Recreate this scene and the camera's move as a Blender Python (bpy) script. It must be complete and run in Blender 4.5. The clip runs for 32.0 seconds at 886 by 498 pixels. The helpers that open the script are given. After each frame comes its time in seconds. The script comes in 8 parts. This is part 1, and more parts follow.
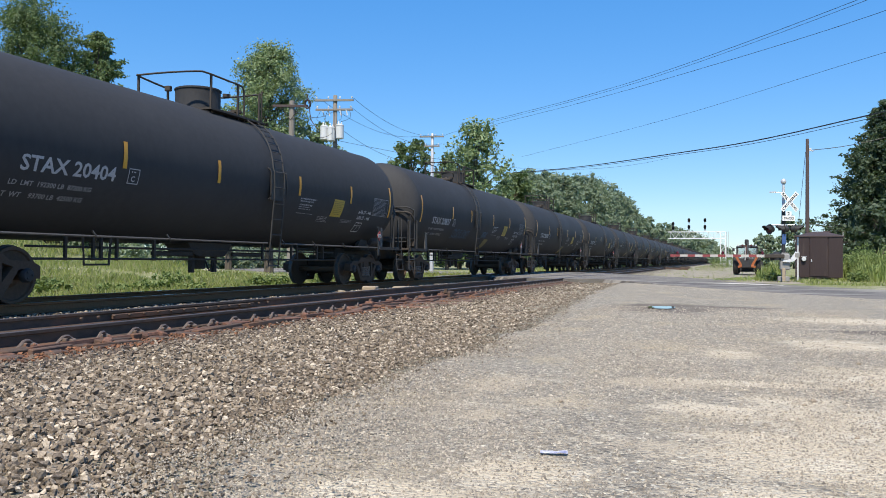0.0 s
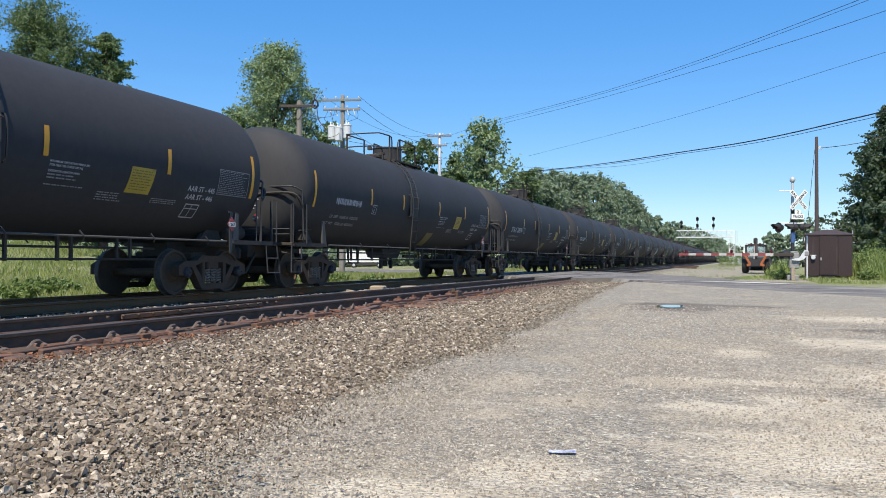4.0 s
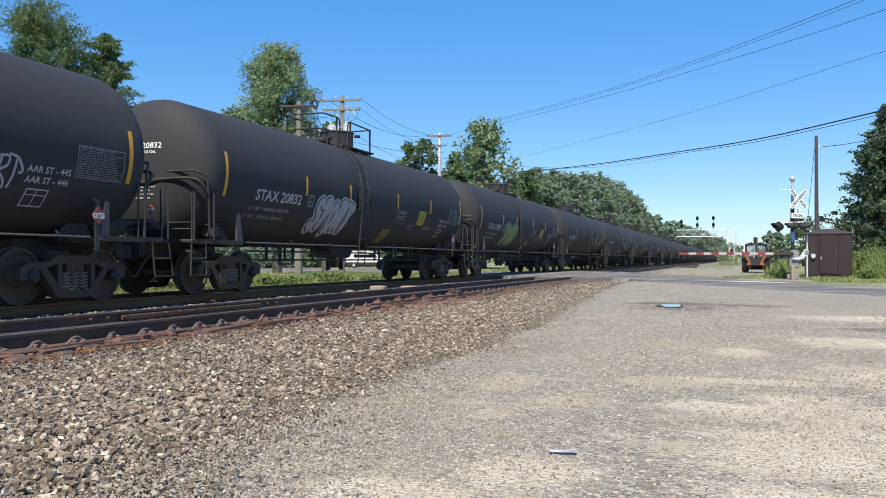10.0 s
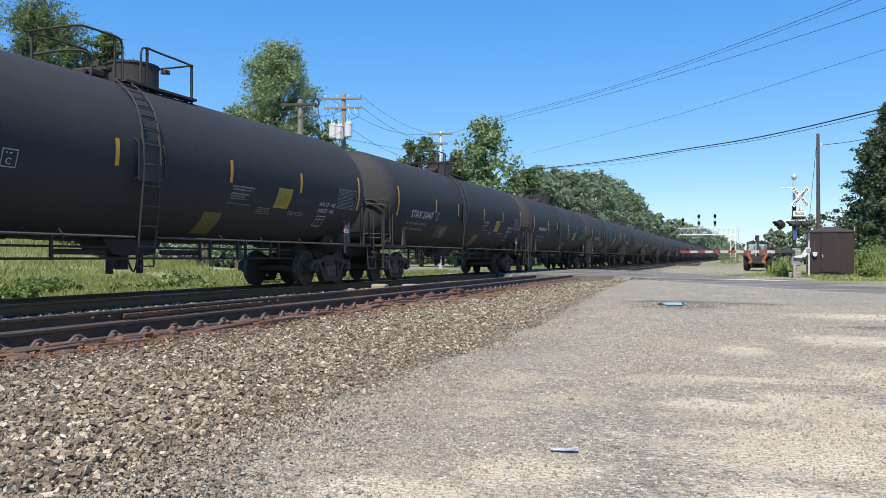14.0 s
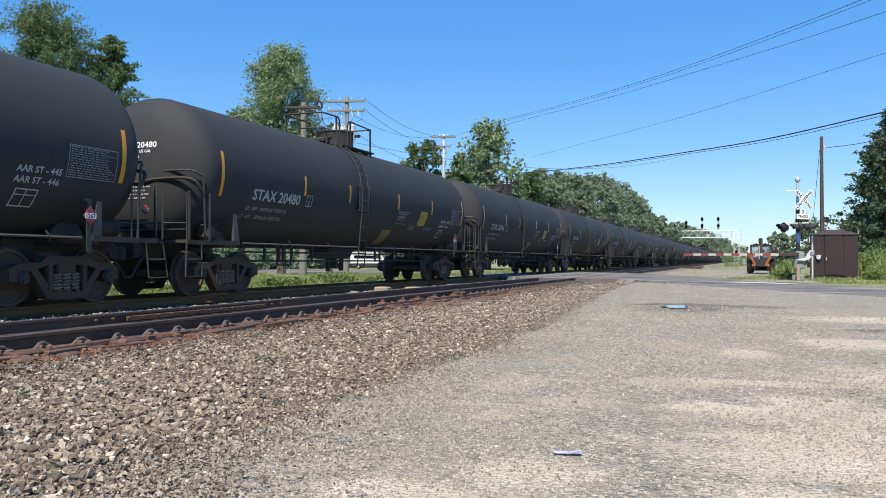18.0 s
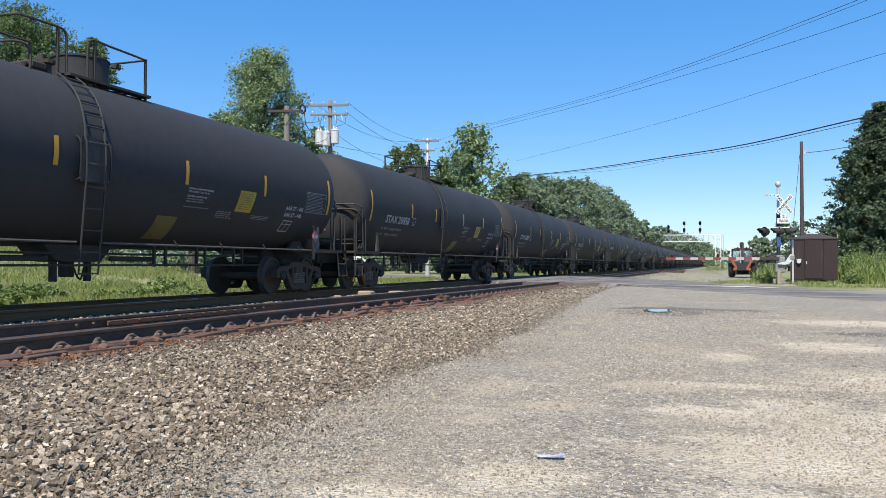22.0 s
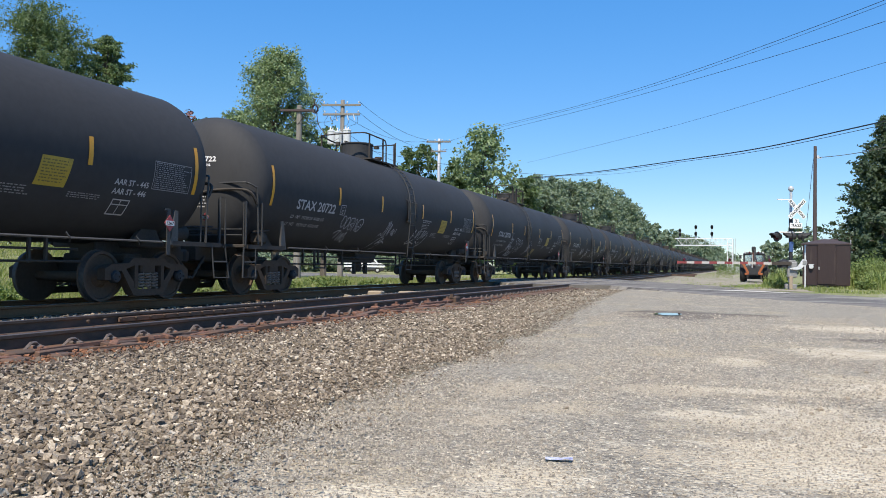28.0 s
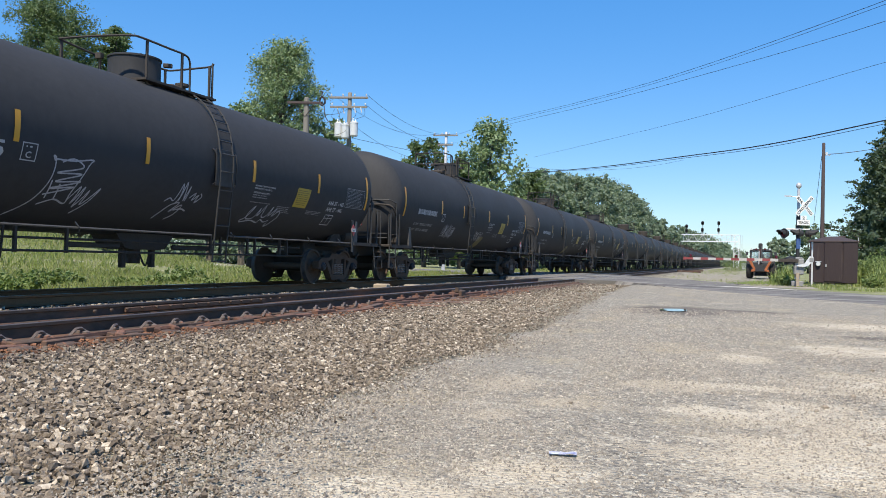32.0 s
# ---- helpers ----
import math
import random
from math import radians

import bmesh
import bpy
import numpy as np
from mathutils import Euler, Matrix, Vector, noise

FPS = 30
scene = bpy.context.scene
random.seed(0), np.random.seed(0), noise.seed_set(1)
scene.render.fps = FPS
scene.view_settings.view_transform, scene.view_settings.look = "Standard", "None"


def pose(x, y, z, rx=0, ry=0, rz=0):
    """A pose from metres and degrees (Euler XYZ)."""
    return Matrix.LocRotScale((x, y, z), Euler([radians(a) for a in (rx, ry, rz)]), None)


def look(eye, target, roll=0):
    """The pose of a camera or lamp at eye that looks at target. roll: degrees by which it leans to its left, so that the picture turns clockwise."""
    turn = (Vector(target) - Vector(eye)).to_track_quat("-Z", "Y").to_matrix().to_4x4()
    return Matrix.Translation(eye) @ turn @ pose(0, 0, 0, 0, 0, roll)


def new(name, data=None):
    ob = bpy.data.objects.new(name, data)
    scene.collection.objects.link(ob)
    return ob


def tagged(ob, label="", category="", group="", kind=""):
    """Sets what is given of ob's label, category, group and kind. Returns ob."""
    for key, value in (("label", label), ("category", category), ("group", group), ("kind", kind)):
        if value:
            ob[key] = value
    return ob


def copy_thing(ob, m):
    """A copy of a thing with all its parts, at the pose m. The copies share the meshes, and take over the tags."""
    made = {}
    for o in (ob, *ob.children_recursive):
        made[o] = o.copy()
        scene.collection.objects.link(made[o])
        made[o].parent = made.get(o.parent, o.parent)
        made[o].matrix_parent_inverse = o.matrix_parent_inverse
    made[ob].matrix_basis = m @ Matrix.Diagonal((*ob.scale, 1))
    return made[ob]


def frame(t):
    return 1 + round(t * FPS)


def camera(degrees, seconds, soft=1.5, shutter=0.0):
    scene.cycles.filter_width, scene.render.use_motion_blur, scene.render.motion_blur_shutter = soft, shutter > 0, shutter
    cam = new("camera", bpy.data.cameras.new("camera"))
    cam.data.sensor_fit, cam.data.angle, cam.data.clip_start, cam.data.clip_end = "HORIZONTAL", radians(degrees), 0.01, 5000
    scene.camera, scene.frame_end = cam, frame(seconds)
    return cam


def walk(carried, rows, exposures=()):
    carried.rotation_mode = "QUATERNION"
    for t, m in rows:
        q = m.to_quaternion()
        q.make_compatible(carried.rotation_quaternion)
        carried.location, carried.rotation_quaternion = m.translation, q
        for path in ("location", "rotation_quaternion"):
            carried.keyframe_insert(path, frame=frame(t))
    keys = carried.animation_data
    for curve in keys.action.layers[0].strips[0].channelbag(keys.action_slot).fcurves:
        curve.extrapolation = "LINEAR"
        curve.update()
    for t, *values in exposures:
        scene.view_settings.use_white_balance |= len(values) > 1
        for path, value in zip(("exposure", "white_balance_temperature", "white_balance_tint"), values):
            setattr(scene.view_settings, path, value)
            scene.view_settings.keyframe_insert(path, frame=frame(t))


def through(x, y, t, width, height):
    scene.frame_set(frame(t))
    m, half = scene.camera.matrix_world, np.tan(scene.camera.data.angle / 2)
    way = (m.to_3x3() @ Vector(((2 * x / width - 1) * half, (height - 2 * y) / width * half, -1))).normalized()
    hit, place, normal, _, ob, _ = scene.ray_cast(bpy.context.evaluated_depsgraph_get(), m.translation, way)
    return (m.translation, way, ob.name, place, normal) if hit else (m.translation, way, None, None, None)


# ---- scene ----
cam = camera(57.4, 32.0, soft=0.9)
EYE = (0.0, 0.0, 0.74)


def aim(turn, tilt, lean):
    """A pose at the tripod, turned left of the track's line, tilted up, leaning."""
    return pose(*EYE, 90 + tilt, 0, turn) @ pose(0, 0, 0, 0, 0, lean)


walk(cam, [(t, aim(a, b, c)) for t, a, b, c in [
    (0, 19.34, 0.78, 0.37), (0.5, 19.41, 0.74, 0.35), (1, 19.40, 0.72, 0.38), (1.5, 19.54, 0.74, 0.24), 
    (2, 19.42, 0.69, 0.14), (2.5, 19.53, 0.82, 0.26), (3, 19.67, 0.87, 0.27), (3.5, 19.84, 0.81, 0.30), 
    (5.5, 20.05, 0.61, -0.09), (6, 20.32, 0.68, 0.06), (6.5, 19.99, 0.69, 0.19), (7, 19.93, 0.66, 0.08), 
    (7.5, 19.59, 0.65, 0.09), (8, 19.72, 0.77, 0.10), (8.5, 19.83, 0.78, 0.24), (9, 19.88, 0.74, 0.19), 
    (9.5, 19.93, 0.80, 0.19), (10, 19.89, 0.73, 0.07), (10.5, 19.77, 0.66, -0.01), (11, 20.03, 0.70, 0.01), 
    (11.5, 20.11, 0.66, 0.07), (12, 20.18, 0.55, 0.09), (12.5, 20.17, 0.49, 0.13), (13, 19.88, 0.43, 0.19), 
    (13.5, 19.93, 0.47, 0.10), (14, 19.99, 0.61, 0.04), (14.5, 20.11, 0.90, -0.18), (16.5, 20.05, 0.90, -0.05), 
    (17, 20.10, 0.82, -0.01), (17.5, 20.05, 0.74, 0.04), (18, 20.20, 0.80, 0.07), (18.5, 20.15, 0.71, -0.04), 
    (19, 20.40, 0.75, 0.15), (19.5, 19.06, 0.74, -0.40), (20, 19.02, 0.53, -0.28), (20.5, 18.89, 0.30, -0.28), 
    (21, 18.77, 0.63, -0.11), (21.5, 18.83, 1.04, 0.17), (22, 19.04, 1.09, 0.05), (22.5, 19.26, 0.99, 0.19), 
    (23, 19.61, 1.17, 0.03), (23.5, 19.51, 1.10, 0.09), (24, 19.53, 1.16, 0.03), (24.5, 19.80, 1.16, 0.24), 
    (25, 19.78, 1.15, 0.40), (25.5, 19.91, 1.19, 0.47), (27.5, 19.94, 1.27, 0.71), (28, 19.78, 1.14, 0.76), 
    (28.5, 19.88, 0.92, 0.95), (29, 19.93, 0.99, 1.01), (29.5, 19.99, 0.92, 1.07), (30, 19.96, 0.99, 0.84), 
    (30.5, 19.94, 0.86, 1.04), (31, 19.88, 0.79, 1.04), (31.5, 20.09, 0.73, 1.11), (32, 20.19, 0.68, 1.32), 
]], exposures=[(0, 0.35), (32, 0.35)])

# ---- world and sun ----
SUN_UP, SUN_TURN = radians(56), radians(174)
world = bpy.data.worlds.new("sky")
scene.world = world
world.use_nodes = True
wn = world.node_tree
sky = wn.nodes.new("ShaderNodeTexSky")
sky.sky_type, sky.sun_disc = "NISHITA", False
sky.sun_elevation, sky.sun_rotation = SUN_UP, SUN_TURN
sky.altitude, sky.air_density, sky.dust_density, sky.ozone_density = 300, 1.0, 0.0, 2.5
back = wn.nodes["Background"]
tone = wn.nodes.new("ShaderNodeHueSaturation")
tone.inputs["Saturation"].default_value = 2.0
soften = wn.nodes.new("ShaderNodeGamma")
soften.inputs["Gamma"].default_value = 0.5
wn.links.new(sky.outputs[0], soften.inputs["Color"])
wn.links.new(soften.outputs[0], tone.inputs["Color"])
tint = wn.nodes.new("ShaderNodeMix")
tint.data_type, tint.blend_type = "RGBA", "MULTIPLY"
tint.inputs[0].default_value, tint.inputs[7].default_value = 1.0, (0.77, 0.93, 1.17, 1)
wn.links.new(tone.outputs[0], tint.inputs[6])
wn.links.new(tint.outputs[2], back.inputs[0])
back.inputs[1].default_value = 0.27
sun = new("sun", bpy.data.lights.new("sun", "SUN"))
sun.data.energy, sun.data.angle, sun.data.color = 5.0, radians(0.5), (1.0, 0.90, 0.745)
sun.matrix_world = look((0, 0, 50), Vector((0, 0, 50)) - Vector((math.sin(SUN_TURN) * math.cos(SUN_UP), math.cos(SUN_TURN) * math.cos(SUN_UP), math.sin(SUN_UP))))

# ---- materials ----
def mix_node(nt, fac, a, b, blend="MIX"):
    m = nt.nodes.new("ShaderNodeMix")
    m.data_type, m.blend_type = "RGBA", blend
    for slot, v in ((m.inputs[0], fac), (m.inputs[6], a), (m.inputs[7], b)):
        if isinstance(v, bpy.types.NodeSocket):
            nt.links.new(v, slot)
        else:
            slot.default_value = v if isinstance(v, (int, float)) else (*v, 1)
    return m.outputs[2]


def noise_node(nt, scale, detail=4, stretch=(1, 1, 1), rough=0.6):
    co = nt.nodes.new("ShaderNodeTexCoord")
    mp = nt.nodes.new("ShaderNodeMapping")
    mp.inputs["Scale"].default_value = stretch
    n = nt.nodes.new("ShaderNodeTexNoise")
    n.inputs["Scale"].default_value, n.inputs["Detail"].default_value, n.inputs["Roughness"].default_value = scale, detail, rough
    nt.links.new(co.outputs["Object"], mp.inputs["Vector"])
    nt.links.new(mp.outputs[0], n.inputs["Vector"])
    return n.outputs["Fac"]


def ramp_node(nt, fac, lo, hi):
    r = nt.nodes.new("ShaderNodeMapRange")
    r.inputs["From Min"].default_value, r.inputs["From Max"].default_value = lo, hi
    nt.links.new(fac, r.inputs["Value"])
    return r.outputs[0]


def bump_node(nt, height, strength, distance):
    b = nt.nodes.new("ShaderNodeBump")
    b.inputs["Strength"].default_value, b.inputs["Distance"].default_value = strength, distance
    nt.links.new(height, b.inputs["Height"])
    return b.outputs[0]


def material(name, base, second=None, rough=0.6, metal=0.0, coarse=1.5, fine=30.0, bump=0.3, depth=0.005,
             stain=None, stain_at=(0.55, 0.75), stain_scale=0.8, stretch=(1, 1, 1), vary=0.0):
    """A painted or natural surface: two colours mixed by fine grain, a stain by coarse noise, relief by both."""
    m = bpy.data.materials.new(name)
    m.use_nodes = True
    nt = m.node_tree
    p = nt.nodes["Principled BSDF"]
    second = second or tuple(c * 0.75 for c in base)
    f = noise_node(nt, fine, 5, stretch)
    col = mix_node(nt, ramp_node(nt, f, 0.35, 0.65), base, second)
    c = noise_node(nt, coarse, 4, stretch)
    if stain:
        s = noise_node(nt, stain_scale, 6, stretch)
        col = mix_node(nt, ramp_node(nt, s, *stain_at), col, stain)
    if vary:
        oi = nt.nodes.new("ShaderNodeObjectInfo")
        hv = nt.nodes.new("ShaderNodeHueSaturation")
        mr = nt.nodes.new("ShaderNodeMapRange")
        mr.inputs["To Min"].default_value, mr.inputs["To Max"].default_value = 1 - vary, 1 + vary
        nt.links.new(oi.outputs["Random"], mr.inputs["Value"])
        nt.links.new(mr.outputs[0], hv.inputs["Value"])
        nt.links.new(col, hv.inputs["Color"])
        col = hv.outputs[0]
    nt.links.new(col, p.inputs["Base Color"])
    rr = nt.nodes.new("ShaderNodeMapRange")
    rr.inputs["To Min"].default_value, rr.inputs["To Max"].default_value = max(0.02, rough - 0.12), min(1, rough + 0.12)
    nt.links.new(c, rr.inputs["Value"])
    nt.links.new(rr.outputs[0], p.inputs["Roughness"])
    p.inputs["Metallic"].default_value = metal
    if bump:
        nt.links.new(bump_node(nt, f, bump, depth), p.inputs["Normal"])
    return m


def island_material(name, colours, rough=0.9, fine=60.0, bump=0.4, depth=0.004, through=0.0):
    """Stones or leaves, each island of its own tone among the given colours."""
    m = bpy.data.materials.new(name)
    m.use_nodes = True
    nt = m.node_tree
    p = nt.nodes["Principled BSDF"]
    g = nt.nodes.new("ShaderNodeNewGeometry")
    r = nt.nodes.new("ShaderNodeValToRGB")
    els = r.color_ramp.elements
    while len(els) < len(colours):
        els.new(0.5)
    for i, c in enumerate(colours):
        els[i].position, els[i].color = i / (len(colours) - 1), (*c, 1)
    nt.links.new(g.outputs["Random Per Island"], r.inputs[0])
    col = r.outputs[0]
    f = noise_node(nt, fine, 4)
    col = mix_node(nt, ramp_node(nt, f, 0.40, 0.68), col, (0.5, 0.48, 0.46), "MULTIPLY") if not through else col
    nt.links.new(col, p.inputs["Base Color"])
    p.inputs["Roughness"].default_value = rough
    if bump:
        nt.links.new(bump_node(nt, f, bump, depth), p.inputs["Normal"])
    if through:
        t = nt.nodes.new("ShaderNodeBsdfTranslucent")
        nt.links.new(mix_node(nt, 0.5, col, (0.16, 0.24, 0.03)), t.inputs["Color"])
        s = nt.nodes.new("ShaderNodeMixShader")
        s.inputs[0].default_value = through
        nt.links.new(p.outputs[0], s.inputs[1])
        nt.links.new(t.outputs[0], s.inputs[2])
        nt.links.new(s.outputs[0], nt.nodes["Material Output"].inputs["Surface"])
    return m


TANK = material("matte black tank paint", (0.0440, 0.0448, 0.0478), (0.0385, 0.0394, 0.0422), rough=0.66, coarse=0.7, fine=14, bump=0.05,
                stain=(0.0490, 0.0498, 0.0525), stain_at=(0.50, 0.74), stain_scale=0.9, stretch=(1, 0.5, 0.35))
TANK.node_tree.nodes["Principled BSDF"].inputs["Specular IOR Level"].default_value = 0.16
STEEL = material("grimy black steel", (0.050, 0.043, 0.037), (0.064, 0.055, 0.048), rough=0.8, fine=25, bump=0.25, stain=(0.072, 0.062, 0.052), stain_scale=2.5, stain_at=(0.55, 0.8))
STEEL.node_tree.nodes["Principled BSDF"].inputs["Specular IOR Level"].default_value = 0.25
RAIL_GREY = material("worn grey-black handrail paint", (0.028, 0.028, 0.029), (0.046, 0.046, 0.046), rough=0.6, fine=35, bump=0.15)
LADDER = material("dark worn ladder paint", (0.036, 0.034, 0.032), (0.052, 0.050, 0.047), rough=0.6, fine=35, bump=0.15)
PIPE = material("dull dark pipe paint", (0.060, 0.057, 0.054), (0.085, 0.081, 0.077), rough=0.65, fine=30, bump=0.15)
WHEEL = material("greasy dark wheel steel", (0.092, 0.064, 0.046), (0.112, 0.078, 0.056), rough=0.9, metal=0.0, fine=18, bump=0.2)
WHEEL.node_tree.nodes["Principled BSDF"].inputs["Specular IOR Level"].default_value = 0.2
TREAD = material("worn wheel tread", (0.11, 0.10, 0.095), (0.08, 0.072, 0.068), rough=0.6, metal=0.4, fine=20, bump=0.05)
TRUCK_BLACK = material("oily black cast frame", (0.068, 0.049, 0.036), (0.082, 0.060, 0.045), rough=0.9, fine=25, bump=0.25)
TRUCK_BLACK.node_tree.nodes["Principled BSDF"].inputs["Specular IOR Level"].default_value = 0.2
CAP = material("dull bearing cap", (0.026, 0.028, 0.032), (0.020, 0.021, 0.024), rough=0.7, fine=40)
SPRING = material("dusty spring steel", (0.25, 0.20, 0.16), (0.15, 0.12, 0.10), rough=0.6, metal=0.2, fine=25)
AMBER = material("amber reflective tape", (0.62, 0.30, 0.012), (0.56, 0.26, 0.012), rough=0.35, fine=90, bump=0.1, depth=0.001)
YELLOW = material("faded yellow sticker", (0.44, 0.315, 0.030), (0.36, 0.255, 0.032), rough=0.5, fine=40, bump=0.05, stain=(0.16, 0.14, 0.05), stain_scale=3)
OLIVE = material("grimy olive sticker", (0.16, 0.132, 0.034), (0.12, 0.10, 0.033), rough=0.6, fine=30, bump=0.05, stain=(0.09, 0.075, 0.035), stain_scale=3)
WHITE_INK = material("chalky white stencil", (0.46, 0.46, 0.47), (0.34, 0.34, 0.35), rough=0.8, fine=60, bump=0.1, depth=0.001)
HEAD_INK = material("bright white stencil", (0.80, 0.80, 0.80), (0.70, 0.70, 0.70), rough=0.8, fine=60, bump=0.1, depth=0.001)
GREY_INK = material("dull grey stencil", (0.30, 0.30, 0.31), (0.20, 0.20, 0.21), rough=0.8, fine=50, bump=0.1, depth=0.001)
DARK_INK = material("black print", (0.012, 0.012, 0.012), rough=0.7, bump=0)
SPRAY = material("white spray paint", (0.42, 0.43, 0.47), (0.30, 0.31, 0.35), rough=0.75, fine=18, bump=0.05, depth=0.001)
SPRAY_GREY = material("silver spray paint", (0.40, 0.41, 0.44), (0.28, 0.29, 0.32), rough=0.6, fine=12, bump=0.05, depth=0.001)
SPRAY_GREEN = material("pale green spray paint", (0.24, 0.33, 0.12), (0.19, 0.27, 0.10), rough=0.7, fine=10, bump=0.05, depth=0.001)
SPRAY_RED = material("dull red spray paint", (0.13, 0.055, 0.055), (0.09, 0.04, 0.05), rough=0.7, fine=10, bump=0.05, depth=0.001)
SPRAY_BLUE = material("dark blue spray paint", (0.04, 0.11, 0.20), (0.03, 0.08, 0.15), rough=0.7, fine=10, bump=0.05, depth=0.001)
RED = material("red placard", (0.36, 0.045, 0.05), (0.28, 0.05, 0.055), rough=0.5, fine=60, bump=0.05)
RUST = material("rusty rail steel", (0.098, 0.064, 0.044), (0.064, 0.044, 0.032), rough=0.85, fine=22, bump=0.5, stain=(0.19, 0.088, 0.045), stain_scale=1.6, stain_at=(0.5, 0.72), stretch=(1, 0.35, 1))
ORANGE_RUST = material("orange-brown rust", (0.185, 0.088, 0.056), (0.115, 0.062, 0.045), rough=0.95, fine=30, bump=0.6, depth=0.008, stain=(0.085, 0.056, 0.047), stain_scale=2.5, vary=0.25)
CLIP_STEEL = material("worn grey-brown spring clip", (0.20, 0.155, 0.125), (0.14, 0.105, 0.085), rough=0.6, metal=0.2, fine=40)
RAIL_HEAD = material("worn brown rail head", (0.17, 0.145, 0.135), (0.12, 0.10, 0.095), rough=0.45, metal=0.5, fine=20, bump=0.1, stretch=(1, 0.1, 1))
RAIL_SHINY = material("polished rail head", (0.45, 0.43, 0.41), (0.36, 0.34, 0.33), rough=0.28, metal=1.0, fine=20, bump=0.05, stretch=(1, 0.1, 1))
DARK_RAIL = material("dark brown rail steel", (0.185, 0.088, 0.042), (0.22, 0.108, 0.053), rough=0.92, fine=25, bump=0.4)
DARK_RAIL.node_tree.nodes["Principled BSDF"].inputs["Specular IOR Level"].default_value = 0.15
TIE = material("weathered rusty tie wood", (0.12, 0.075, 0.055), (0.075, 0.05, 0.04), rough=0.95, fine=12, bump=0.7, depth=0.01, stretch=(0.15, 1, 1), stain=(0.20, 0.11, 0.07), stain_scale=1.5, vary=0.3)
STONES = island_material("crushed ballast stone", [(0.1049, 0.0816, 0.0600), (0.2152, 0.1707, 0.1221), (0.3106, 0.2502, 0.1822), (0.1357, 0.1071, 0.0804), (0.4208, 0.3456, 0.2585), (0.2353, 0.1876, 0.1333), (0.7017, 0.6095, 0.4803), (0.2608, 0.2088, 0.1496), (0.1558, 0.1251, 0.0946), (0.5205, 0.4378, 0.3348)], fine=75.0, bump=0.8, depth=0.006)
STONES_BROWN = island_material("ballast stone browned by brake dust", [(0.066, 0.049, 0.039), (0.122, 0.092, 0.071), (0.178, 0.136, 0.104), (0.089, 0.068, 0.055), (0.253, 0.198, 0.153), (0.140, 0.103, 0.078), (0.413, 0.345, 0.276), (0.155, 0.117, 0.091)], fine=75.0, bump=0.8, depth=0.006)
RUST_BITS = island_material("flaked rust", [(0.12, 0.065, 0.045), (0.24, 0.105, 0.055), (0.30, 0.14, 0.07), (0.16, 0.085, 0.055)])
GRIT = island_material("loose grit", [(0.24, 0.212, 0.176), (0.44, 0.388, 0.312), (0.30, 0.266, 0.220), (0.60, 0.535, 0.43), (0.36, 0.318, 0.26), (0.20, 0.180, 0.152), (0.33, 0.288, 0.23), (0.50, 0.445, 0.36)])
LEAF = island_material("green leaves", [(0.0847, 0.1272, 0.0521), (0.1216, 0.1765, 0.0780), (0.1568, 0.2164, 0.0999), (0.0982, 0.1476, 0.0604), (0.1388, 0.1960, 0.0863)], rough=0.55, bump=0, through=0.4)
LEAF_LIGHT = island_material("light green poplar leaves", [(0.1535, 0.2244, 0.0913), (0.2277, 0.3116, 0.1451), (0.2802, 0.3606, 0.1891), (0.1854, 0.2624, 0.1129), (0.3277, 0.3941, 0.2375)], rough=0.5, bump=0, through=0.3)
LEAF_DARK = island_material("dark pine needles", [(0.0367, 0.0630, 0.0352), (0.0543, 0.0865, 0.0484), (0.0734, 0.1086, 0.0616), (0.0616, 0.0938, 0.0513)], rough=0.6, bump=0, through=0.28)
PINE = island_material("green pine needles", [(0.0900, 0.1400, 0.0575), (0.1250, 0.1875, 0.0775), (0.1675, 0.2375, 0.1000), (0.1400, 0.2050, 0.0850)], rough=0.6, bump=0, through=0.3)
# distant foliage: the pale, bluish veil of air is mixed into these leaf tones
LEAF_FAR = island_material("far leaves with haze in their colour", [(0.206, 0.267, 0.188), (0.248, 0.317, 0.223), (0.290, 0.357, 0.258), (0.224, 0.290, 0.202)], rough=0.7, bump=0, through=0.45)
GRASS = island_material("long meadow grass", [(0.2042, 0.2580, 0.0531), (0.2614, 0.3182, 0.0817), (0.3268, 0.3612, 0.1266), (0.2288, 0.2881, 0.0654), (0.3922, 0.3870, 0.2042), (0.1716, 0.2279, 0.0449), (0.4412, 0.4214, 0.2451)], rough=0.6, bump=0, through=0.35)
TALL_GRASS = island_material("pale green tall grass", [(0.24, 0.32, 0.085), (0.32, 0.39, 0.13), (0.39, 0.44, 0.19), (0.28, 0.36, 0.10), (0.20, 0.28, 0.07)], rough=0.6, bump=0, through=0.35)
WEED = island_material("bushy weeds", [(0.15, 0.21, 0.062), (0.205, 0.275, 0.09), (0.255, 0.32, 0.12), (0.175, 0.24, 0.075)], rough=0.55, bump=0, through=0.40)
BARK = material("grey tree bark", (0.13, 0.11, 0.09), (0.07, 0.06, 0.05), rough=0.95, fine=14, bump=0.8, depth=0.02, stretch=(1, 1, 0.2))
EDGE_PAINT = material("pale dusty concrete", (0.60, 0.57, 0.51), (0.48, 0.45, 0.40), rough=0.9, fine=12, bump=0.2)
POLE_GREY = material("weathered grey pole wood", (0.26, 0.24, 0.21), (0.17, 0.155, 0.135), rough=0.9, fine=18, bump=0.5, stretch=(1, 1, 0.06))
POLE_BROWN = material("brown creosoted pole wood", (0.085, 0.062, 0.060), (0.055, 0.042, 0.042), rough=0.9, fine=18, bump=0.5, stretch=(1, 1, 0.06))
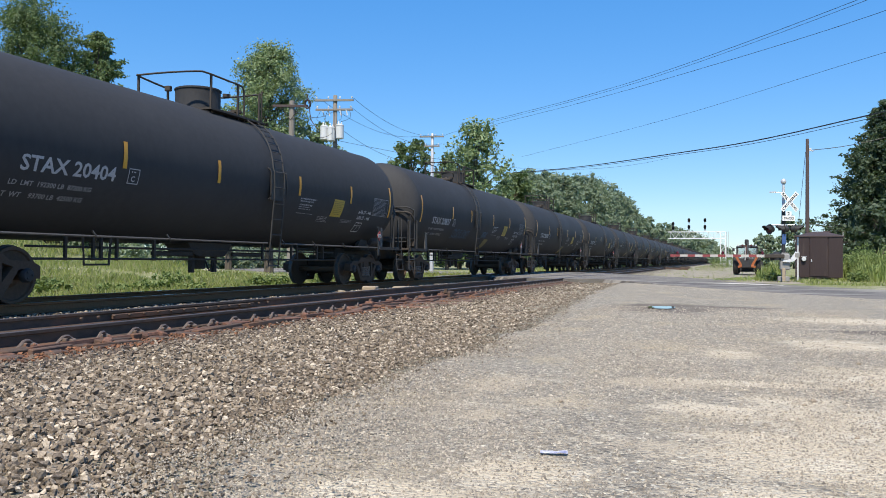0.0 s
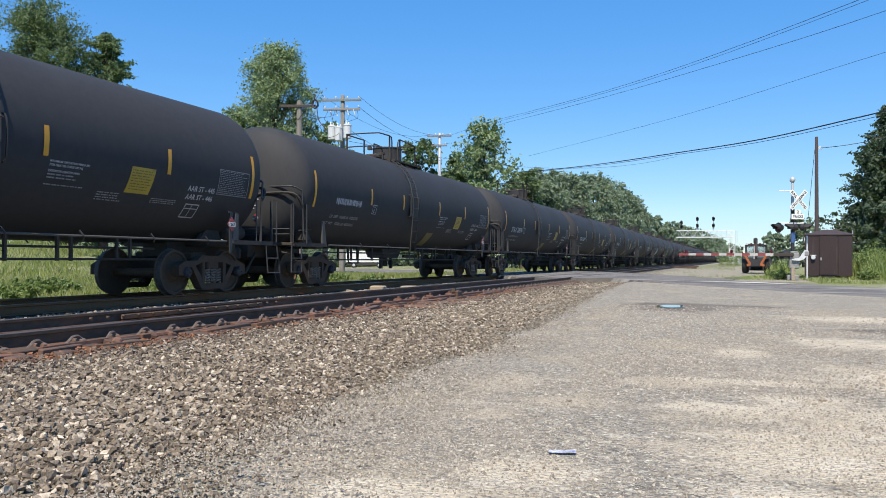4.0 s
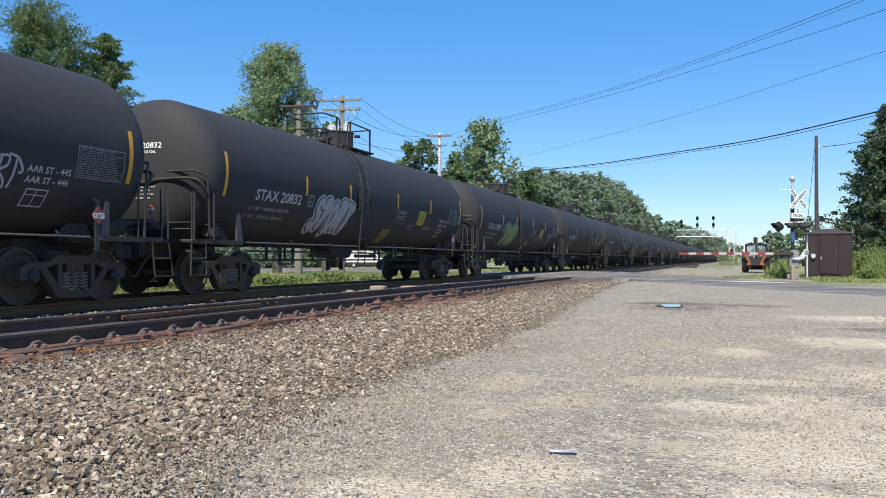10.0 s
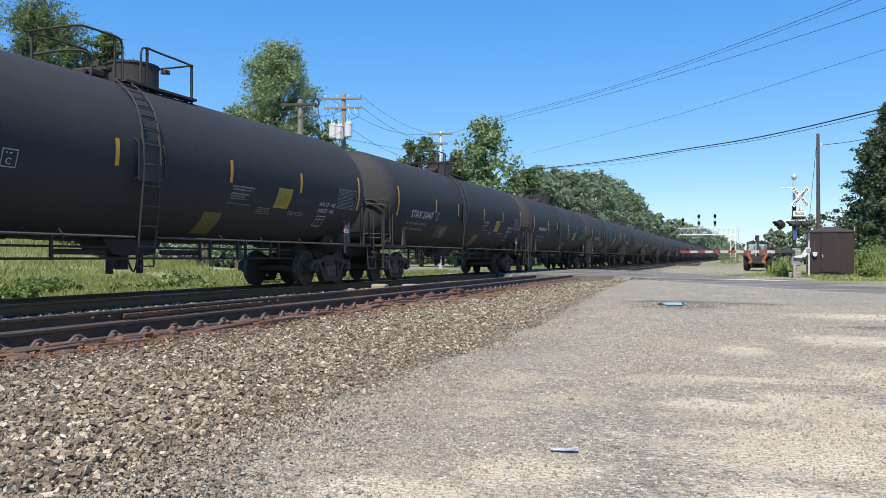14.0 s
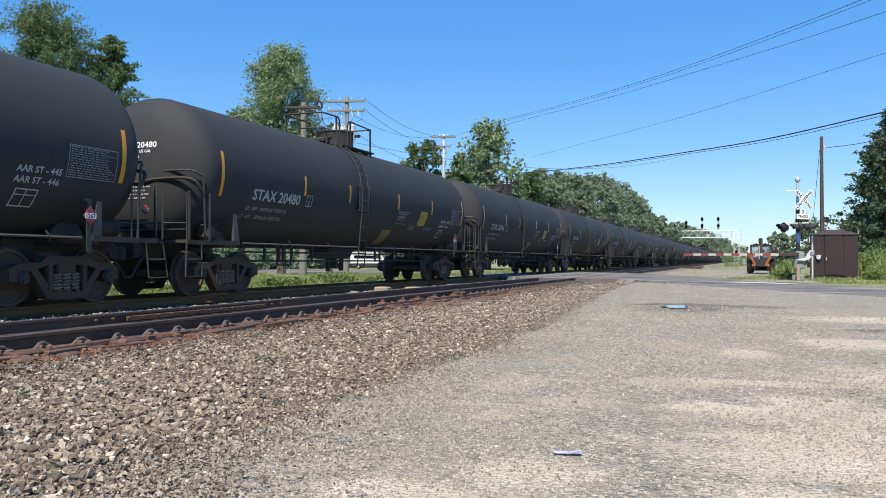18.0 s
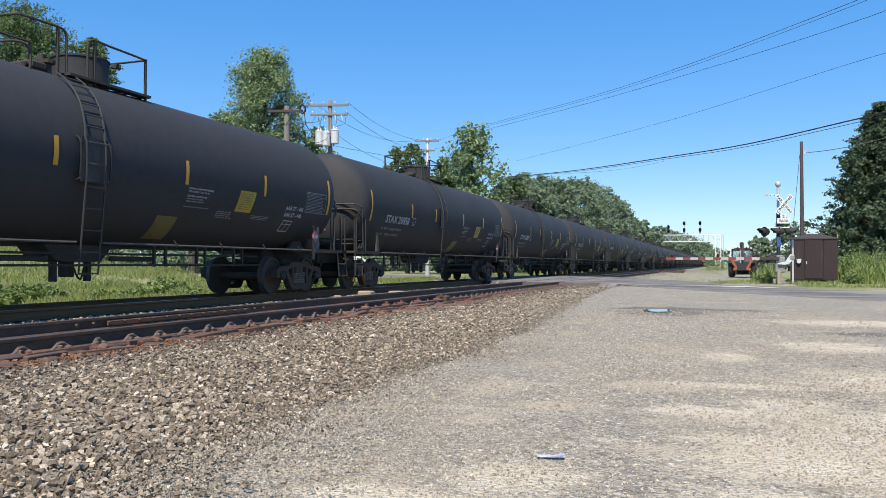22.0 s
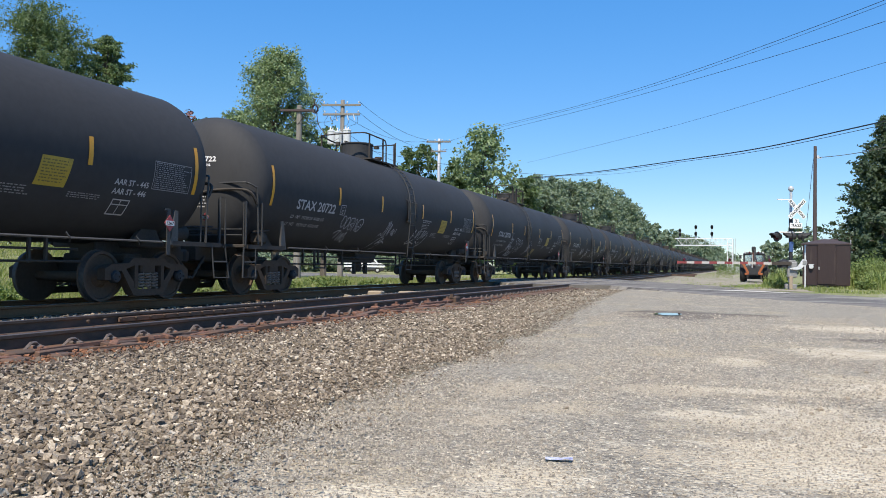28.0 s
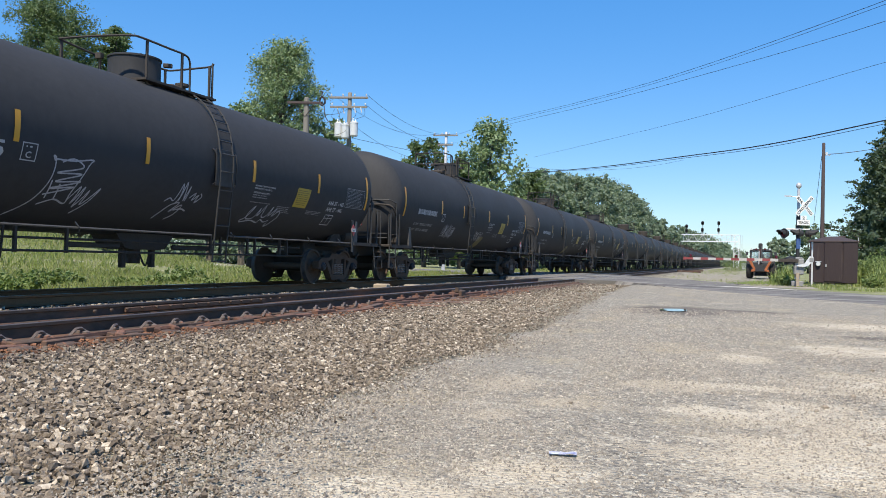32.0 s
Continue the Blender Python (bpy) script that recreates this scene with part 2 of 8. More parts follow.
COIL = material("dark reddish cable", (0.060, 0.035, 0.034), (0.036, 0.026, 0.026), rough=0.6, fine=20)
CERAMIC = material("light grey enamel", (0.62, 0.64, 0.65), (0.54, 0.56, 0.57), rough=0.35, fine=12, bump=0.05)
WIRE = material("black wire", (0.02, 0.02, 0.022), rough=0.5, bump=0)
GALV = material("silver painted steel", (0.56, 0.57, 0.58), (0.44, 0.45, 0.46), rough=0.45, metal=0.2, fine=25, bump=0.1, stain=(0.30, 0.27, 0.24), stain_scale=2.0, stain_at=(0.6, 0.8))
SIGN_WHITE = material("white sign sheet", (0.80, 0.80, 0.79), (0.74, 0.74, 0.73), rough=0.4, fine=20, bump=0.02)
SIGNAL_BLACK = material("flat black signal paint", (0.018, 0.018, 0.019), (0.028, 0.028, 0.030), rough=0.6, fine=20, bump=0.1)
LENS_RED = material("unlit red lens", (0.10, 0.014, 0.018), (0.07, 0.010, 0.014), rough=0.12, fine=60, bump=0.1)
GATE_RED = material("dull red gate stripe", (0.26, 0.055, 0.055), (0.21, 0.05, 0.05), rough=0.5, fine=30, bump=0.05)
GATE_WHITE = material("grimy white gate stripe", (0.50, 0.48, 0.45), (0.40, 0.385, 0.36), rough=0.5, fine=30, bump=0.05)
LATTICE = material("white painted lattice steel", (0.78, 0.79, 0.80), (0.68, 0.69, 0.70), rough=0.45, fine=25, bump=0.05)
SHED = material("brown painted steel panels", (0.036, 0.0215, 0.0205), (0.030, 0.018, 0.017), rough=0.55, fine=20, bump=0.15, stain=(0.080, 0.058, 0.051), stain_scale=5.0, stain_at=(0.56, 0.80), stretch=(1, 1, 0.10))
SHED_ROOF = material("dark roof steel", (0.050, 0.034, 0.032), (0.064, 0.046, 0.042), rough=0.7, fine=20, bump=0.3)
TRACTOR_DARK = material("dark grey machine paint", (0.030, 0.032, 0.036), (0.048, 0.048, 0.050), rough=0.55, fine=18, bump=0.2)
TRACTOR_ORANGE = material("faded orange machine paint", (0.40, 0.125, 0.04), (0.28, 0.09, 0.035), rough=0.5, fine=18, bump=0.1)
BOOM_BROWN = material("rusty brown boom paint", (0.16, 0.075, 0.055), (0.09, 0.05, 0.04), rough=0.6, fine=18, bump=0.1)
DULL_GALV = material("weathered grey casting", (0.27, 0.27, 0.265), (0.20, 0.20, 0.195), rough=0.6, fine=22, bump=0.2)
TYRE = material("dusty black rubber", (0.022, 0.022, 0.022), (0.045, 0.042, 0.038), rough=0.9, fine=20, bump=0.4)
BLUE_TAG = material("blue enamel tag", (0.045, 0.10, 0.26), (0.04, 0.085, 0.22), rough=0.5, bump=0.05)
PALE_WOOD = material("pale sawn timber block", (0.38, 0.31, 0.225), (0.28, 0.225, 0.165), rough=0.9, fine=16, bump=0.4, stretch=(0.2, 1, 1))
CONCRETE = material("pale concrete", (0.42, 0.41, 0.38), (0.34, 0.33, 0.31), rough=0.9, fine=25, bump=0.4)
PLASTIC = material("crumpled blue and white wrapper", (0.60, 0.60, 0.62), (0.20, 0.21, 0.36), rough=0.35, fine=34, bump=0.4)
PINK = island_material("pinkish dry seed heads", [(0.20, 0.10, 0.11), (0.30, 0.17, 0.17), (0.24, 0.14, 0.13)], bump=0)


def glass_material():
    m = bpy.data.materials.new("cab glass")
    m.use_nodes = True
    p = m.node_tree.nodes["Principled BSDF"]
    p.inputs["Base Color"].default_value = (0.80, 0.88, 0.92, 1)
    p.inputs["Roughness"].default_value, p.inputs["Transmission Weight"].default_value = 0.05, 0.9
    return m


GLASS = glass_material()
VAN_WHITE = material("white van paint", (0.74, 0.75, 0.75), (0.68, 0.69, 0.69), rough=0.3, fine=8, bump=0.0)


def ground_material(name, layers, bumps, rough=0.92):
    """Bare ground: layers of (colour, noise scale, low, high, stretch) one over another, and relief at several scales."""
    m = bpy.data.materials.new(name)
    m.use_nodes = True
    nt = m.node_tree
    p = nt.nodes["Principled BSDF"]
    col = (*layers[0][0], 1)
    rgb = nt.nodes.new("ShaderNodeRGB")
    rgb.outputs[0].default_value = col
    out = rgb.outputs[0]
    for c, scale, lo, hi, st in layers[1:]:
        out = mix_node(nt, ramp_node(nt, noise_node(nt, scale, 6, st), lo, hi), out, c)
    nt.links.new(out, p.inputs["Base Color"])
    p.inputs["Roughness"].default_value = rough
    prev = None
    for scale, strength, dist in bumps:
        b = nt.nodes.new("ShaderNodeBump")
        b.inputs["Strength"].default_value, b.inputs["Distance"].default_value = strength, dist
        nt.links.new(noise_node(nt, scale, 5), b.inputs["Height"])
        if prev:
            nt.links.new(prev, b.inputs["Normal"])
        prev = b.outputs[0]
    nt.links.new(prev, p.inputs["Normal"])
    return m


ONE = (1, 1, 1)


def grain_ramp(nt, fac, colours):
    r = nt.nodes.new("ShaderNodeValToRGB")
    r.color_ramp.interpolation = "CONSTANT"
    els = r.color_ramp.elements
    while len(els) < len(colours):
        els.new(0.5)
    for i, c in enumerate(colours):
        els[i].position, els[i].color = i / len(colours), (*c, 1)
    nt.links.new(fac, r.inputs[0])
    return r.outputs[0]


def cells(nt, scale):
    """Random grey of each grain, and the distance inside it."""
    co = nt.nodes.new("ShaderNodeTexCoord")
    v = nt.nodes.new("ShaderNodeTexVoronoi")
    v.inputs["Scale"].default_value = scale
    nt.links.new(co.outputs["Object"], v.inputs["Vector"])
    sep = nt.nodes.new("ShaderNodeSeparateColor")
    nt.links.new(v.outputs["Color"], sep.inputs[0])
    return sep.outputs[0], v.outputs["Distance"]


def sums(nt, op, a, b):
    n = nt.nodes.new("ShaderNodeMath")
    n.operation = op
    for slot, v in ((n.inputs[0], a), (n.inputs[1], b)):
        if isinstance(v, (int, float)):
            slot.default_value = v
        else:
            nt.links.new(v, slot)
    return n.outputs[0]


def spots(nt, pos, ellipses):
    """Nearness to the closest of some ellipses on the ground: 1 on the rim, 0 in the middle."""
    low = None
    for cx, cy, rx, ry in ellipses:
        off = nt.nodes.new("ShaderNodeVectorMath")
        off.operation = "SUBTRACT"
        nt.links.new(pos, off.inputs[0])
        off.inputs[1].default_value = (cx, cy, 0)
        sc = nt.nodes.new("ShaderNodeVectorMath")
        sc.operation = "MULTIPLY"
        nt.links.new(off.outputs[0], sc.inputs[0])
        sc.inputs[1].default_value = (1 / rx, 1 / ry, 0)
        ln = nt.nodes.new("ShaderNodeVectorMath")
        ln.operation = "LENGTH"
        nt.links.new(sc.outputs[0], ln.inputs[0])
        low = ln.outputs["Value"] if low is None else sums(nt, "MINIMUM", low, ln.outputs["Value"])
    return low


SAND_DRIFTS = ((0.55, 3.90, 0.72, 0.36), (1.0, 4.75, 0.85, 0.50), (0.15, 4.25, 0.30, 0.15), (-0.10, 4.97, 0.26, 0.16), (-0.78, 3.20, 0.24, 0.20), (-1.28, 2.75, 0.26, 0.15), (0.50, 3.05, 0.42, 0.28), (1.2, 3.6, 0.6, 0.9),
               (0.06, 8.05, 0.22, 0.30), (1.35, 6.6, 0.75, 0.55), (1.1, 9.3, 0.45, 0.5), (0.25, 6.12, 0.50, 0.13), (1.9, 13.2, 1.0, 0.6), (0.35, 5.45, 0.30, 0.16))
DULL_DRIFTS = ((-1.52, 5.45, 0.30, 0.50), (-1.28, 4.35, 0.16, 0.22), (-1.75, 3.10, 0.26, 0.14), (-0.95, 4.9, 0.3, 0.2), (-0.3, 3.9, 0.25, 0.2), (-0.5, 5.9, 0.4, 0.3), (-0.75, 2.8, 0.5, 0.18))
DAMP_DIRT = ((-1.05, 15.6, 0.95, 1.5), (0.1, 16.0, 0.8, 0.5), (1.75, 11.1, 0.55, 0.35))


def lot_material():
    """Trodden fine gravel of many small grains, with drifts of sand and damp dirt that have grainy edges."""
    m = bpy.data.materials.new("gravel and sand lot")
    m.use_nodes = True
    nt = m.node_tree
    p = nt.nodes["Principled BSDF"]
    big, d1 = cells(nt, 38)
    small, d2 = cells(nt, 105)
    greys = [(0.2102, 0.1851, 0.1456), (0.3367, 0.3004, 0.2376), (0.2688, 0.2390, 0.1897), (0.4194, 0.3757, 0.2941), (0.2288, 0.2055, 0.1638), (0.2930, 0.2595, 0.2031), (0.3664, 0.3292, 0.2596), (0.5859, 0.5366, 0.4253), (0.3032, 0.2716, 0.2146), (0.1507, 0.1348, 0.1082)]
    browns = [(0.336, 0.281, 0.194), (0.461, 0.393, 0.273), (0.273, 0.231, 0.162), (0.525, 0.451, 0.320), (0.388, 0.326, 0.227), (0.588, 0.512, 0.368), (0.315, 0.267, 0.189)]
    col = mix_node(nt, ramp_node(nt, noise_node(nt, 30, 3), 0.47, 0.53), grain_ramp(nt, small, greys), grain_ramp(nt, big, greys))
    col = mix_node(nt, ramp_node(nt, sums(nt, "ADD", noise_node(nt, 0.8, 5), sums(nt, "MULTIPLY", big, 0.10)), 0.60, 0.70), col, grain_ramp(nt, small, browns))
    place = nt.nodes.new("ShaderNodeNewGeometry")
    pos = place.outputs["Position"]
    wobble = sums(nt, "ADD", sums(nt, "MULTIPLY", noise_node(nt, 1.7, 8, (1, 1, 1), 0.74), 2.6), sums(nt, "ADD", sums(nt, "MULTIPLY", big, 0.35), sums(nt, "MULTIPLY", noise_node(nt, 11, 6, (1, 1, 1), 0.75), 1.1)))
    # darker and lighter gatherings of stones, a hand's breadth across
    for scale, tone, lo, hi in ((9, (0.66, 0.66, 0.67), 0.50, 0.66), (24, (0.58, 0.58, 0.59), 0.53, 0.66), (30, (1.35, 1.34, 1.32), 0.56, 0.68)):
        col = mix_node(nt, ramp_node(nt, noise_node(nt, scale, 5, (1, 1, 1), 0.7), lo, hi), col, tone, "MULTIPLY")
    # dull brown silt, then pale sand, each thinning out grain by grain
    silt = mix_node(nt, ramp_node(nt, noise_node(nt, 70, 4), 0.35, 0.65), (0.41, 0.347, 0.252), (0.50, 0.428, 0.318))
    thin = ramp_node(nt, sums(nt, "ADD", spots(nt, pos, DULL_DRIFTS), wobble), 3.05, 2.45)
    col = mix_node(nt, sums(nt, "MULTIPLY", thin, 0.8), col, silt)
    sand = mix_node(nt, ramp_node(nt, noise_node(nt, 60, 4), 0.35, 0.65), (0.50, 0.425, 0.312), (0.62, 0.540, 0.405))
    sand = mix_node(nt, ramp_node(nt, noise_node(nt, 3.0, 5), 0.5, 0.62), sand, (0.64, 0.57, 0.445))
    drift = ramp_node(nt, sums(nt, "ADD", spots(nt, pos, SAND_DRIFTS), wobble), 3.50, 2.90)
    col = mix_node(nt, sums(nt, "MULTIPLY", drift, 0.88), col, sand)
    # pale windblown streaks across the lot
    fuzz = sums(nt, "ADD", sums(nt, "MULTIPLY", small, 0.09), sums(nt, "MULTIPLY", noise_node(nt, 14, 5), 0.10))
    streak = sums(nt, "ADD", noise_node(nt, 1.9, 6, (0.40, 1.5, 1)), fuzz)
    col = mix_node(nt, sums(nt, "MULTIPLY", ramp_node(nt, streak, 0.70, 0.80), 0.8), col, (0.54, 0.485, 0.385))
    col = mix_node(nt, sums(nt, "MULTIPLY", ramp_node(nt, small, 0.90, 0.91), 0.6), col, (0.16, 0.145, 0.128))
    # damp dirt: round the puddle, and a smear further off
    wet = sums(nt, "ADD", spots(nt, pos, DAMP_DIRT), sums(nt, "MULTIPLY", noise_node(nt, 2.2, 6), 1.6))
    wet = ramp_node(nt, wet, 2.05, 1.5)
    col = mix_node(nt, sums(nt, "MULTIPLY", wet, 0.85), col, (0.12, 0.102, 0.085))
    nt.links.new(col, p.inputs["Base Color"])
    p.inputs["Roughness"].default_value = 0.92
    last = bump_node(nt, noise_node(nt, 1.2, 4), 0.25, 0.05)
    for h, st, ds in ((d1, 0.9, 0.016), (d2, 0.8, 0.007)):
        b = nt.nodes.new("ShaderNodeBump")
        b.invert = True
        b.inputs["Strength"].default_value, b.inputs["Distance"].default_value = st, ds
        nt.links.new(h, b.inputs["Height"])
        nt.links.new(last, b.inputs["Normal"])
        last = b.outputs[0]
    nt.links.new(last, p.inputs["Normal"])
    return m


LOT = lot_material()


def bed_material():
    """Fine crushed stone below the loose ballast, grain by grain."""
    m = bpy.data.materials.new("fine ballast bed")
    m.use_nodes = True
    nt = m.node_tree
    p = nt.nodes["Principled BSDF"]
    big, d1 = cells(nt, 34)
    small, d2 = cells(nt, 90)
    tones = [(0.1575, 0.1380, 0.1004), (0.2745, 0.2445, 0.1761), (0.1020, 0.0915, 0.0669), (0.3675, 0.3285, 0.2372), (0.2040, 0.1800, 0.1310), (0.2430, 0.2175, 0.1557), (0.4710, 0.4305, 0.3186), (0.1800, 0.1605, 0.1164)]
    col = mix_node(nt, ramp_node(nt, noise_node(nt, 20, 3), 0.45, 0.55), grain_ramp(nt, big, tones), grain_ramp(nt, small, tones))
    nt.links.new(col, p.inputs["Base Color"])
    p.inputs["Roughness"].default_value = 0.92
    last = bump_node(nt, noise_node(nt, 9, 4), 0.5, 0.04)
    for h, ds in ((d1, 0.03), (d2, 0.008)):
        b = nt.nodes.new("ShaderNodeBump")
        b.invert = True
        b.inputs["Strength"].default_value, b.inputs["Distance"].default_value = 0.9, ds
        nt.links.new(h, b.inputs["Height"])
        nt.links.new(last, b.inputs["Normal"])
        last = b.outputs[0]
    nt.links.new(last, p.inputs["Normal"])
    return m


BALLAST = bed_material()
ASPHALT = ground_material("grey worn asphalt", [
    ((0.150, 0.138, 0.122),), ((0.205, 0.188, 0.165), 60, 0.45, 0.6, ONE), ((0.095, 0.088, 0.08), 0.35, 0.50, 0.60, (0.9, 0.6, 1)),
    ((0.25, 0.235, 0.21), 1.3, 0.60, 0.72, (0.5, 0.3, 1)), ((0.29, 0.27, 0.24), 1.0, 0.55, 0.61, (0.12, 1.6, 1)), ((0.08, 0.074, 0.068), 1.5, 0.56, 0.61, (0.10, 1.5, 1))],
    [(2, 0.15, 0.03), (90, 0.6, 0.006)])
MEADOW = ground_material("grassy ground", [
    ((0.21, 0.225, 0.085),), ((0.27, 0.275, 0.12), 1.6, 0.45, 0.62, ONE), ((0.38, 0.345, 0.265), 0.45, 0.54, 0.62, ONE), ((0.14, 0.16, 0.055), 9, 0.5, 0.62, ONE), ((0.46, 0.42, 0.34), 14, 0.60, 0.68, ONE)],
    [(3, 0.4, 0.1), (40, 0.8, 0.03)])
DIRT = ground_material("dry stony dirt", [((0.27, 0.24, 0.185),), ((0.34, 0.30, 0.235), 2.2, 0.45, 0.6, ONE), ((0.17, 0.175, 0.085), 1.1, 0.52, 0.62, ONE), ((0.42, 0.38, 0.31), 40, 0.56, 0.66, ONE)], [(5, 0.3, 0.05), (40, 0.6, 0.02)])
PALE_ROAD = ground_material("pale gravel road", [((0.33, 0.315, 0.29),), ((0.26, 0.245, 0.225), 1.5, 0.45, 0.6, ONE), ((0.4, 0.38, 0.35), 40, 0.5, 0.65, ONE)], [(30, 0.5, 0.02)])


def water_material():
    m = material("shallow muddy puddle", (0.06, 0.055, 0.05), rough=0.04, bump=0)
    p = m.node_tree.nodes["Principled BSDF"]
    p.inputs["Specular IOR Level"].default_value = 0.7
    for l in list(p.inputs["Roughness"].links):
        m.node_tree.links.remove(l)
    p.inputs["Roughness"].default_value = 0.02
    return m


WATER = water_material()


# ---- builders ----
class Shape:
    """Points and faces of one mesh, made of simple solids."""

    def __init__(self):
        self.v, self.f = [], []

    def add(self, pts, faces):
        n = len(self.v)
        self.v += [tuple(p) for p in pts]
        self.f += [tuple(i + n for i in q) for q in faces]
        return self

    def box(self, x, y, z, sx, sy, sz, turn=None, bevel=0.0):
        """A block round its centre, with chamfered upright and lying edges where bevel is given."""
        if bevel:
            b = min(bevel, sx / 3, sy / 3, sz / 3)
            pts, hx, hy, hz = [], sx / 2, sy / 2, sz / 2
            for k, (ix, iz) in enumerate(((b, 0), (0, b), (0, sz - b), (b, sz))):
                for px, py in ((-hx + ix + b, -hy + ix), (hx - ix - b, -hy + ix), (hx - ix, -hy + ix + b), (hx - ix, hy - ix - b),
                               (hx - ix - b, hy - ix), (-hx + ix + b, hy - ix), (-hx + ix, hy - ix - b), (-hx + ix, -hy + ix + b)):
                    pts.append(Vector((px, py, iz - hz)))
            faces = [tuple(range(7, -1, -1)), tuple(range(24, 32))]
            for k in range(3):
                for i in range(8):
                    j = (i + 1) % 8
                    faces.append((k * 8 + i, k * 8 + j, k * 8 + 8 + j, k * 8 + 8 + i))
        else:
            pts = [Vector((a * sx / 2, b * sy / 2, c * sz / 2)) for a in (-1, 1) for b in (-1, 1) for c in (-1, 1)]
            faces = [(0, 1, 3, 2), (4, 6, 7, 5), (0, 4, 5, 1), (2, 3, 7, 6), (0, 2, 6, 4), (1, 5, 7, 3)]
        if turn:
            r = Euler([radians(a) for a in turn]).to_matrix()
            pts = [r @ p for p in pts]
        return self.add([p + Vector((x, y, z)) for p in pts], faces)

    def tube(self, path, r, sides=6, r2=None, caps=True):
        """A round bar along the points of path, tapering to r2."""
        path = [Vector(p) for p in path]
        n, pts, faces = len(path), [], []
        for i, p in enumerate(path):
            d = (path[min(i + 1, n - 1)] - path[max(i - 1, 0)])
            d = d.normalized() if d.length > 1e-9 else Vector((0, 0, 1))
            a = d.cross(Vector((0, 0, 1)) if abs(d.z) < 0.9 else Vector((1, 0, 0))).normalized()
            b = d.cross(a)
            q = r if r2 is None else r + (r2 - r) * i / max(1, n - 1)
            for k in range(sides):
                t = math.tau * k / sides
                pts.append(p + (a * math.cos(t) + b * math.sin(t)) * q)
        for i in range(n - 1):
            for k in range(sides):
                j = (k + 1) % sides
                faces.append((i * sides + k, i * sides + j, (i + 1) * sides + j, (i + 1) * sides + k))
        if caps:
            faces += [tuple(range(sides - 1, -1, -1)), tuple(range((n - 1) * sides, n * sides))]
        return self.add(pts, faces)

    def lathe(self, profile, sides, centre=(0, 0, 0), axis="z"):
        """Turns (radius, height) points round an axis through centre."""
        pts, faces, n = [], [], len(profile)
        for r, h in profile:
            for k in range(sides):
                t = math.tau * k / sides
                a, b = r * math.cos(t), r * math.sin(t)
                q = {"z": (a, b, h), "x": (h, a, b), "y": (b, h, a)}[axis]
                pts.append((q[0] + centre[0], q[1] + centre[1], q[2] + centre[2]))
        for i in range(n - 1):
            for k in range(sides):
                j = (k + 1) % sides
                faces.append((i * sides + k, i * sides + j, (i + 1) * sides + j, (i + 1) * sides + k))
        faces += [tuple(range(sides - 1, -1, -1)), tuple(range((n - 1) * sides, n * sides))]
        return self.add(pts, faces)

    def prism(self, outline, lo, hi, axis="x"):
        """An outline of (a, b) points drawn out along an axis from lo to hi."""
        put = {"x": lambda h, a, b: (h, a, b), "y": lambda h, a, b: (a, h, b), "z": lambda h, a, b: (a, b, h)}[axis]
        n = len(outline)
        pts = [put(h, a, b) for h in (lo, hi) for a, b in outline]
        faces = [tuple(range(n - 1, -1, -1)), tuple(range(n, 2 * n))]
        faces += [(i, (i + 1) % n, n + (i + 1) % n, n + i) for i in range(n)]
        return self.add(pts, faces)

    def mesh(self, name, mat, smooth=False):
        me = bpy.data.meshes.new(name)
        me.from_pydata(self.v, [], self.f)
        if mat:
            for m in (mat if isinstance(mat, (list, tuple)) else [mat]):
                me.materials.append(m)
        bm = bmesh.new()
        bm.from_mesh(me)
        bmesh.ops.recalc_face_normals(bm, faces=bm.faces)
        bm.to_mesh(me)
        bm.free()
        if smooth:
            me.shade_smooth()
            me.set_sharp_from_angle(angle=radians(38))
        return me


def thing(name, label, category, at=None, group="", kind=""):
    return place(tagged(new(name), label, category, group, kind), at)


def place(ob, at):
    if at is not None:
        ob.matrix_basis = at if isinstance(at, Matrix) else Matrix.Translation(at)
    return ob


def part(name, shape, mat, parent=None, label="", smooth=False, at=None):
    """ONE mesh object under a thing or under a part."""
    me = shape if isinstance(shape, bpy.types.Mesh) else shape.mesh(name, mat, smooth)
    ob = new(name, me)
    if parent:
        ob.parent = parent
    if label:
        ob["label"] = label
    return place(ob, at)


def solid(name, shape, mat, label, category, group="", kind="", smooth=False, at=None):
    """A top-level thing that is one mesh."""
    return tagged(part(name, shape, mat, None, "", smooth, at), label, category, group, kind)


def big_mesh(name, pts, faces_per, mat, sides):
    """A mesh of many alike islands from numpy arrays: pts (islands, points, 3) and one list of faces."""
    n, k = pts.shape[0], pts.shape[1]
    f = (np.asarray(faces_per)[None] + (np.arange(n) * k)[:, None, None]).reshape(-1, sides)
    me = bpy.data.meshes.new(name)
    me.vertices.add(n * k)
    me.vertices.foreach_set("co", pts.astype(np.float32).ravel())
    me.loops.add(f.size)
    me.loops.foreach_set("vertex_index", f.astype(np.int32).ravel())
    me.polygons.add(len(f))
    me.polygons.foreach_set("loop_start", np.arange(len(f), dtype=np.int32) * sides)
    me.update(calc_edges=True)
    me.shade_flat()
    me.materials.append(mat)
    return me


def spline(path, steps=6):
    """A smooth line through the points."""
    p = [Vector(q) for q in path]
    p = [p[0]] + p + [p[-1]]
    out = []
    for i in range(1, len(p) - 2):
        for s in range(steps):
            t = s / steps
            a, b, c, d = p[i - 1:i + 3]
            out.append(0.5 * ((2 * b) + (c - a) * t + (2 * a - 5 * b + 4 * c - d) * t * t + (3 * b - a - 3 * c + d) * t ** 3))
    return out + [p[-2]]


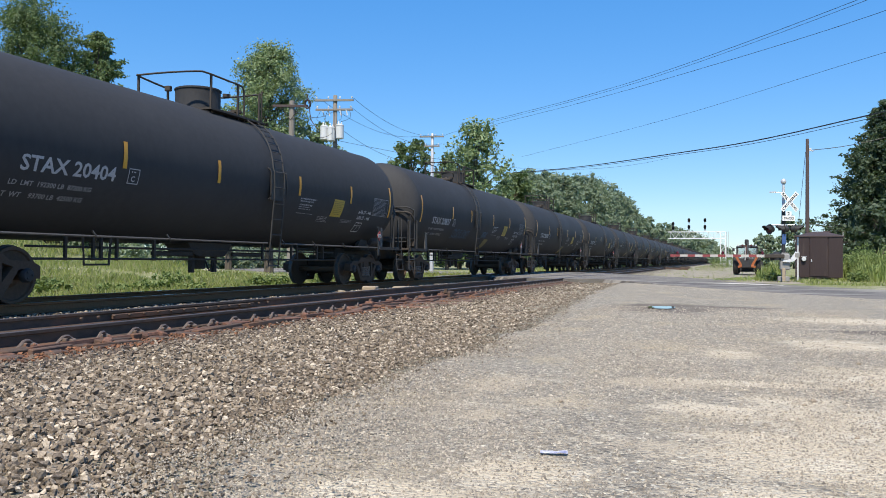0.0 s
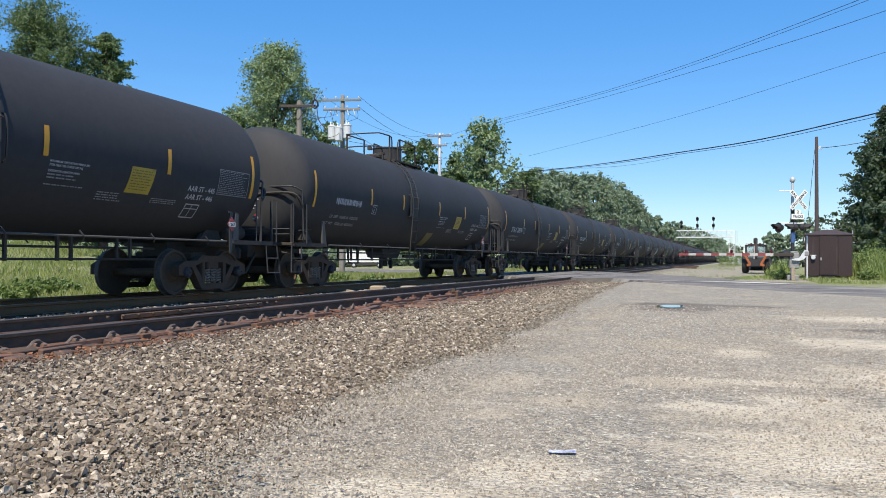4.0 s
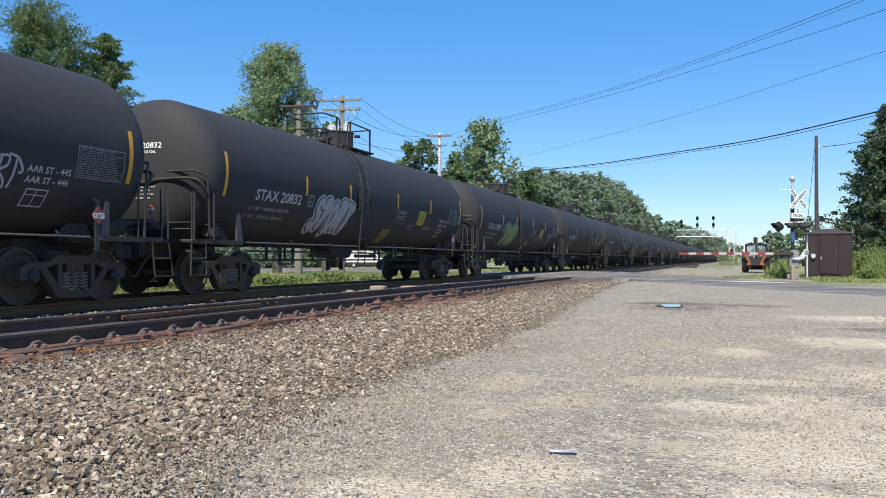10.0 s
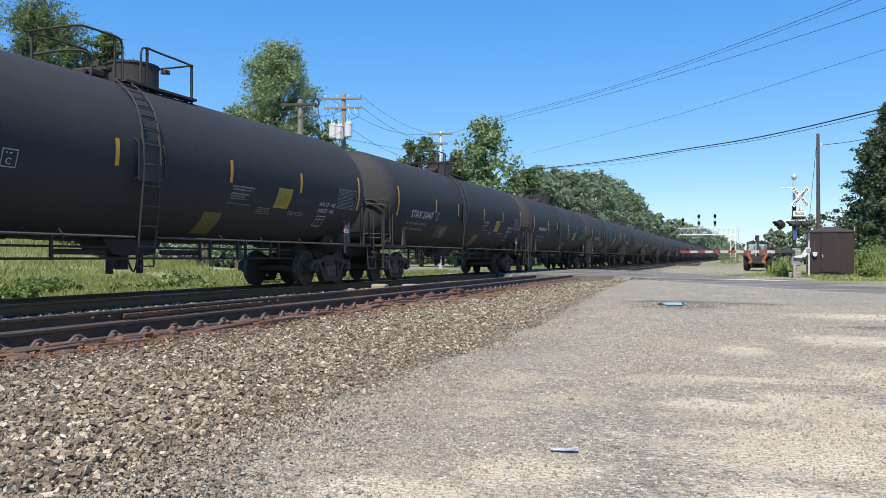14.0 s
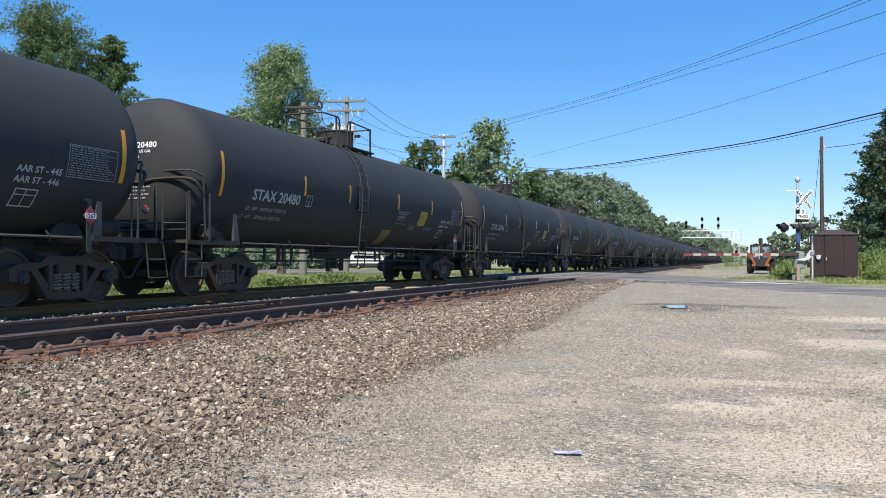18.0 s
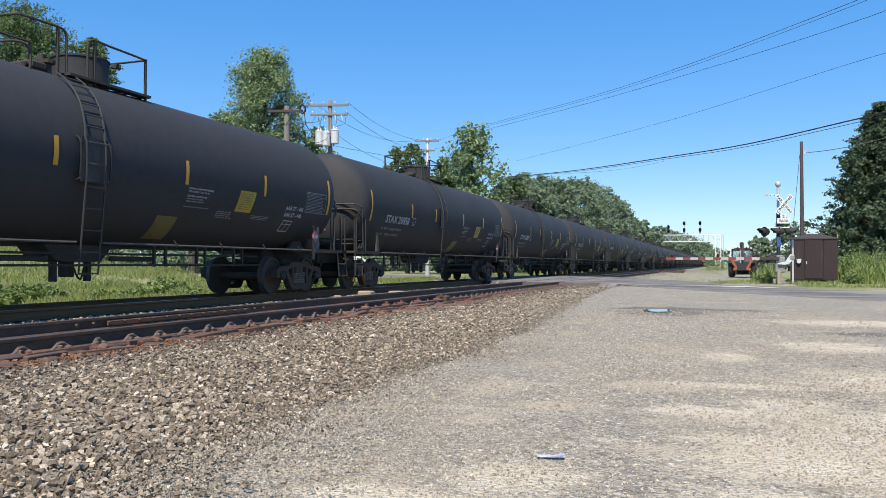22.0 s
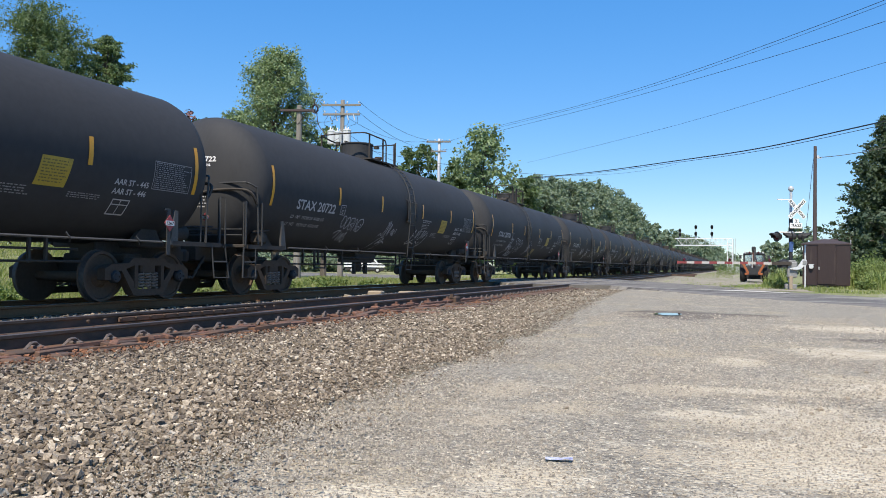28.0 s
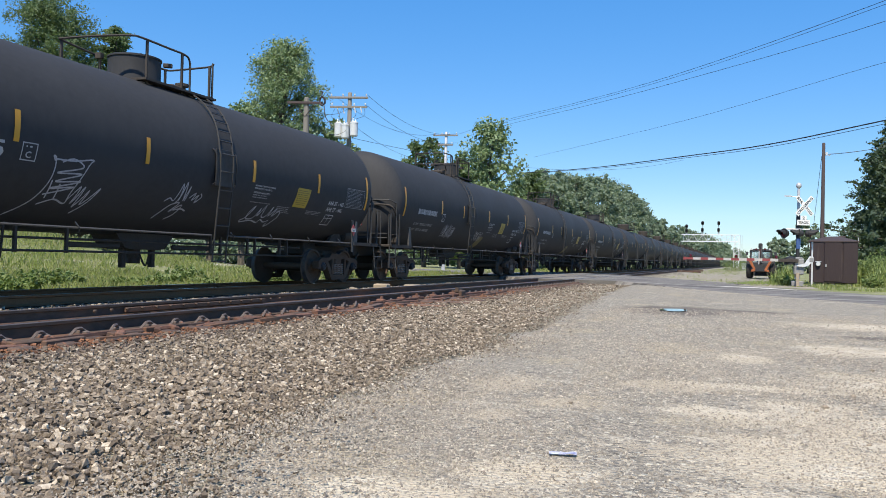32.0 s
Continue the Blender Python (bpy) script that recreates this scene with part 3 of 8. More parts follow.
# ---- lettering, all made at once ----
CAR_NUMBERS = ["20404", "20837", "20308", "20812", "", "20894", "20897", "20847", "20866", "20832", "20831", "20504", "20530", "20447", "",
               "20560", "20480", "20546", "20557", "20555", "20858", "20869", "21032", "", "20721", "20722", "20976", "20991", "20345"]
LINES = {"AAR ST - 445": 0, "AAR ST - 446": 0, "C": 0, "1267": 0, "LD  LMT  192300 LB  87200 KG": 0, "LT  WT    93700 LB  42500 KG": 0,
         "MAXIMUM OPERATING PRESSURE": 0, "FOR HEATER COILS 100 PSI": 0, "EXTERIOR HEATER PIPES": 0, "CAPY  28440  US GAL": 0, "CAPY  107 654 L": 0, "RAIL": 0, "ROAD": 0, "CROSSING": 0, "2": 0, "TRACKS": 0}
for number in CAR_NUMBERS:
    if number:
        LINES["STAX " + number] = 0


def make_lettering():
    made = {}
    for text in LINES:
        cu = bpy.data.curves.new("lettering", "FONT")
        cu.body, cu.size, cu.resolution_u, cu.offset = text, 1.0, 2, 0.022
        made[text] = new("lettering", cu)
    dg = bpy.context.evaluated_depsgraph_get()
    for text, ob in made.items():
        me = bpy.data.meshes.new_from_object(ob.evaluated_get(dg))
        co = np.empty(len(me.vertices) * 3, np.float32)
        me.vertices.foreach_get("co", co)
        co = co.reshape(-1, 3)[:, :2]
        co -= co.min(0)
        LINES[text] = (co / co.max(0), [tuple(p.vertices) for p in me.polygons])
        bpy.data.meshes.remove(me)
        cu = ob.data
        bpy.data.objects.remove(ob)
        bpy.data.curves.remove(cu)


make_lettering()


def text_on(shape, text, put):
    """Adds the letters of text; put(u, v) gives the place for 0..1 across and 0..1 up."""
    co, faces = LINES[text]
    return shape.add([put(u, v) for u, v in co], faces)

# ---- ground, tracks and road ----
NEAR_X, TRACK_X = -7.45, -11.49
LOT_Z, BED_Z, FIELD_Z = -0.12, -0.215, -0.34


BANK = [-60, -45, -38, -30, -18], [2.7, 2.2, 1.7, 0.65, FIELD_Z]   # the grassy bank behind the main track: x, height


def ground_sheet():
    xs = [-3000, -600, -150, -60, -45, -38, -30, -18, -15, -13.8, -13.0, -5.2, -4.4, -0.6, 0.0, 8, 20, 60, 200, 800, 3000]
    near = [3.6, 3.6, 3.6, 2.7, 2.2, 1.7, 0.65, FIELD_Z] + [FIELD_Z + 0.02, -0.31, -0.30, -0.30, -0.30, -0.30, -0.16] + [-0.15] * 6
    far = [FIELD_Z] * 8 + [FIELD_Z + 0.02, -0.31, -0.30, -0.28, -0.16] + [-0.15] * 8
    ys = [-3000, -600, -120, -30, 0, 10, 20, 33, 38, 55, 80, 120, 200, 400, 1000, 3500]
    s, n = Shape(), len(xs)
    s.add([(x, y, z) for y in ys for x, z in zip(xs, near if y < 35 else far)], [(j * n + i, j * n + i + 1, (j + 1) * n + i + 1, (j + 1) * n + i) for j in range(len(ys) - 1) for i in range(n - 1)])
    return solid("ground", s, MEADOW, "flat grassy ground reaching the horizon", "ground", kind="structure", smooth=True)


def wavy_sheet(name, edge_lo, edge_hi, ys, cols, z_at, mat, label, category):
    """A sheet between two edges given as functions of y, with small swells."""
    s, n = Shape(), cols + 1
    for y in ys:
        a, b = edge_lo(y), edge_hi(y)
        for i in range(n):
            x = a + (b - a) * i / cols
            s.v.append((x, y, z_at(x, y, i / cols)))
    m = len(ys)
    s.f = [(j * n + i, j * n + i + 1, (j + 1) * n + i + 1, (j + 1) * n + i) for j in range(m - 1) for i in range(cols)]
    return solid(name, s, mat, label, category, kind="structure", smooth=True)


ground_sheet()


def road_far(y):
    return 4.3 - (y - 27.8) * 0.51


def lot_edge(y):
    """Ragged line where the lot meets the ballast."""
    base = float(np.interp(y, [2.5, 3.8, 6, 10.5, 22, 33], [-1.85, -2.12, -2.22, -2.38, -3.40, -4.0]))
    return base + 0.30 * (noise.noise((0, y * 0.7, 0)) - 0.2) + 0.15 * noise.noise((3, y * 2.3, 0))


def lot_height(x, y):
    return LOT_Z + 0.012 * noise.noise((x * 0.6, y * 0.6, 0)) * max(0.0, min(1.0, 1 - (y - 6) / 5))


lot_ys = [-12 + 0.5 * i for i in range(90)]
wavy_sheet("lot", lot_edge, lambda y: 40.0 if y < 12 else max(40.0 - (y - 12) * 4, min(40, road_far(y))) if y > 12 else 40, [y for y in lot_ys if y < 33], 60,
           lambda x, y, u: lot_height(x, y) - 0.03 * max(0, 1 - u * 60), LOT, "worn gravel lot with sandy patches", "ground")
bed_ys = [-40 + i for i in range(100)] + [62 + 8 * i for i in range(60)]
wavy_sheet("ballast_bed", lambda y: -14.1, lambda y: lot_edge(y) + 0.9 if y < 33 else -4.8, bed_ys, 40,
           lambda x, y, u: (BED_Z - 0.07 * max(0.0, 1 - u * 14)) + 0.06 * max(0, (u - 0.55) / 0.45) * (1 if y < 33 else 0) + 0.06 * max(0, 1 - abs(x + 9.5) / 1.2) + 0.012 * noise.noise((x * 1.3, y * 1.3, 5)), BALLAST,
           "bed of grey crushed stone under the tracks", "ballast")


ROAD_NEAR, LEFT_IS_NEAR = 0.55, True


def road():
    """The asphalt road that crosses both tracks at a slant."""
    s, rows = Shape(), []
    line = spline([(24, -6, 0), (15.5, 6, 0), (8.2, 17.5, 0), (2.2, 26.5, 0), (-3.4, 36.0, 0), (-9.4, 44.5, 0), (-17, 53.5, 0), (-34, 66, 0), (-70, 84, 0)], 8)
    for i, p in enumerate(line):
        d = (line[min(i + 1, len(line) - 1)] - line[max(0, i - 1)]).normalized()
        n = Vector((-d.y, d.x, 0))
        for k in range(9):
            q = p + n * (k / 4 - 1) * (3.3 + (2.2 if -4 > p.x > -15 else 4.0 if p.x < -18 else 0)) * (ROAD_NEAR if (k > 4) == LEFT_IS_NEAR and p.x > -4 else 1.0)
            up = max(0.0, 1 - max(0, abs(q.x + 9.4) - 3.4) / 5)
            z = (-0.116 if q.x > -9 else -0.28) * (1 - up) + (-0.014) * up
            s.v.append((q.x, q.y, z))
    n = len(line)
    s.f = [(j * 9 + i, j * 9 + i + 1, (j + 1) * 9 + i + 1, (j + 1) * 9 + i) for j in range(n - 1) for i in range(8)]
    for i in (0, 8):
        for j in range(n):
            x, y, z = s.v[j * 9 + i]
            s.v.append((x + (0.25 if i == 0 else -0.25), y, -0.34))
        base = n * 9 + (0 if i == 0 else n)
        s.f += [(j * 9 + i, (j + 1) * 9 + i, base + j + 1, base + j) for j in range(n - 1)]
    return solid("road", s, ASPHALT, "worn grey asphalt road crossing the tracks at a slant", "road", kind="structure", smooth=True)


road()
apron = spline([(-1.3, 33.7, 0), (-0.4, 33.1, 0), (0.3, 32.6, 0), (1.0, 32.1, 0), (1.9, 31.4, 0)], 6)
solid("pale_shoulder", Shape().add([q for i, p in enumerate(apron) for w in (1.1 * math.sin(math.pi * (i + 0.3) / len(apron)) ** 0.7,) for q in ((p.x, p.y, -0.098), (p.x + 0.3 * w, p.y + w, -0.098))],
                              [(2 * i, 2 * i + 2, 2 * i + 3, 2 * i + 1) for i in range(len(apron) - 1)]), EDGE_PAINT, "pale bare shoulder of the road", "road shoulder", kind="structure")
# pale line of bare gravel behind the tracks
wavy_sheet("gravel_track", lambda y: -27 + 0.4 * math.sin(y * 0.2), lambda y: -22.5 + 0.5 * math.sin(y * 0.3 + 1), [35 + 2 * i for i in range(18)], 6,
           lambda x, y, u: float(np.interp(y, [33, 38], [np.interp(x, *BANK), FIELD_Z])) + 0.014, PALE_ROAD, "pale gravel track through the grass", "road")
wavy_sheet("dirt_verge", lambda y: -4.9 + 0.3 * math.sin(y * 0.37), lambda y: 3.4 + 0.5 * math.sin(y * 0.21) if y < 90 else 0.5 + 0.4 * math.sin(y * 0.11), [36 + 2 * i for i in range(110)], 10,
           lambda x, y, u: -0.145 + 0.012 * noise.noise((x * 0.7, y * 0.7, 2)), DIRT, "dry stony dirt beside the track", "ground")

RAIL_PROFILE = [(-0.07, -0.172), (0.07, -0.172), (0.07, -0.160), (0.012, -0.140), (0.010, -0.048), (0.036, -0.036), (0.036, -0.006), (0.030, 0.0), (-0.030, 0.0),
                (-0.036, -0.006), (-0.036, -0.036), (-0.010, -0.048), (-0.012, -0.140), (-0.07, -0.160)]


def rail_mesh(mats):
    s, n = Shape(), len(RAIL_PROFILE)
    ys = [-30 + 2.0 * i for i in range(61)] + [110, 160, 240, 400, 700, 1100]
    for y in ys:
        s.v += [(x + 0.004 * noise.noise((0, y * 0.31, 0)), y, z) for x, z in RAIL_PROFILE]
    s.f = [(j * n + i, j * n + (i + 1) % n, (j + 1) * n + (i + 1) % n, (j + 1) * n + i) for j in range(len(ys) - 1) for i in range(n)]
    me = s.mesh("rail", mats)
    for p in me.polygons:
        if p.center.z > -0.004 or (p.center.z > -0.02 and abs(p.normal.x) > 0.3):
            p.material_index = 1
    return me


def clip_mesh():
    """A sprung rail clip."""
    return Shape().tube(spline([(0.03, -0.12, -0.01), (0.03, -0.07, 0.03), (0.02, -0.03, 0.052), (0.01, 0.02, 0.052), (0.0, 0.06, 0.03), (0.02, 0.09, 0.012), (0.04, 0.05, 0.015), (-0.04, 0.01, 0.02)], 4), 0.013, 5).mesh("rail_clip", CLIP_STEEL)


TIE_MESHES = []
for k in range(3):
    rnd = random.Random(k)
    TIE_MESHES.append(Shape().box(0, 0, 0, 2.62, 0.22 + 0.01 * k, 0.17, bevel=0.015).mesh("tie", TIE))
PLATE = Shape().box(0, 0, 0, 0.38, 0.19, 0.022, bevel=0.006).box(0.11, 0, 0.015, 0.06, 0.15, 0.03).mesh("tie_plate", ORANGE_RUST)
CLIP = clip_mesh()
SPIKE = Shape().box(0, 0, 0.01, 0.022, 0.022, 0.05).lathe([(0.02, 0.03), (0.022, 0.045), (0.01, 0.055)], 7).mesh("spike", ORANGE_RUST)


def track(x, label, web, head):
    tr = thing("railway_track", label, "railway track", at=(x, 0, 0), group="parallel tracks")
    me = rail_mesh([web, head])
    for side in (-0.754, 0.754):
        part("rail", me, None, tr, "long steel rail", at=(side, 0, 0))
    return tr


near_track = track(NEAR_X, "rusty brown unused railway track on wooden ties", RUST, RAIL_HEAD)
main_track = track(TRACK_X, "main railway track with polished rail heads", DARK_RAIL, RAIL_SHINY)

# ---- tank cars ----
RADIUS, AXIS_Z, PITCH = 1.534, 2.59, 18.0
STRIPE_Y = (-7.58, -4.23, -1.82, 1.51, 4.39, 7.58)


def on_tank(y, z, off=0.006, side=1):
    """A point on the tank's side at that height."""
    return (side * math.sqrt((RADIUS + off) ** 2 - (z - AXIS_Z) ** 2), y, z)


def on_head(x, z, end=-1, off=0.008):
    """A point on the tank's domed end."""
    r = min(1.0, math.hypot(x, z - AXIS_Z) / RADIUS)
    return (x, end * (7.78 + off + 0.62 * math.sqrt(1 - r ** 2.8)), z)


def patch(shape, y0, y1, z0, z1, off=0.006, lean=0.0, nz=6):
    """A thin sheet lying on the tank's side."""
    pts, faces = [], []
    for i in range(nz + 1):
        z = z0 + (z1 - z0) * i / nz
        pts += [on_tank(y0 + lean * i / nz, z, off), on_tank(y1 + lean * i / nz, z, off)]
    for i in range(nz):
        faces.append((2 * i, 2 * i + 1, 2 * i + 3, 2 * i + 2))
    return shape.add(pts, faces)


def tank_text(text, y0, y1, z0, z1, slant=0.0):
    return text_on(Shape(), text, lambda u, v: on_tank(y0 + (y1 - y0) * u + slant * v, z0 + (z1 - z0) * v, 0.008))


def bars(y0, y1, z0, z1, rows, seed, off=0.007):
    """Rows of short bars, in words, for print too small to read."""
    rnd, s = random.Random(seed), Shape()
    for i in range(rows):
        z = z1 - (z1 - z0) * (i + 0.2) / rows
        h = (z1 - z0) / rows * 0.46
        y, end = y0, y1 - rnd.uniform(0, 0.25) * (y1 - y0)
        while y < end:
            for _ in range(rnd.randint(1, 3)):
                w = min(rnd.uniform(0.025, 0.06), end - y + 0.01)
                if w > 0.004:
                    patch(s, y, y + w, z - h * rnd.uniform(0.8, 1.0), z, off, 0, 1)
                y += w + 0.010
            y += 0.022
    return s


def tank_shell():
    prof = []
    for i in range(9):
        r = math.sin(math.pi / 2 * i / 8)
        prof.append((RADIUS * max(r, 0.002), -7.78 - 0.62 * math.sqrt(max(0, 1 - r ** 2.8))))
    prof += [(RADIUS, -7.72)]
    prof += [(RADIUS, y) for y in (-4.0, 0.0, 4.0)]
    prof += [(r, -y) for r, y in reversed(prof[:10])]
    return Shape().lathe(prof, 72, (0, 0, AXIS_Z), "y")


def side_frame():
    """The cast frame that joins two axles, seen from the side, with its window openings."""
    s = Shape()
    s.prism([(-1.14, 0.40), (-1.14, 0.60), (-0.98, 0.68), (-0.55, 0.70), (-0.42, 0.80), (0.42, 0.80), (0.55, 0.70), (0.98, 0.68),
             (1.14, 0.60), (1.14, 0.40), (1.0, 0.40), (0.92, 0.55), (0.72, 0.56), (0.40, 0.66), (-0.40, 0.66), (-0.72, 0.56), (-0.92, 0.55), (-1.0, 0.40)], -0.09, 0.09)
    s.prism([(-0.74, 0.57), (-0.62, 0.60), (-0.30, 0.22), (0.30, 0.22), (0.62, 0.60), (0.74, 0.57), (0.42, 0.12), (0.34, 0.10), (-0.34, 0.10), (-0.42, 0.12)], -0.09, 0.09)
    for y in (-0.36, 0.36):
        s.box(0, y, 0.46, 0.20, 0.09, 0.44)
    return s


def wheelset():
    s = Shape()
    for side in (-1, 1):
        x = side * 0.75
        k = side
        s.lathe([(0.05, x - k * 0.07), (0.486, x - k * 0.068), (0.486, x - k * 0.042), (0.462, x - k * 0.035), (0.456, x + k * 0.07), (0.405, x + k * 0.07),
                 (0.39, x + k * 0.035), (0.20, x - k * 0.01), (0.14, x + k * 0.06), (0.10, x + k * 0.065)], 28, (0, 0, 0), "x")
    s.lathe([(0.085, -1.0), (0.085, 1.0)], 12, (0, 0, 0), "x")
    me = s.mesh("wheelset", [WHEEL, TREAD], True)
    for p in me.polygons:
        c = p.center
        if 0.455 < math.hypot(c.y, c.z) and abs(p.normal.x) < 0.5 and 0.70 < abs(c.x) < 0.83:
            p.material_index = 1
    return me


def bearing_cap():
    s = Shape().lathe([(0.10, 0.0), (0.115, 0.02), (0.115, 0.10), (0.095, 0.13), (0.03, 0.135)], 16, (0, 0, 0), "x")
    for i in range(3):
        a = math.tau * i / 3
        s.box(0.14, 0.055 * math.cos(a), 0.055 * math.sin(a), 0.025, 0.032, 0.032)
    return s.mesh("bearing_cap", CAP, True)


def spring_nest():
    s = Shape()
    for y in (-0.19, -0.0, 0.19):
        pts = [(0.055 * math.cos(a), y + 0.075 * math.sin(a), 0.23 + 0.30 * i / 40) for i in range(41) for a in (math.tau * i / 40 * 5.5,)]
        s.tube(pts, 0.017, 5)
    return s.mesh("spring_nest", SPRING, True)


SIDE_FRAME = side_frame().mesh("side_frame", TRUCK_BLACK)
WHEELSET, BEARING, SPRINGS = wheelset(), bearing_cap(), spring_nest()


def truck(car, y):
    bolster = Shape().box(0, 0, 0.62, 2.2, 0.40, 0.24, bevel=0.03).box(0, 0, 0.80, 1.5, 0.5, 0.16, bevel=0.03)
    for yy in (-0.42, 0.42):
        bolster.tube([(-0.75, yy, 0.36), (0.75, yy, 0.36)], 0.05)
        for x in (-0.75, 0.75):
            bolster.box(x, yy + math.copysign(0.06, yy), 0.42, 0.10, 0.06, 0.34)
    base = part("truck", bolster, TRUCK_BLACK, car, "four-wheel freight truck with black cast frames", at=(0, y, 0))
    for x in (-1.02, 1.02):
        part("side_frame", SIDE_FRAME, None, base, at=(x, 0, 0))
        part("spring_nest", SPRINGS, None, base, "dusty coil springs", at=(x + math.copysign(0.04, x), 0, 0))
    for yy in (-0.889, 0.889):
        w = part("wheelset", WHEELSET, None, base, "pair of dark steel wheels on an axle", at=(0, yy, 0.457))
        c = part("bearing_cap", BEARING, None, base, "dull bearing cap with three bolts", at=(1.02, yy, 0.457))
        part("bearing_cap", BEARING, None, base, at=pose(-1.02, yy, 0.457, 0, 0, 180))
    return base


def tank_car(second=False):
    """One car, its middle at the origin on the rail's top, its numbered side towards +x. The second build has its ladder past the housing."""
    dome_y, ladder_y, slide = (-0.10, 0.58, 0.42) if second else (0.30, -1.26, 0.0)
    car = thing("tank_car", "matte black railway tank car with amber reflective stripes", "tank car", group="cars of the train")
    part("tank", tank_shell(), TANK, car, "long matte black cylinder with domed ends", smooth=True)
    for i, y in enumerate(STRIPE_Y):
        lo, hi = (2.06, 2.98) if i in (0, 5) else (2.31, 2.78)
        y += slide * (0.9 if i == 2 else 1.0) if i in (2, 3, 4) else 0
        part("reflective_stripe", patch(Shape(), y - 0.05, y + 0.05, lo, hi, 0.012, 0, 10), AMBER, car, "amber reflective tape stripe")
    # protective housing, deck and rails on top
    dome = Shape().lathe([(0.53, 4.00), (0.505, 4.10), (0.505, 4.57), (0.525, 4.575), (0.525, 4.605), (0.50, 4.62), (0.25, 4.64), (0.01, 4.645)], 36, (0, dome_y, 0))
    housing = part("manway_housing", dome, TANK, car, "dark round valve housing with a lid", smooth=True)
    part("lid_latch", Shape().box(0.52, dome_y + 0.36, 4.52, 0.18, 0.10, 0.08, (0, 0, 35), bevel=0.01), STEEL, housing)
    part("lid_latch", Shape().box(-0.45, dome_y - 0.48, 4.58, 0.14, 0.10, 0.12, bevel=0.01), STEEL, housing)
    d0, d1 = (-0.62, 1.60) if second else (-0.70, 1.42)
    mid, long = (d0 + d1) / 2, d1 - d0
    deck = part("top_deck", Shape().box(0.62, mid, 4.07, 0.22, long, 0.045).box(-0.62, mid, 4.07, 0.22, long, 0.045).box(0, d0 + 0.06, 4.07, 1.4, 0.14, 0.045).box(0, d1 - 0.06, 4.07, 1.4, 0.14, 0.045),
                STEEL, car, "black steel walkway round the housing")
    for y in ((0.62, 0.78, 0.94, 1.10, 1.26, 1.42) if second else (-0.50, -0.36, 1.02, 1.18)):
        part("deck_slat", Shape().box(0, y, 4.125, 1.0, 0.10, 0.03), STEEL, deck)
    vy = 0.85 if second else -0.95
    part("valve_block", Shape().lathe([(0.08, 4.0), (0.08, 4.25), (0.14, 4.27), (0.14, 4.33)], 10, (0.25, vy + 0.2, 0)).box(0.1, vy - 0.05, 4.18, 0.5, 0.35, 0.14, bevel=0.03).tube([(0.3, vy - 0.35, 4.15), (0.0, vy + 0.25, 4.3)], 0.04), STEEL, car, "small black valve fitting beside the housing")
    h = 0.60
    if second:
        rails = [
            [(h, 0.86, 3.94), (h, 0.86, 4.5), (h, 0.84, 4.74), (h, 0.70, 4.84), (h, 0.2, 4.85), (h, -0.62, 4.86), (h - 0.12, -0.80, 4.86), (0.0, -1.12, 4.80), (-h + 0.1, -1.40, 4.72), (-h, -1.36, 4.70), (-h, -0.4, 4.62)],
            [(-h, 0.2, 4.78), (-h, 1.2, 4.80), (-h, 1.55, 4.80), (-h + 0.15, 1.66, 4.80), (h - 0.1, 1.66, 4.82), (h, 1.62, 4.82), (h, 1.62, 4.0)]]
        posts = ((h, -0.45, 4.86), (h, 0.60, 4.85), (h, 1.52, 4.80), (-h, -1.38, 4.70), (-h, -0.4, 4.62), (-h, 0.3, 4.78), (-h, 1.55, 4.80))
    else:
        rails = [
            [(h, -0.66, 3.98), (h, -0.66, 4.5), (h, -0.68, 4.78), (h, -0.80, 4.86), (h, -1.2, 4.86), (h, -1.58, 4.85), (h - 0.12, -1.7, 4.85), (-h + 0.12, -1.7, 4.85), (-h, -1.58, 4.85), (-h, -0.9, 4.85), (-h, -0.3, 4.85)],
            [(h, -0.16, 3.98), (h, -0.16, 4.5), (h, -0.14, 4.76), (h, -0.02, 4.85), (h, 0.4, 4.84), (h, 1.30, 4.82), (h - 0.10, 1.42, 4.82), (-h + 0.10, 1.42, 4.82), (-h, 1.30, 4.82), (-h, 0.5, 4.84)],
            [(h, -1.45, 4.0), (h, -1.45, 4.28), (h - 0.05, -1.6, 4.42), (0.0, -1.66, 4.44), (-h, -1.6, 4.44)]]
        posts = ((h, 1.40, 4.82), (-h, 1.40, 4.82), (h, 0.02, 4.85), (h, -0.86, 4.86), (-h, -1.62, 4.85), (-h, -0.3, 4.85), (-h, 0.5, 4.84))
    for path in rails:
        part("handrail", Shape().tube(spline(path, 4), 0.022, 6), STEEL, car, "bent black handrail")
    for x, y, z1 in posts:
        part("rail_post", Shape().box(x, y, (3.96 + z1) / 2, 0.042, 0.042, z1 - 3.96), STEEL, car)
    # ladder, upright below and bent over the tank's shoulder above
    def ladder_line(y, off=0.075):
        pts = [(RADIUS - 0.06, y, 0.56), (RADIUS + 0.09, y, 2.2), (RADIUS + 0.09, y, 2.75)]
        for a in range(8, 72, 8):
            pts.append(((RADIUS + off) * math.cos(radians(a)), y + 0.3 * (a - 8) / 64, AXIS_Z + (RADIUS + off) * math.sin(radians(a))))
        return pts
    ladder = part("ladder", Shape().tube(ladder_line(ladder_y), 0.017, 5), LADDER, car, "narrow steel side ladder curving over the tank")
    part("ladder_rail", Shape().tube(ladder_line(ladder_y + 0.44), 0.017, 5), LADDER, ladder)
    a, b = ladder_line(ladder_y), ladder_line(ladder_y + 0.44)
    rungs = [0.58, 0.94, 1.30, 1.66, 2.02, 2.40, 2.75]
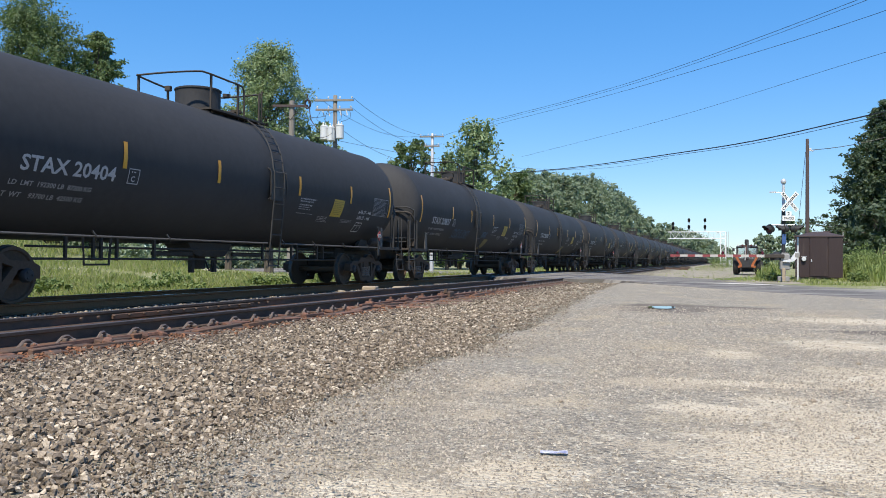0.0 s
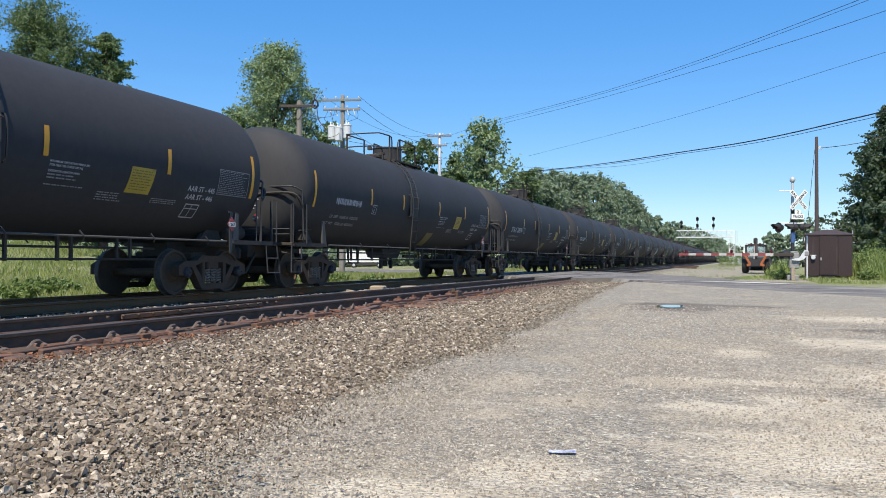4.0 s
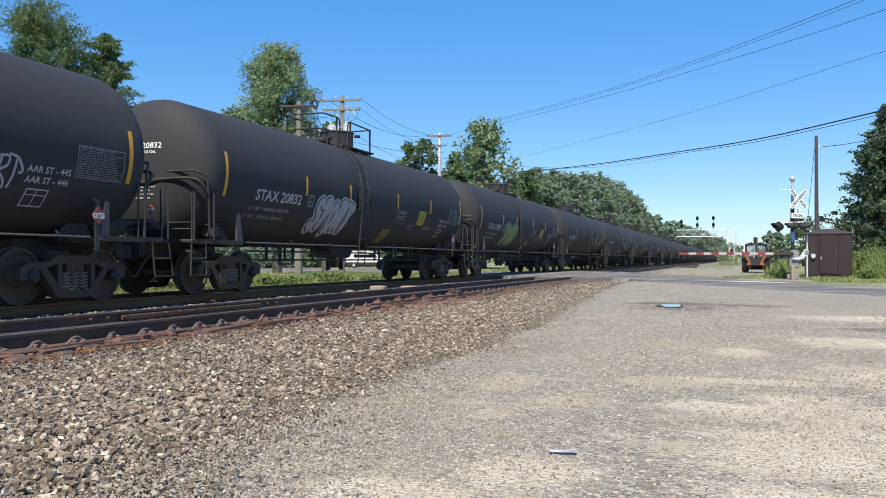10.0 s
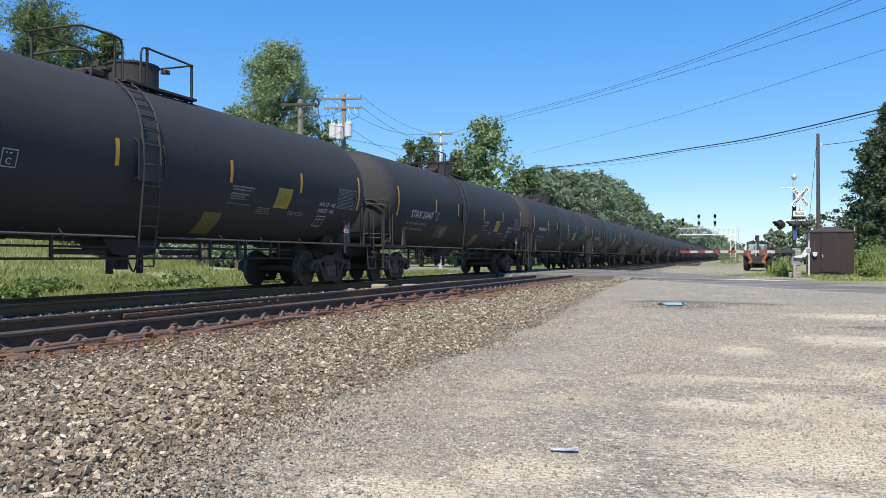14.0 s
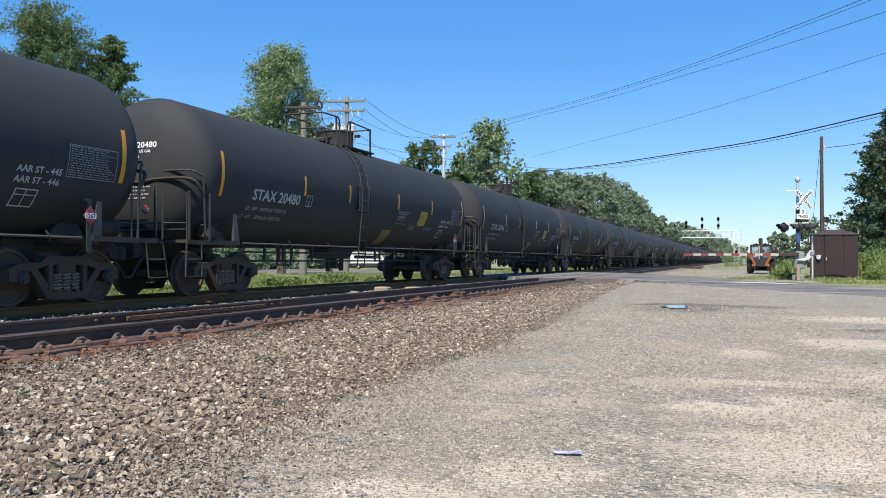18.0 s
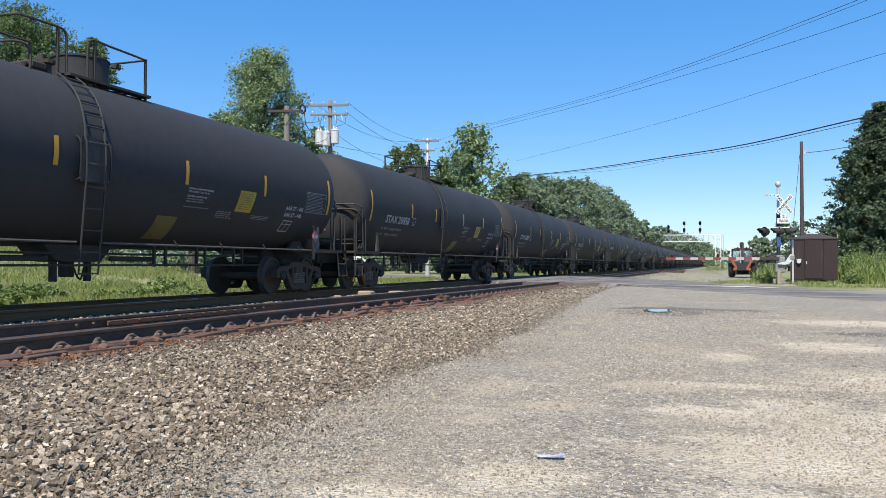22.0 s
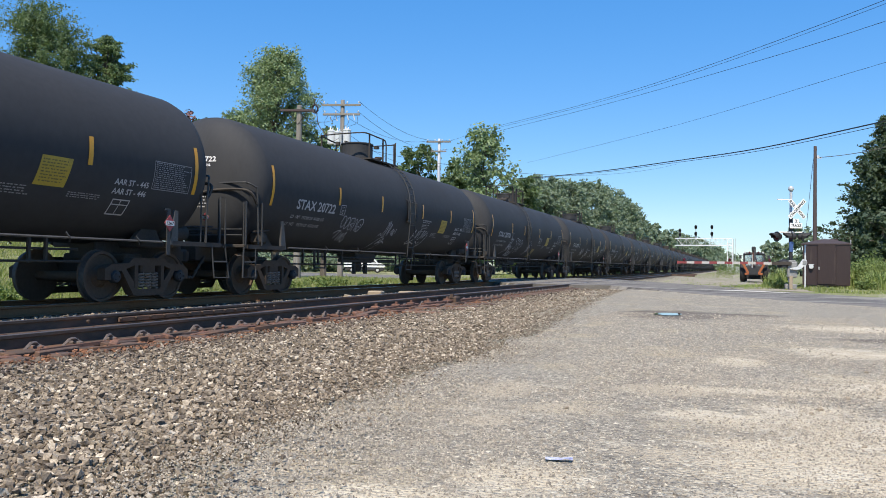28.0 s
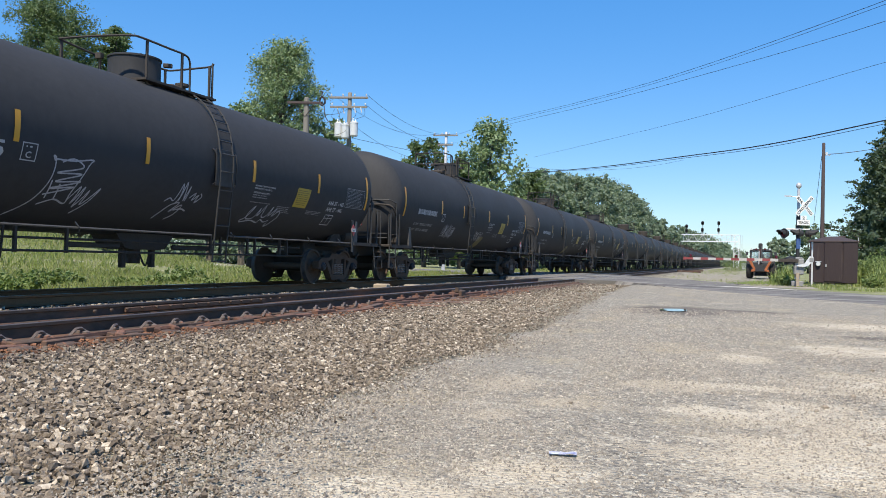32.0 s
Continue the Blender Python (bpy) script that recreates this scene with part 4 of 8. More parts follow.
    for z in rungs:
        part("rung", Shape().tube([(RADIUS - 0.06 + 0.0915 * (z - 0.56), ladder_y, z), (RADIUS - 0.06 + 0.0915 * (z - 0.56), ladder_y + 0.44, z)], 0.014, 5), LADDER, ladder)
    for i in (4, 5, 6, 7, 8, 9):
        part("rung", Shape().tube([a[i], b[i]], 0.014, 5), LADDER, ladder)
    for y in (ladder_y - 0.12, ladder_y + 0.56):
        part("grab_loop", Shape().tube(spline([(RADIUS + 0.0, y, 2.12), (RADIUS + 0.07, y, 2.2), (RADIUS + 0.08, y, 2.72), (RADIUS - 0.02, y, 2.84)], 4), 0.016, 5), SIGNAL_BLACK, ladder, "black grab loop")
    # added black sheet that stands in for the shaded hollow behind the rungs
    part("backing_plate", Shape().box(RADIUS + 0.022, ladder_y + 0.22, 2.48, 0.02, 0.56, 0.76, bevel=0.006), SIGNAL_BLACK, ladder, "black panel standing in for the shade behind the upper rungs")
    # running rails and their brackets
    for side in (-1, 1):
        x = side * (RADIUS - 0.02)
        part("side_rail", Shape().tube([(x, -6.85, 1.10), (x, ladder_y - 0.10, 1.10)], 0.020, 5), PIPE, car, "thin dark running pipe")
        part("side_rail", Shape().tube([(x, ladder_y + 0.52, 1.10), (x, 6.65, 1.10)], 0.020, 5), PIPE, car, "thin dark running pipe")
        for y in (-4.9, -3.0, 1.2, 2.7, 4.4, 6.0):
            part("rail_bracket", Shape().tube([(x - side * 0.02, y - 0.05, 1.19), (x + side * 0.03, y, 1.10), (x - side * 0.02, y + 0.03, 1.03)], 0.016, 4), RAIL_GREY, car)
    # ends
    for end in (-1, 1):
        e = end
        sill = Shape().box(0, e * 7.5, 0.95, 0.62, 2.5, 0.36, bevel=0.02).box(0, e * 7.05, 1.06, 2.7, 0.36, 0.12, bevel=0.02)
        for x in (-1, 1):
            sill.prism([(e * 6.55, 1.12), (e * 7.35, 1.12), (e * 7.05, 1.60)], x * 0.85 - 0.05, x * 0.85 + 0.05)
        stub = part("stub_sill", sill, STEEL, car, "black draft sill and bolster")
        for x in (-1, 1):
            part("bolster_web", Shape().prism([(e * 6.90, 1.06), (e * 7.13, 1.06), (e * 7.12, 1.70), (e * 7.03, 1.72)], x * 1.46 - 0.025, x * 1.46 + 0.025),
                 PIPE, car, "dark triangular bracket plate")
        plat = Shape().box(0, e * 8.28, 1.10, 2.9, 0.62, 0.07, bevel=0.01).box(1.44, e * 7.72, 1.09, 0.10, 1.5, 0.09).box(-1.44, e * 7.72, 1.09, 0.10, 1.5, 0.09)
        part("end_platform", plat, STEEL, car, "black end platform")
        xh = 1.44
        part("end_handrail", Shape().tube(spline([(xh, e * 8.02, 1.12), (xh, e * 8.10, 2.30), (xh - 0.03, e * 8.17, 2.44), (xh - 0.15, e * 8.27, 2.51), (xh - 0.4, e * 8.34, 2.52), (-xh + 0.3, e * 8.36, 2.52),
                                                  (-xh + 0.03, e * 8.17, 2.44), (-xh, e * 8.10, 2.30), (-xh, e * 8.02, 1.12)], 5), 0.021, 6), RAIL_GREY, car, "bent grey handrail across the end")
        part("air_hose", Shape().tube(spline([(xh, e * 8.10, 2.05), (xh - 0.12, e * 8.32, 2.34), (0.55, e * 8.38, 2.36), (0.1, e * 8.42, 2.30), (-0.5, e * 8.40, 2.38), (-xh + 0.1, e * 8.3, 2.34)], 5), 0.034, 6), STEEL, car, "sagging black hose")
        part("hose_bracket", Shape().box(0.1, e * 8.40, 2.44, 0.10, 0.05, 0.30), STEEL, car)
        for x in (-1, 1):
            for y in (7.98, 8.62):
                grab = Shape().tube([(x * 1.46, e * y, 1.05), (x * 1.50, e * y, 1.12), (x * 1.50, e * y, 2.08), (x * 1.44, e * (y - 0.10), 2.09), (x * 1.44, e * (y - 0.10), 1.05)], 0.017, 5)
                part("grab_iron", grab, RAIL_GREY, car, "grey upright grab iron")
            part("corner_post", Shape().box(x * 1.40, e * 8.54, 1.58, 0.03, 0.04, 0.98), RAIL_GREY, car)
            step = Shape().tube([(x * 1.48, e * 8.20, 1.06), (x * 1.52, e * 8.24, 0.42), (x * 1.52, e * 8.74, 0.42), (x * 1.48, e * 8.66, 1.06)], 0.018, 5)
            part("step", step, RAIL_GREY, car, "hanging grey stirrup step")
            part("step_rung", Shape().tube([(x * 1.50, e * 8.22, 0.75), (x * 1.50, e * 8.70, 0.75)], 0.018, 5), RAIL_GREY, car)
        knuckle = Shape().box(0, e * 8.62, 0.86, 0.20, 0.55, 0.20, bevel=0.03).box(0.05, e * 8.90, 0.86, 0.30, 0.20, 0.30, bevel=0.05).box(0, e * 8.42, 0.90, 0.55, 0.10, 0.40, bevel=0.03)
        part("coupler", knuckle, STEEL, car, "cast steel coupler")
        part("brake_hose", Shape().tube(spline([(0.35, e * 8.5, 0.85), (0.38, e * 8.75, 0.62), (0.36, e * 8.92, 0.40), (0.34, e * 9.0, 0.42)], 4), 0.03, 6), STEEL, car)
        for zz in (1.34, 1.47):
            part("end_bar", Shape().tube([(-1.3, e * 8.46, zz), (1.3, e * 8.46, zz)], 0.016, 5), RAIL_GREY, car)
        truck(car, e * 6.79)
    # brake gear on one end
    gear = Shape().lathe([(0.13, 6.15 - 14.3), (0.14, 6.18 - 14.3), (0.14, 6.5 - 14.3), (0.10, 6.56 - 14.3)], 14, (1.05, 0.55, 1.30), "y").box(1.15, -7.6, 1.32, 0.30, 0.22, 0.26, bevel=0.03).tube([(1.2, -7.85, 1.45), (1.35, -7.45, 1.48)], 0.02)
    part("brake_cylinder", gear, STEEL, car, "small black brake gear on the platform")
    part("air_tank", Shape().lathe([(0.05, 7.35), (0.15, 7.40), (0.17, 7.5), (0.17, 8.0), (0.15, 8.1), (0.05, 8.14)], 16, (0.85, 0, 1.32), "y"), STEEL, car, "black air tank", smooth=True)
    # pipes and hangers below
    for x, z in ((0.62, 0.93), (0.72, 0.72)):
        part("brake_rod", Shape().tube([(x, -5.5, z), (x, 5.5, z)], 0.022, 5), STEEL, car)
    for y in (-4.7, -4.05, -3.85, -3.45, -2.4, 1.6, 1.95, 3.0, 3.3, 4.4, 4.75):
        part("hanger", Shape().box(0.68, y, 0.90, 0.05, 0.05, 0.42), STEEL, car)
    part("wide_hanger", Shape().tube([(0.95, -4.6, 1.15), (0.95, -4.55, 0.62), (0.95, -3.95, 0.62), (0.95, -3.9, 1.15)], 0.025, 5), STEEL, car)
    valve = Shape().prism([(-0.85, 1.10), (0.85, 1.10), (0.55, 0.80), (0.36, 0.78), (-0.36, 0.78), (-0.6, 0.82)], -0.32, 0.32)
    valve.lathe([(0.12, 0.50), (0.14, 0.52), (0.14, 0.80)], 14, (0, 0, 0))
    for y in (-0.42, 0.42):
        valve.box(0.1, y, 0.62, 0.10, 0.10, 0.40)
    out = part("outlet_valve", valve, STEEL, car, "black bottom outlet saddle")
    part("chain", Shape().tube(spline([(0.2, -0.05, 0.70), (0.22, 0.05, 0.50), (0.2, 0.16, 0.48), (0.2, 0.24, 0.70)], 4), 0.02, 5), STEEL, out)
    for y in (-1.6, 1.2):
        part("brake_lever", Shape().box(0.5, y, 0.84, 0.08, 1.3, 0.10, bevel=0.02), STEEL, car)
    # print on the side
    part("yellow_panel", patch(Shape(), 3.36 + slide, 3.98 + slide, 1.90, 2.36, 0.006, 0.06), YELLOW, car, "square yellow emergency sticker")
    part("panel_print", bars(3.44 + slide, 3.98 + slide, 1.94, 2.32, 8, 3, 0.009), OLIVE, car)["kind"] = "stuff"
    if not second:
        part("yellow_panel", patch(Shape(), 1.10, 1.72, 1.24, 1.68, 0.006, -0.12), OLIVE, car, "dirty low yellow sticker")
    for text, z in (("AAR ST - 445", 2.06), ("AAR ST - 446", 1.90)):
        part("stencil", tank_text(text, 5.45, 6.30, z, z + 0.105), WHITE_INK, car, "white stencilled letters")
    part("frame_mark", patch(patch(box_mark(5.55, 5.98, 1.55, 1.82), 5.75, 5.765, 1.57, 1.80, 0.007), 5.57, 5.96, 1.72, 1.735, 0.007, 0, 1), WHITE_INK, car)
    part("data_panel", bars(6.42, 7.40, 2.08, 2.56, 13, 5), GREY_INK, car, "dense grey table of fine print")["kind"] = "stuff"
    part("data_frame", box_mark(6.38, 7.44, 2.06, 2.58, 0.014), GREY_INK, car)
    for words, y1, z in (("MAXIMUM OPERATING PRESSURE", 2.44, 2.235), ("FOR HEATER COILS 100 PSI", 2.30, 2.175), ("EXTERIOR HEATER PIPES", 2.26, 2.085)):
        part("fine_print", tank_text(words, 1.62 + slide, y1 + slide, z, z + 0.036), WHITE_INK, car, "small white heater notice")["kind"] = "stuff"
    part("fine_print", bars(1.62 + slide, 2.20 + slide, 1.97, 2.07, 2, 11), GREY_INK, car)["kind"] = "stuff"
    part("fine_print", bars(1.60 + slide, 2.42 + slide, 1.87, 1.91, 1, 14), GREY_INK, car)["kind"] = "stuff"
    part("fine_print", bars(2.75 + slide, 3.35 + slide, 1.72, 1.88, 4, 12), GREY_INK, car)["kind"] = "stuff"
    part("fine_print", bars(4.10 + slide, 4.85 + slide, 1.76, 1.86, 3, 13), GREY_INK, car)["kind"] = "stuff"
    part("class_box", box_mark(-4.10, -3.82, 2.06, 2.33, 0.016), WHITE_INK, car)
    part("class_letter", tank_text("C", -4.02, -3.92, 2.10, 2.20), WHITE_INK, car)
    part("class_print", bars(-4.03, -3.88, 2.24, 2.29, 1, 2), WHITE_INK, car)["kind"] = "stuff"
    part("load_limit", tank_text("LD  LMT  192300 LB  87200 KG", -6.52, -4.85, 1.84, 1.92), GREY_INK, car)["kind"] = "stuff"
    part("light_weight", tank_text("LT  WT    93700 LB  42500 KG", -6.62, -4.95, 1.66, 1.74), GREY_INK, car)["kind"] = "stuff"
    # print on the end, and placards
    for text, x0, x1, z0, z1 in (("CAPY  28440  US GAL", -0.42, 0.40, 2.90, 2.96), ("CAPY  107 654 L", -0.42, 0.12, 2.79, 2.85)):
        part("end_stencil", text_on(Shape(), text, lambda u, v: on_head(x0 + (x1 - x0) * u, z0 + (z1 - z0) * v)), HEAD_INK, car)["kind"] = "stuff"
    s = Shape()
    rnd = random.Random(8)
    for r in range(4):
        z = 2.20 - r * 0.075
        x = -0.25
        while x < 0.36 - 0.1 * (r % 2):
            w = rnd.uniform(0.03, 0.10)
            s.add([on_head(x, z), on_head(x + w, z), on_head(x + w, z + 0.028), on_head(x, z + 0.028)], [(0, 1, 2, 3)])
            x += w + 0.03
    part("end_print", s, WHITE_INK, car)["kind"] = "stuff"
    def placard(at):
        d = Shape().prism([(0, -0.155), (0.155, 0), (0, 0.155), (-0.155, 0)], -0.006, 0.006, "x")
        p = part("placard", d, RED, car, "red and white hazard placard reading 1267", at=at)
        part("placard_bar", Shape().prism([(-0.12, -0.045), (0.12, -0.045), (0.12, 0.045), (-0.12, 0.045)], 0.006, 0.010, "x"), SIGN_WHITE, p)
        part("placard_number", text_on(Shape(), "1267", lambda u, v: (0.014, -0.10 + 0.20 * u, -0.033 + 0.066 * v)), DARK_INK, p)
        return p
    placard(pose(1.50, 6.86, 1.46))
    placard(pose(0.36, -8.50, 1.74, 0, 0, -90) @ Matrix.Scale(0.68, 4))
    part("placard_holder", Shape().box(1.47, 6.86, 1.30, 0.02, 0.10, 0.86).box(1.47, 6.80, 1.72, 0.03, 0.12, 0.04), RAIL_GREY, car)
    return car


def box_mark(y0, y1, z0, z1, w=0.02):
    s = Shape()
    patch(s, y0, y1, z0, z0 + w, 0.007, 0, 1), patch(s, y0, y1, z1 - w, z1, 0.007, 0, 1)
    patch(s, y0, y0 + w, z0, z1, 0.007, 0, 4), patch(s, y1 - w, y1, z0, z1, 0.007, 0, 4)
    return s


def scrawl(seed, y0, y1, z0, z1, strokes, width=0.016):
    """A hasty tag: looping and slashing strokes of a spray can on the tank's side."""
    rnd, s = random.Random(seed), Shape()
    mid, amp = (z0 + z1) / 2, (z1 - z0) / 2
    for i in range(strokes):
        cy, w = y0 + (y1 - y0) * (i + 0.5) / strokes, (y1 - y0) / strokes
        kind, pts = rnd.choice("llzzc"), []
        if kind == "l":
            loops, ph = rnd.uniform(1.2, 2.4), rnd.uniform(0, 6)
            for j in range(26):
                u = j / 25
                t = ph + math.tau * loops * u
                pts.append((cy + w * (u - 0.5) * 1.2 + 0.45 * w * math.cos(t), mid + amp * (0.9 - 0.3 * u) * math.sin(t) + 0.15 * amp * math.sin(2 * t)))
        elif kind == "c":
            ph = rnd.uniform(0, 6)
            pts = [(cy + 0.6 * w * math.cos(ph + 0.22 * j), mid + amp * 0.8 * math.sin(ph + 0.22 * j)) for j in range(22)]
        else:
            n = rnd.randint(3, 6)
            pts = [(cy + w * (j / n - 0.5) * 1.3 + rnd.uniform(-0.2, 0.2) * w, mid + amp * rnd.uniform(0.4, 1.05) * (1 if j % 2 else -1)) for j in range(n + 1)]
            pts = [(q.x, q.y) for q in spline([(a, b, 0) for a, b in pts], 4)]
        for (a0, b0), (a1, b1) in zip(pts, pts[1:]):
            d = Vector((a1 - a0, b1 - b0))
            if d.length < 1e-5:
                continue
            nx, nz = -d.y / d.length * width / 2, d.x / d.length * width / 2
            s.add([on_tank(q, max(1.2, min(3.3, r)), 0.008 + i * 0.0004) for q, r in ((a0 - nx, b0 - nz), (a1 - nx, b1 - nz), (a1 + nx, b1 + nz), (a0 + nx, b0 + nz))], [(0, 1, 2, 3)])
    return s


def sprayed(strokes, y0, y1, z0, z1, width=0.024):
    """A tag drawn in a few smooth strokes, given within a box of one by one."""
    s = Shape()
    for i, line in enumerate(strokes):
        pts = [(y0 + (y1 - y0) * q.x, z0 + (z1 - z0) * q.y) for q in spline([(a, b, 0) for a, b in line], 5)]
        for (a0, b0), (a1, b1) in zip(pts, pts[1:]):
            d = Vector((a1 - a0, b1 - b0))
            if d.length > 1e-5:
                nx, nz = -d.y / d.length * width / 2, d.x / d.length * width / 2
                s.add([on_tank(q, max(1.2, r), 0.008 + i * 0.0006) for q, r in ((a0 - nx, b0 - nz), (a1 - nx, b1 - nz), (a1 + nx, b1 + nz), (a0 + nx, b0 + nz))], [(0, 1, 2, 3)])
    return s


def bubble_letters(seed, y0, y1, z0, z1, count, off=0.008, fat=0.0):
    """A row of fat rounded shapes, as a spray-can throw-up."""
    rnd, s = random.Random(seed), Shape()
    for i in range(count):
        cy, w = y0 + (y1 - y0) * (i + 0.5) / count, (y1 - y0) / count * 0.62
        lift = rnd.uniform(-0.06, 0.06)
        ring = []
        for k in range(22):
            t = math.tau * k / 22
            r = 1 + 0.10 * math.sin(3 * t + rnd.uniform(0, 0.5) + i) + 0.06 * math.sin(5 * t + i * 2)
            ring.append((cy + (w * r + fat) * math.cos(t) - 0.10 * math.sin(t) + 0.0, (z0 + z1) / 2 + lift + ((z1 - z0) / 2 * r + fat) * math.sin(t)))
        c = len(s.v)
        pts = [on_tank(cy, (z0 + z1) / 2 + lift, off + i * 0.0006)] + [on_tank(a, max(1.25, b), off + i * 0.0006) for a, b in ring]
        s.add(pts, [(0, 1 + k, 1 + (k + 1) % 22) for k in range(22)])
    return s


BOWL = [(0.10, 0.92), (0.55, 0.98), (0.88, 0.82), (0.80, 0.58), (0.22, 0.46)]
SKELETON = {"S": [[(0.92, 0.82), (0.60, 1.0), (0.18, 0.86), (0.22, 0.62), (0.70, 0.44), (0.80, 0.18), (0.40, 0.0), (0.0, 0.10)]], "P": [[(0.15, 0.0), (0.18, 0.50), (0.20, 0.95)], BOWL],
            "O": [[(0.45, 1.0), (0.08, 0.72), (0.10, 0.25), (0.45, 0.0), (0.82, 0.25), (0.85, 0.72), (0.45, 1.0)]], "R": [[(0.15, 0.0), (0.18, 0.50), (0.20, 0.95)], BOWL, [(0.35, 0.46), (0.65, 0.22), (0.90, 0.0)]],
            "T": [[(0.0, 0.98), (0.5, 0.94), (1.0, 0.86)], [(0.50, 0.92), (0.46, 0.5), (0.40, 0.0)]]}


def balloon_letters(text, y0, y1, z0, z1, width, off):
    """Fat round-ended sprayed letters side by side, each jumping and leaning a little."""
    s, w = Shape(), (y1 - y0) / len(text)
    for i, letter in enumerate(text):
        lift = 0.05 * math.sin(i * 2.3)
        for j, stroke in enumerate(SKELETON[letter]):
            pts = [(y0 + w * (i + 0.14 + 0.72 * q.x) - 0.10 * (0.5 - q.y), z0 + lift + 0.09 + (z1 - z0 - 0.18) * q.y) for q in spline([(a, b, 0) for a, b in stroke], 5)]
            up = off + 0.0008 * i
            for (a0, b0), (a1, b1) in zip(pts, pts[1:]):
                d = Vector((a1 - a0, b1 - b0))
                if d.length > 1e-5:
                    nx, nz = -d.y / d.length * width / 2, d.x / d.length * width / 2
                    s.add([on_tank(q, max(1.15, r), up) for q, r in ((a0 - nx, b0 - nz), (a1 - nx, b1 - nz), (a1 + nx, b1 + nz), (a0 + nx, b0 + nz))], [(0, 1, 2, 3)])
            for k, (a, b) in enumerate(pts):
                s.add([on_tank(a + width / 2 * math.cos(t), max(1.15, b + width / 2 * math.sin(t)), up + 0.0001 + 0.00012 * (k % 8)) for t in (math.tau * m / 14 for m in range(14))], [tuple(range(14))])
    return s

# ---- the train ----
def far_car():
    """A car that stays far off: the same shape with its small gear joined."""
    car = thing("tank_car", "distant matte black railway tank car of the train", "tank car", group="cars of the train")
    part("tank", [c for c in first.children if c.name.startswith("tank")][0].data, None, car, "long matte black cylinder with domed ends")
    part("manway_housing", Shape().lathe([(0.56, 4.08), (0.60, 4.66), (0.5, 4.74)], 12, (0, 0.15, 0)), STEEL, car)
    part("top_deck", Shape().box(0, 0.15, 4.14, 2.0, 3.3, 0.05), STEEL, car)
    part("handrail", Shape().tube([(1, -1.5, 4.2), (1, -1.5, 4.9), (1, -0.6, 4.9), (1, -0.6, 4.2)], 0.03), STEEL, car)
    part("handrail", Shape().tube([(1, 0.4, 4.2), (1, 0.4, 4.9), (1, 1.7, 4.9), (1, 1.7, 4.2)], 0.03), STEEL, car)
    part("ladder", Shape().tube([(1.64, -1.26, 0.56), (1.64, -1.26, 2.8), (1.2, -1.1, 3.7)], 0.03).tube([(1.64, -0.82, 0.56), (1.64, -0.82, 2.8), (1.2, -0.7, 3.7)], 0.03), RAIL_GREY, car)
    for i, y in enumerate(STRIPE_Y):
        lo, hi = (2.06, 2.98) if i in (0, 5) else (2.31, 2.78)
        part("reflective_stripe", patch(Shape(), y - 0.05, y + 0.05, lo, hi, 0.006, 0, 4), AMBER, car, "amber reflective tape stripe")
    part("side_rail", Shape().tube([(1.51, -6.85, 1.10), (1.51, 6.65, 1.10)], 0.03, 5), RAIL_GREY, car)
    for e in (-1, 1):
        s = Shape().box(0, e * 8.0, 1.05, 2.9, 1.2, 0.14).box(0, e * 8.7, 0.86, 0.3, 0.5, 0.3)
        s.tube([(1.44, e * 8.0, 1.1), (1.44, e * 8.1, 2.4), (0, e * 8.3, 2.5)], 0.03).box(1.46, e * 7.05, 1.4, 0.05, 0.3, 0.7).tube([(1.5, e * 8.2, 1.06), (1.5, e * 8.2, 0.42), (1.5, e * 8.7, 0.42), (1.5, e * 8.7, 2.0)], 0.03)
        part("end_platform", s, RAIL_GREY, car)
        w = Shape().box(1.02, e * 6.79, 0.5, 0.2, 2.1, 0.36).box(0, e * 6.79, 0.7, 2.0, 0.5, 0.3)
        for yy in (-0.889, 0.889):
            w.lathe([(0.46, -0.80), (0.46, -0.68)], 16, (0, e * 6.79 + yy, 0.457), "x").lathe([(0.46, 0.68), (0.46, 0.80)], 16, (0, e * 6.79 + yy, 0.457), "x")
        part("truck", w, STEEL, car)
    part("underframe_pipes", Shape().tube([(0.65, -5.5, 0.85), (0.65, 5.5, 0.85)], 0.03).box(0, 0, 0.9, 0.6, 1.4, 0.35), STEEL, car)
    return car


# strokes of three tags that come back on several cars
LEGS = [[(0.0, 0.45), (0.12, 0.55), (0.25, 0.5), (0.35, 0.95), (0.38, 0.6), (0.30, 0.4)], [(0.38, 0.5), (0.45, 1.0), (0.5, 0.55)], [(0.5, 0.5), (0.58, 0.9), (0.55, 0.5)],
        [(0.0, 0.0), (0.2, 0.35), (0.45, 0.45), (0.3, 0.2), (0.55, 0.4), (0.5, 0.15), (0.35, 0.0)], [(0.4, 0.25), (0.6, 0.3), (0.75, 0.25)],
        [(0.65, 0.6), (0.8, 0.75), (0.75, 0.55), (0.9, 0.7), (0.85, 0.5), (1.0, 0.65), (0.95, 0.75)]]
WAVES = [[(0.05, 0.1), (0.0, 0.2), (0.1, 0.35), (0.2, 0.9), (0.1, 0.6), (0.12, 0.3), (0.3, 0.35), (0.38, 0.85), (0.38, 0.45), (0.5, 1.0), (0.5, 0.5), (0.62, 0.45), (0.72, 0.95), (0.70, 0.5),
          (0.85, 0.9), (0.8, 0.5), (0.95, 0.8), (1.0, 0.55), (0.9, 0.15), (0.82, 0.0), (0.8, 0.2)], [(0.05, 0.12), (0.3, 0.22), (0.5, 0.15), (0.55, 0.3), (0.7, 0.2), (0.8, 0.3)]]
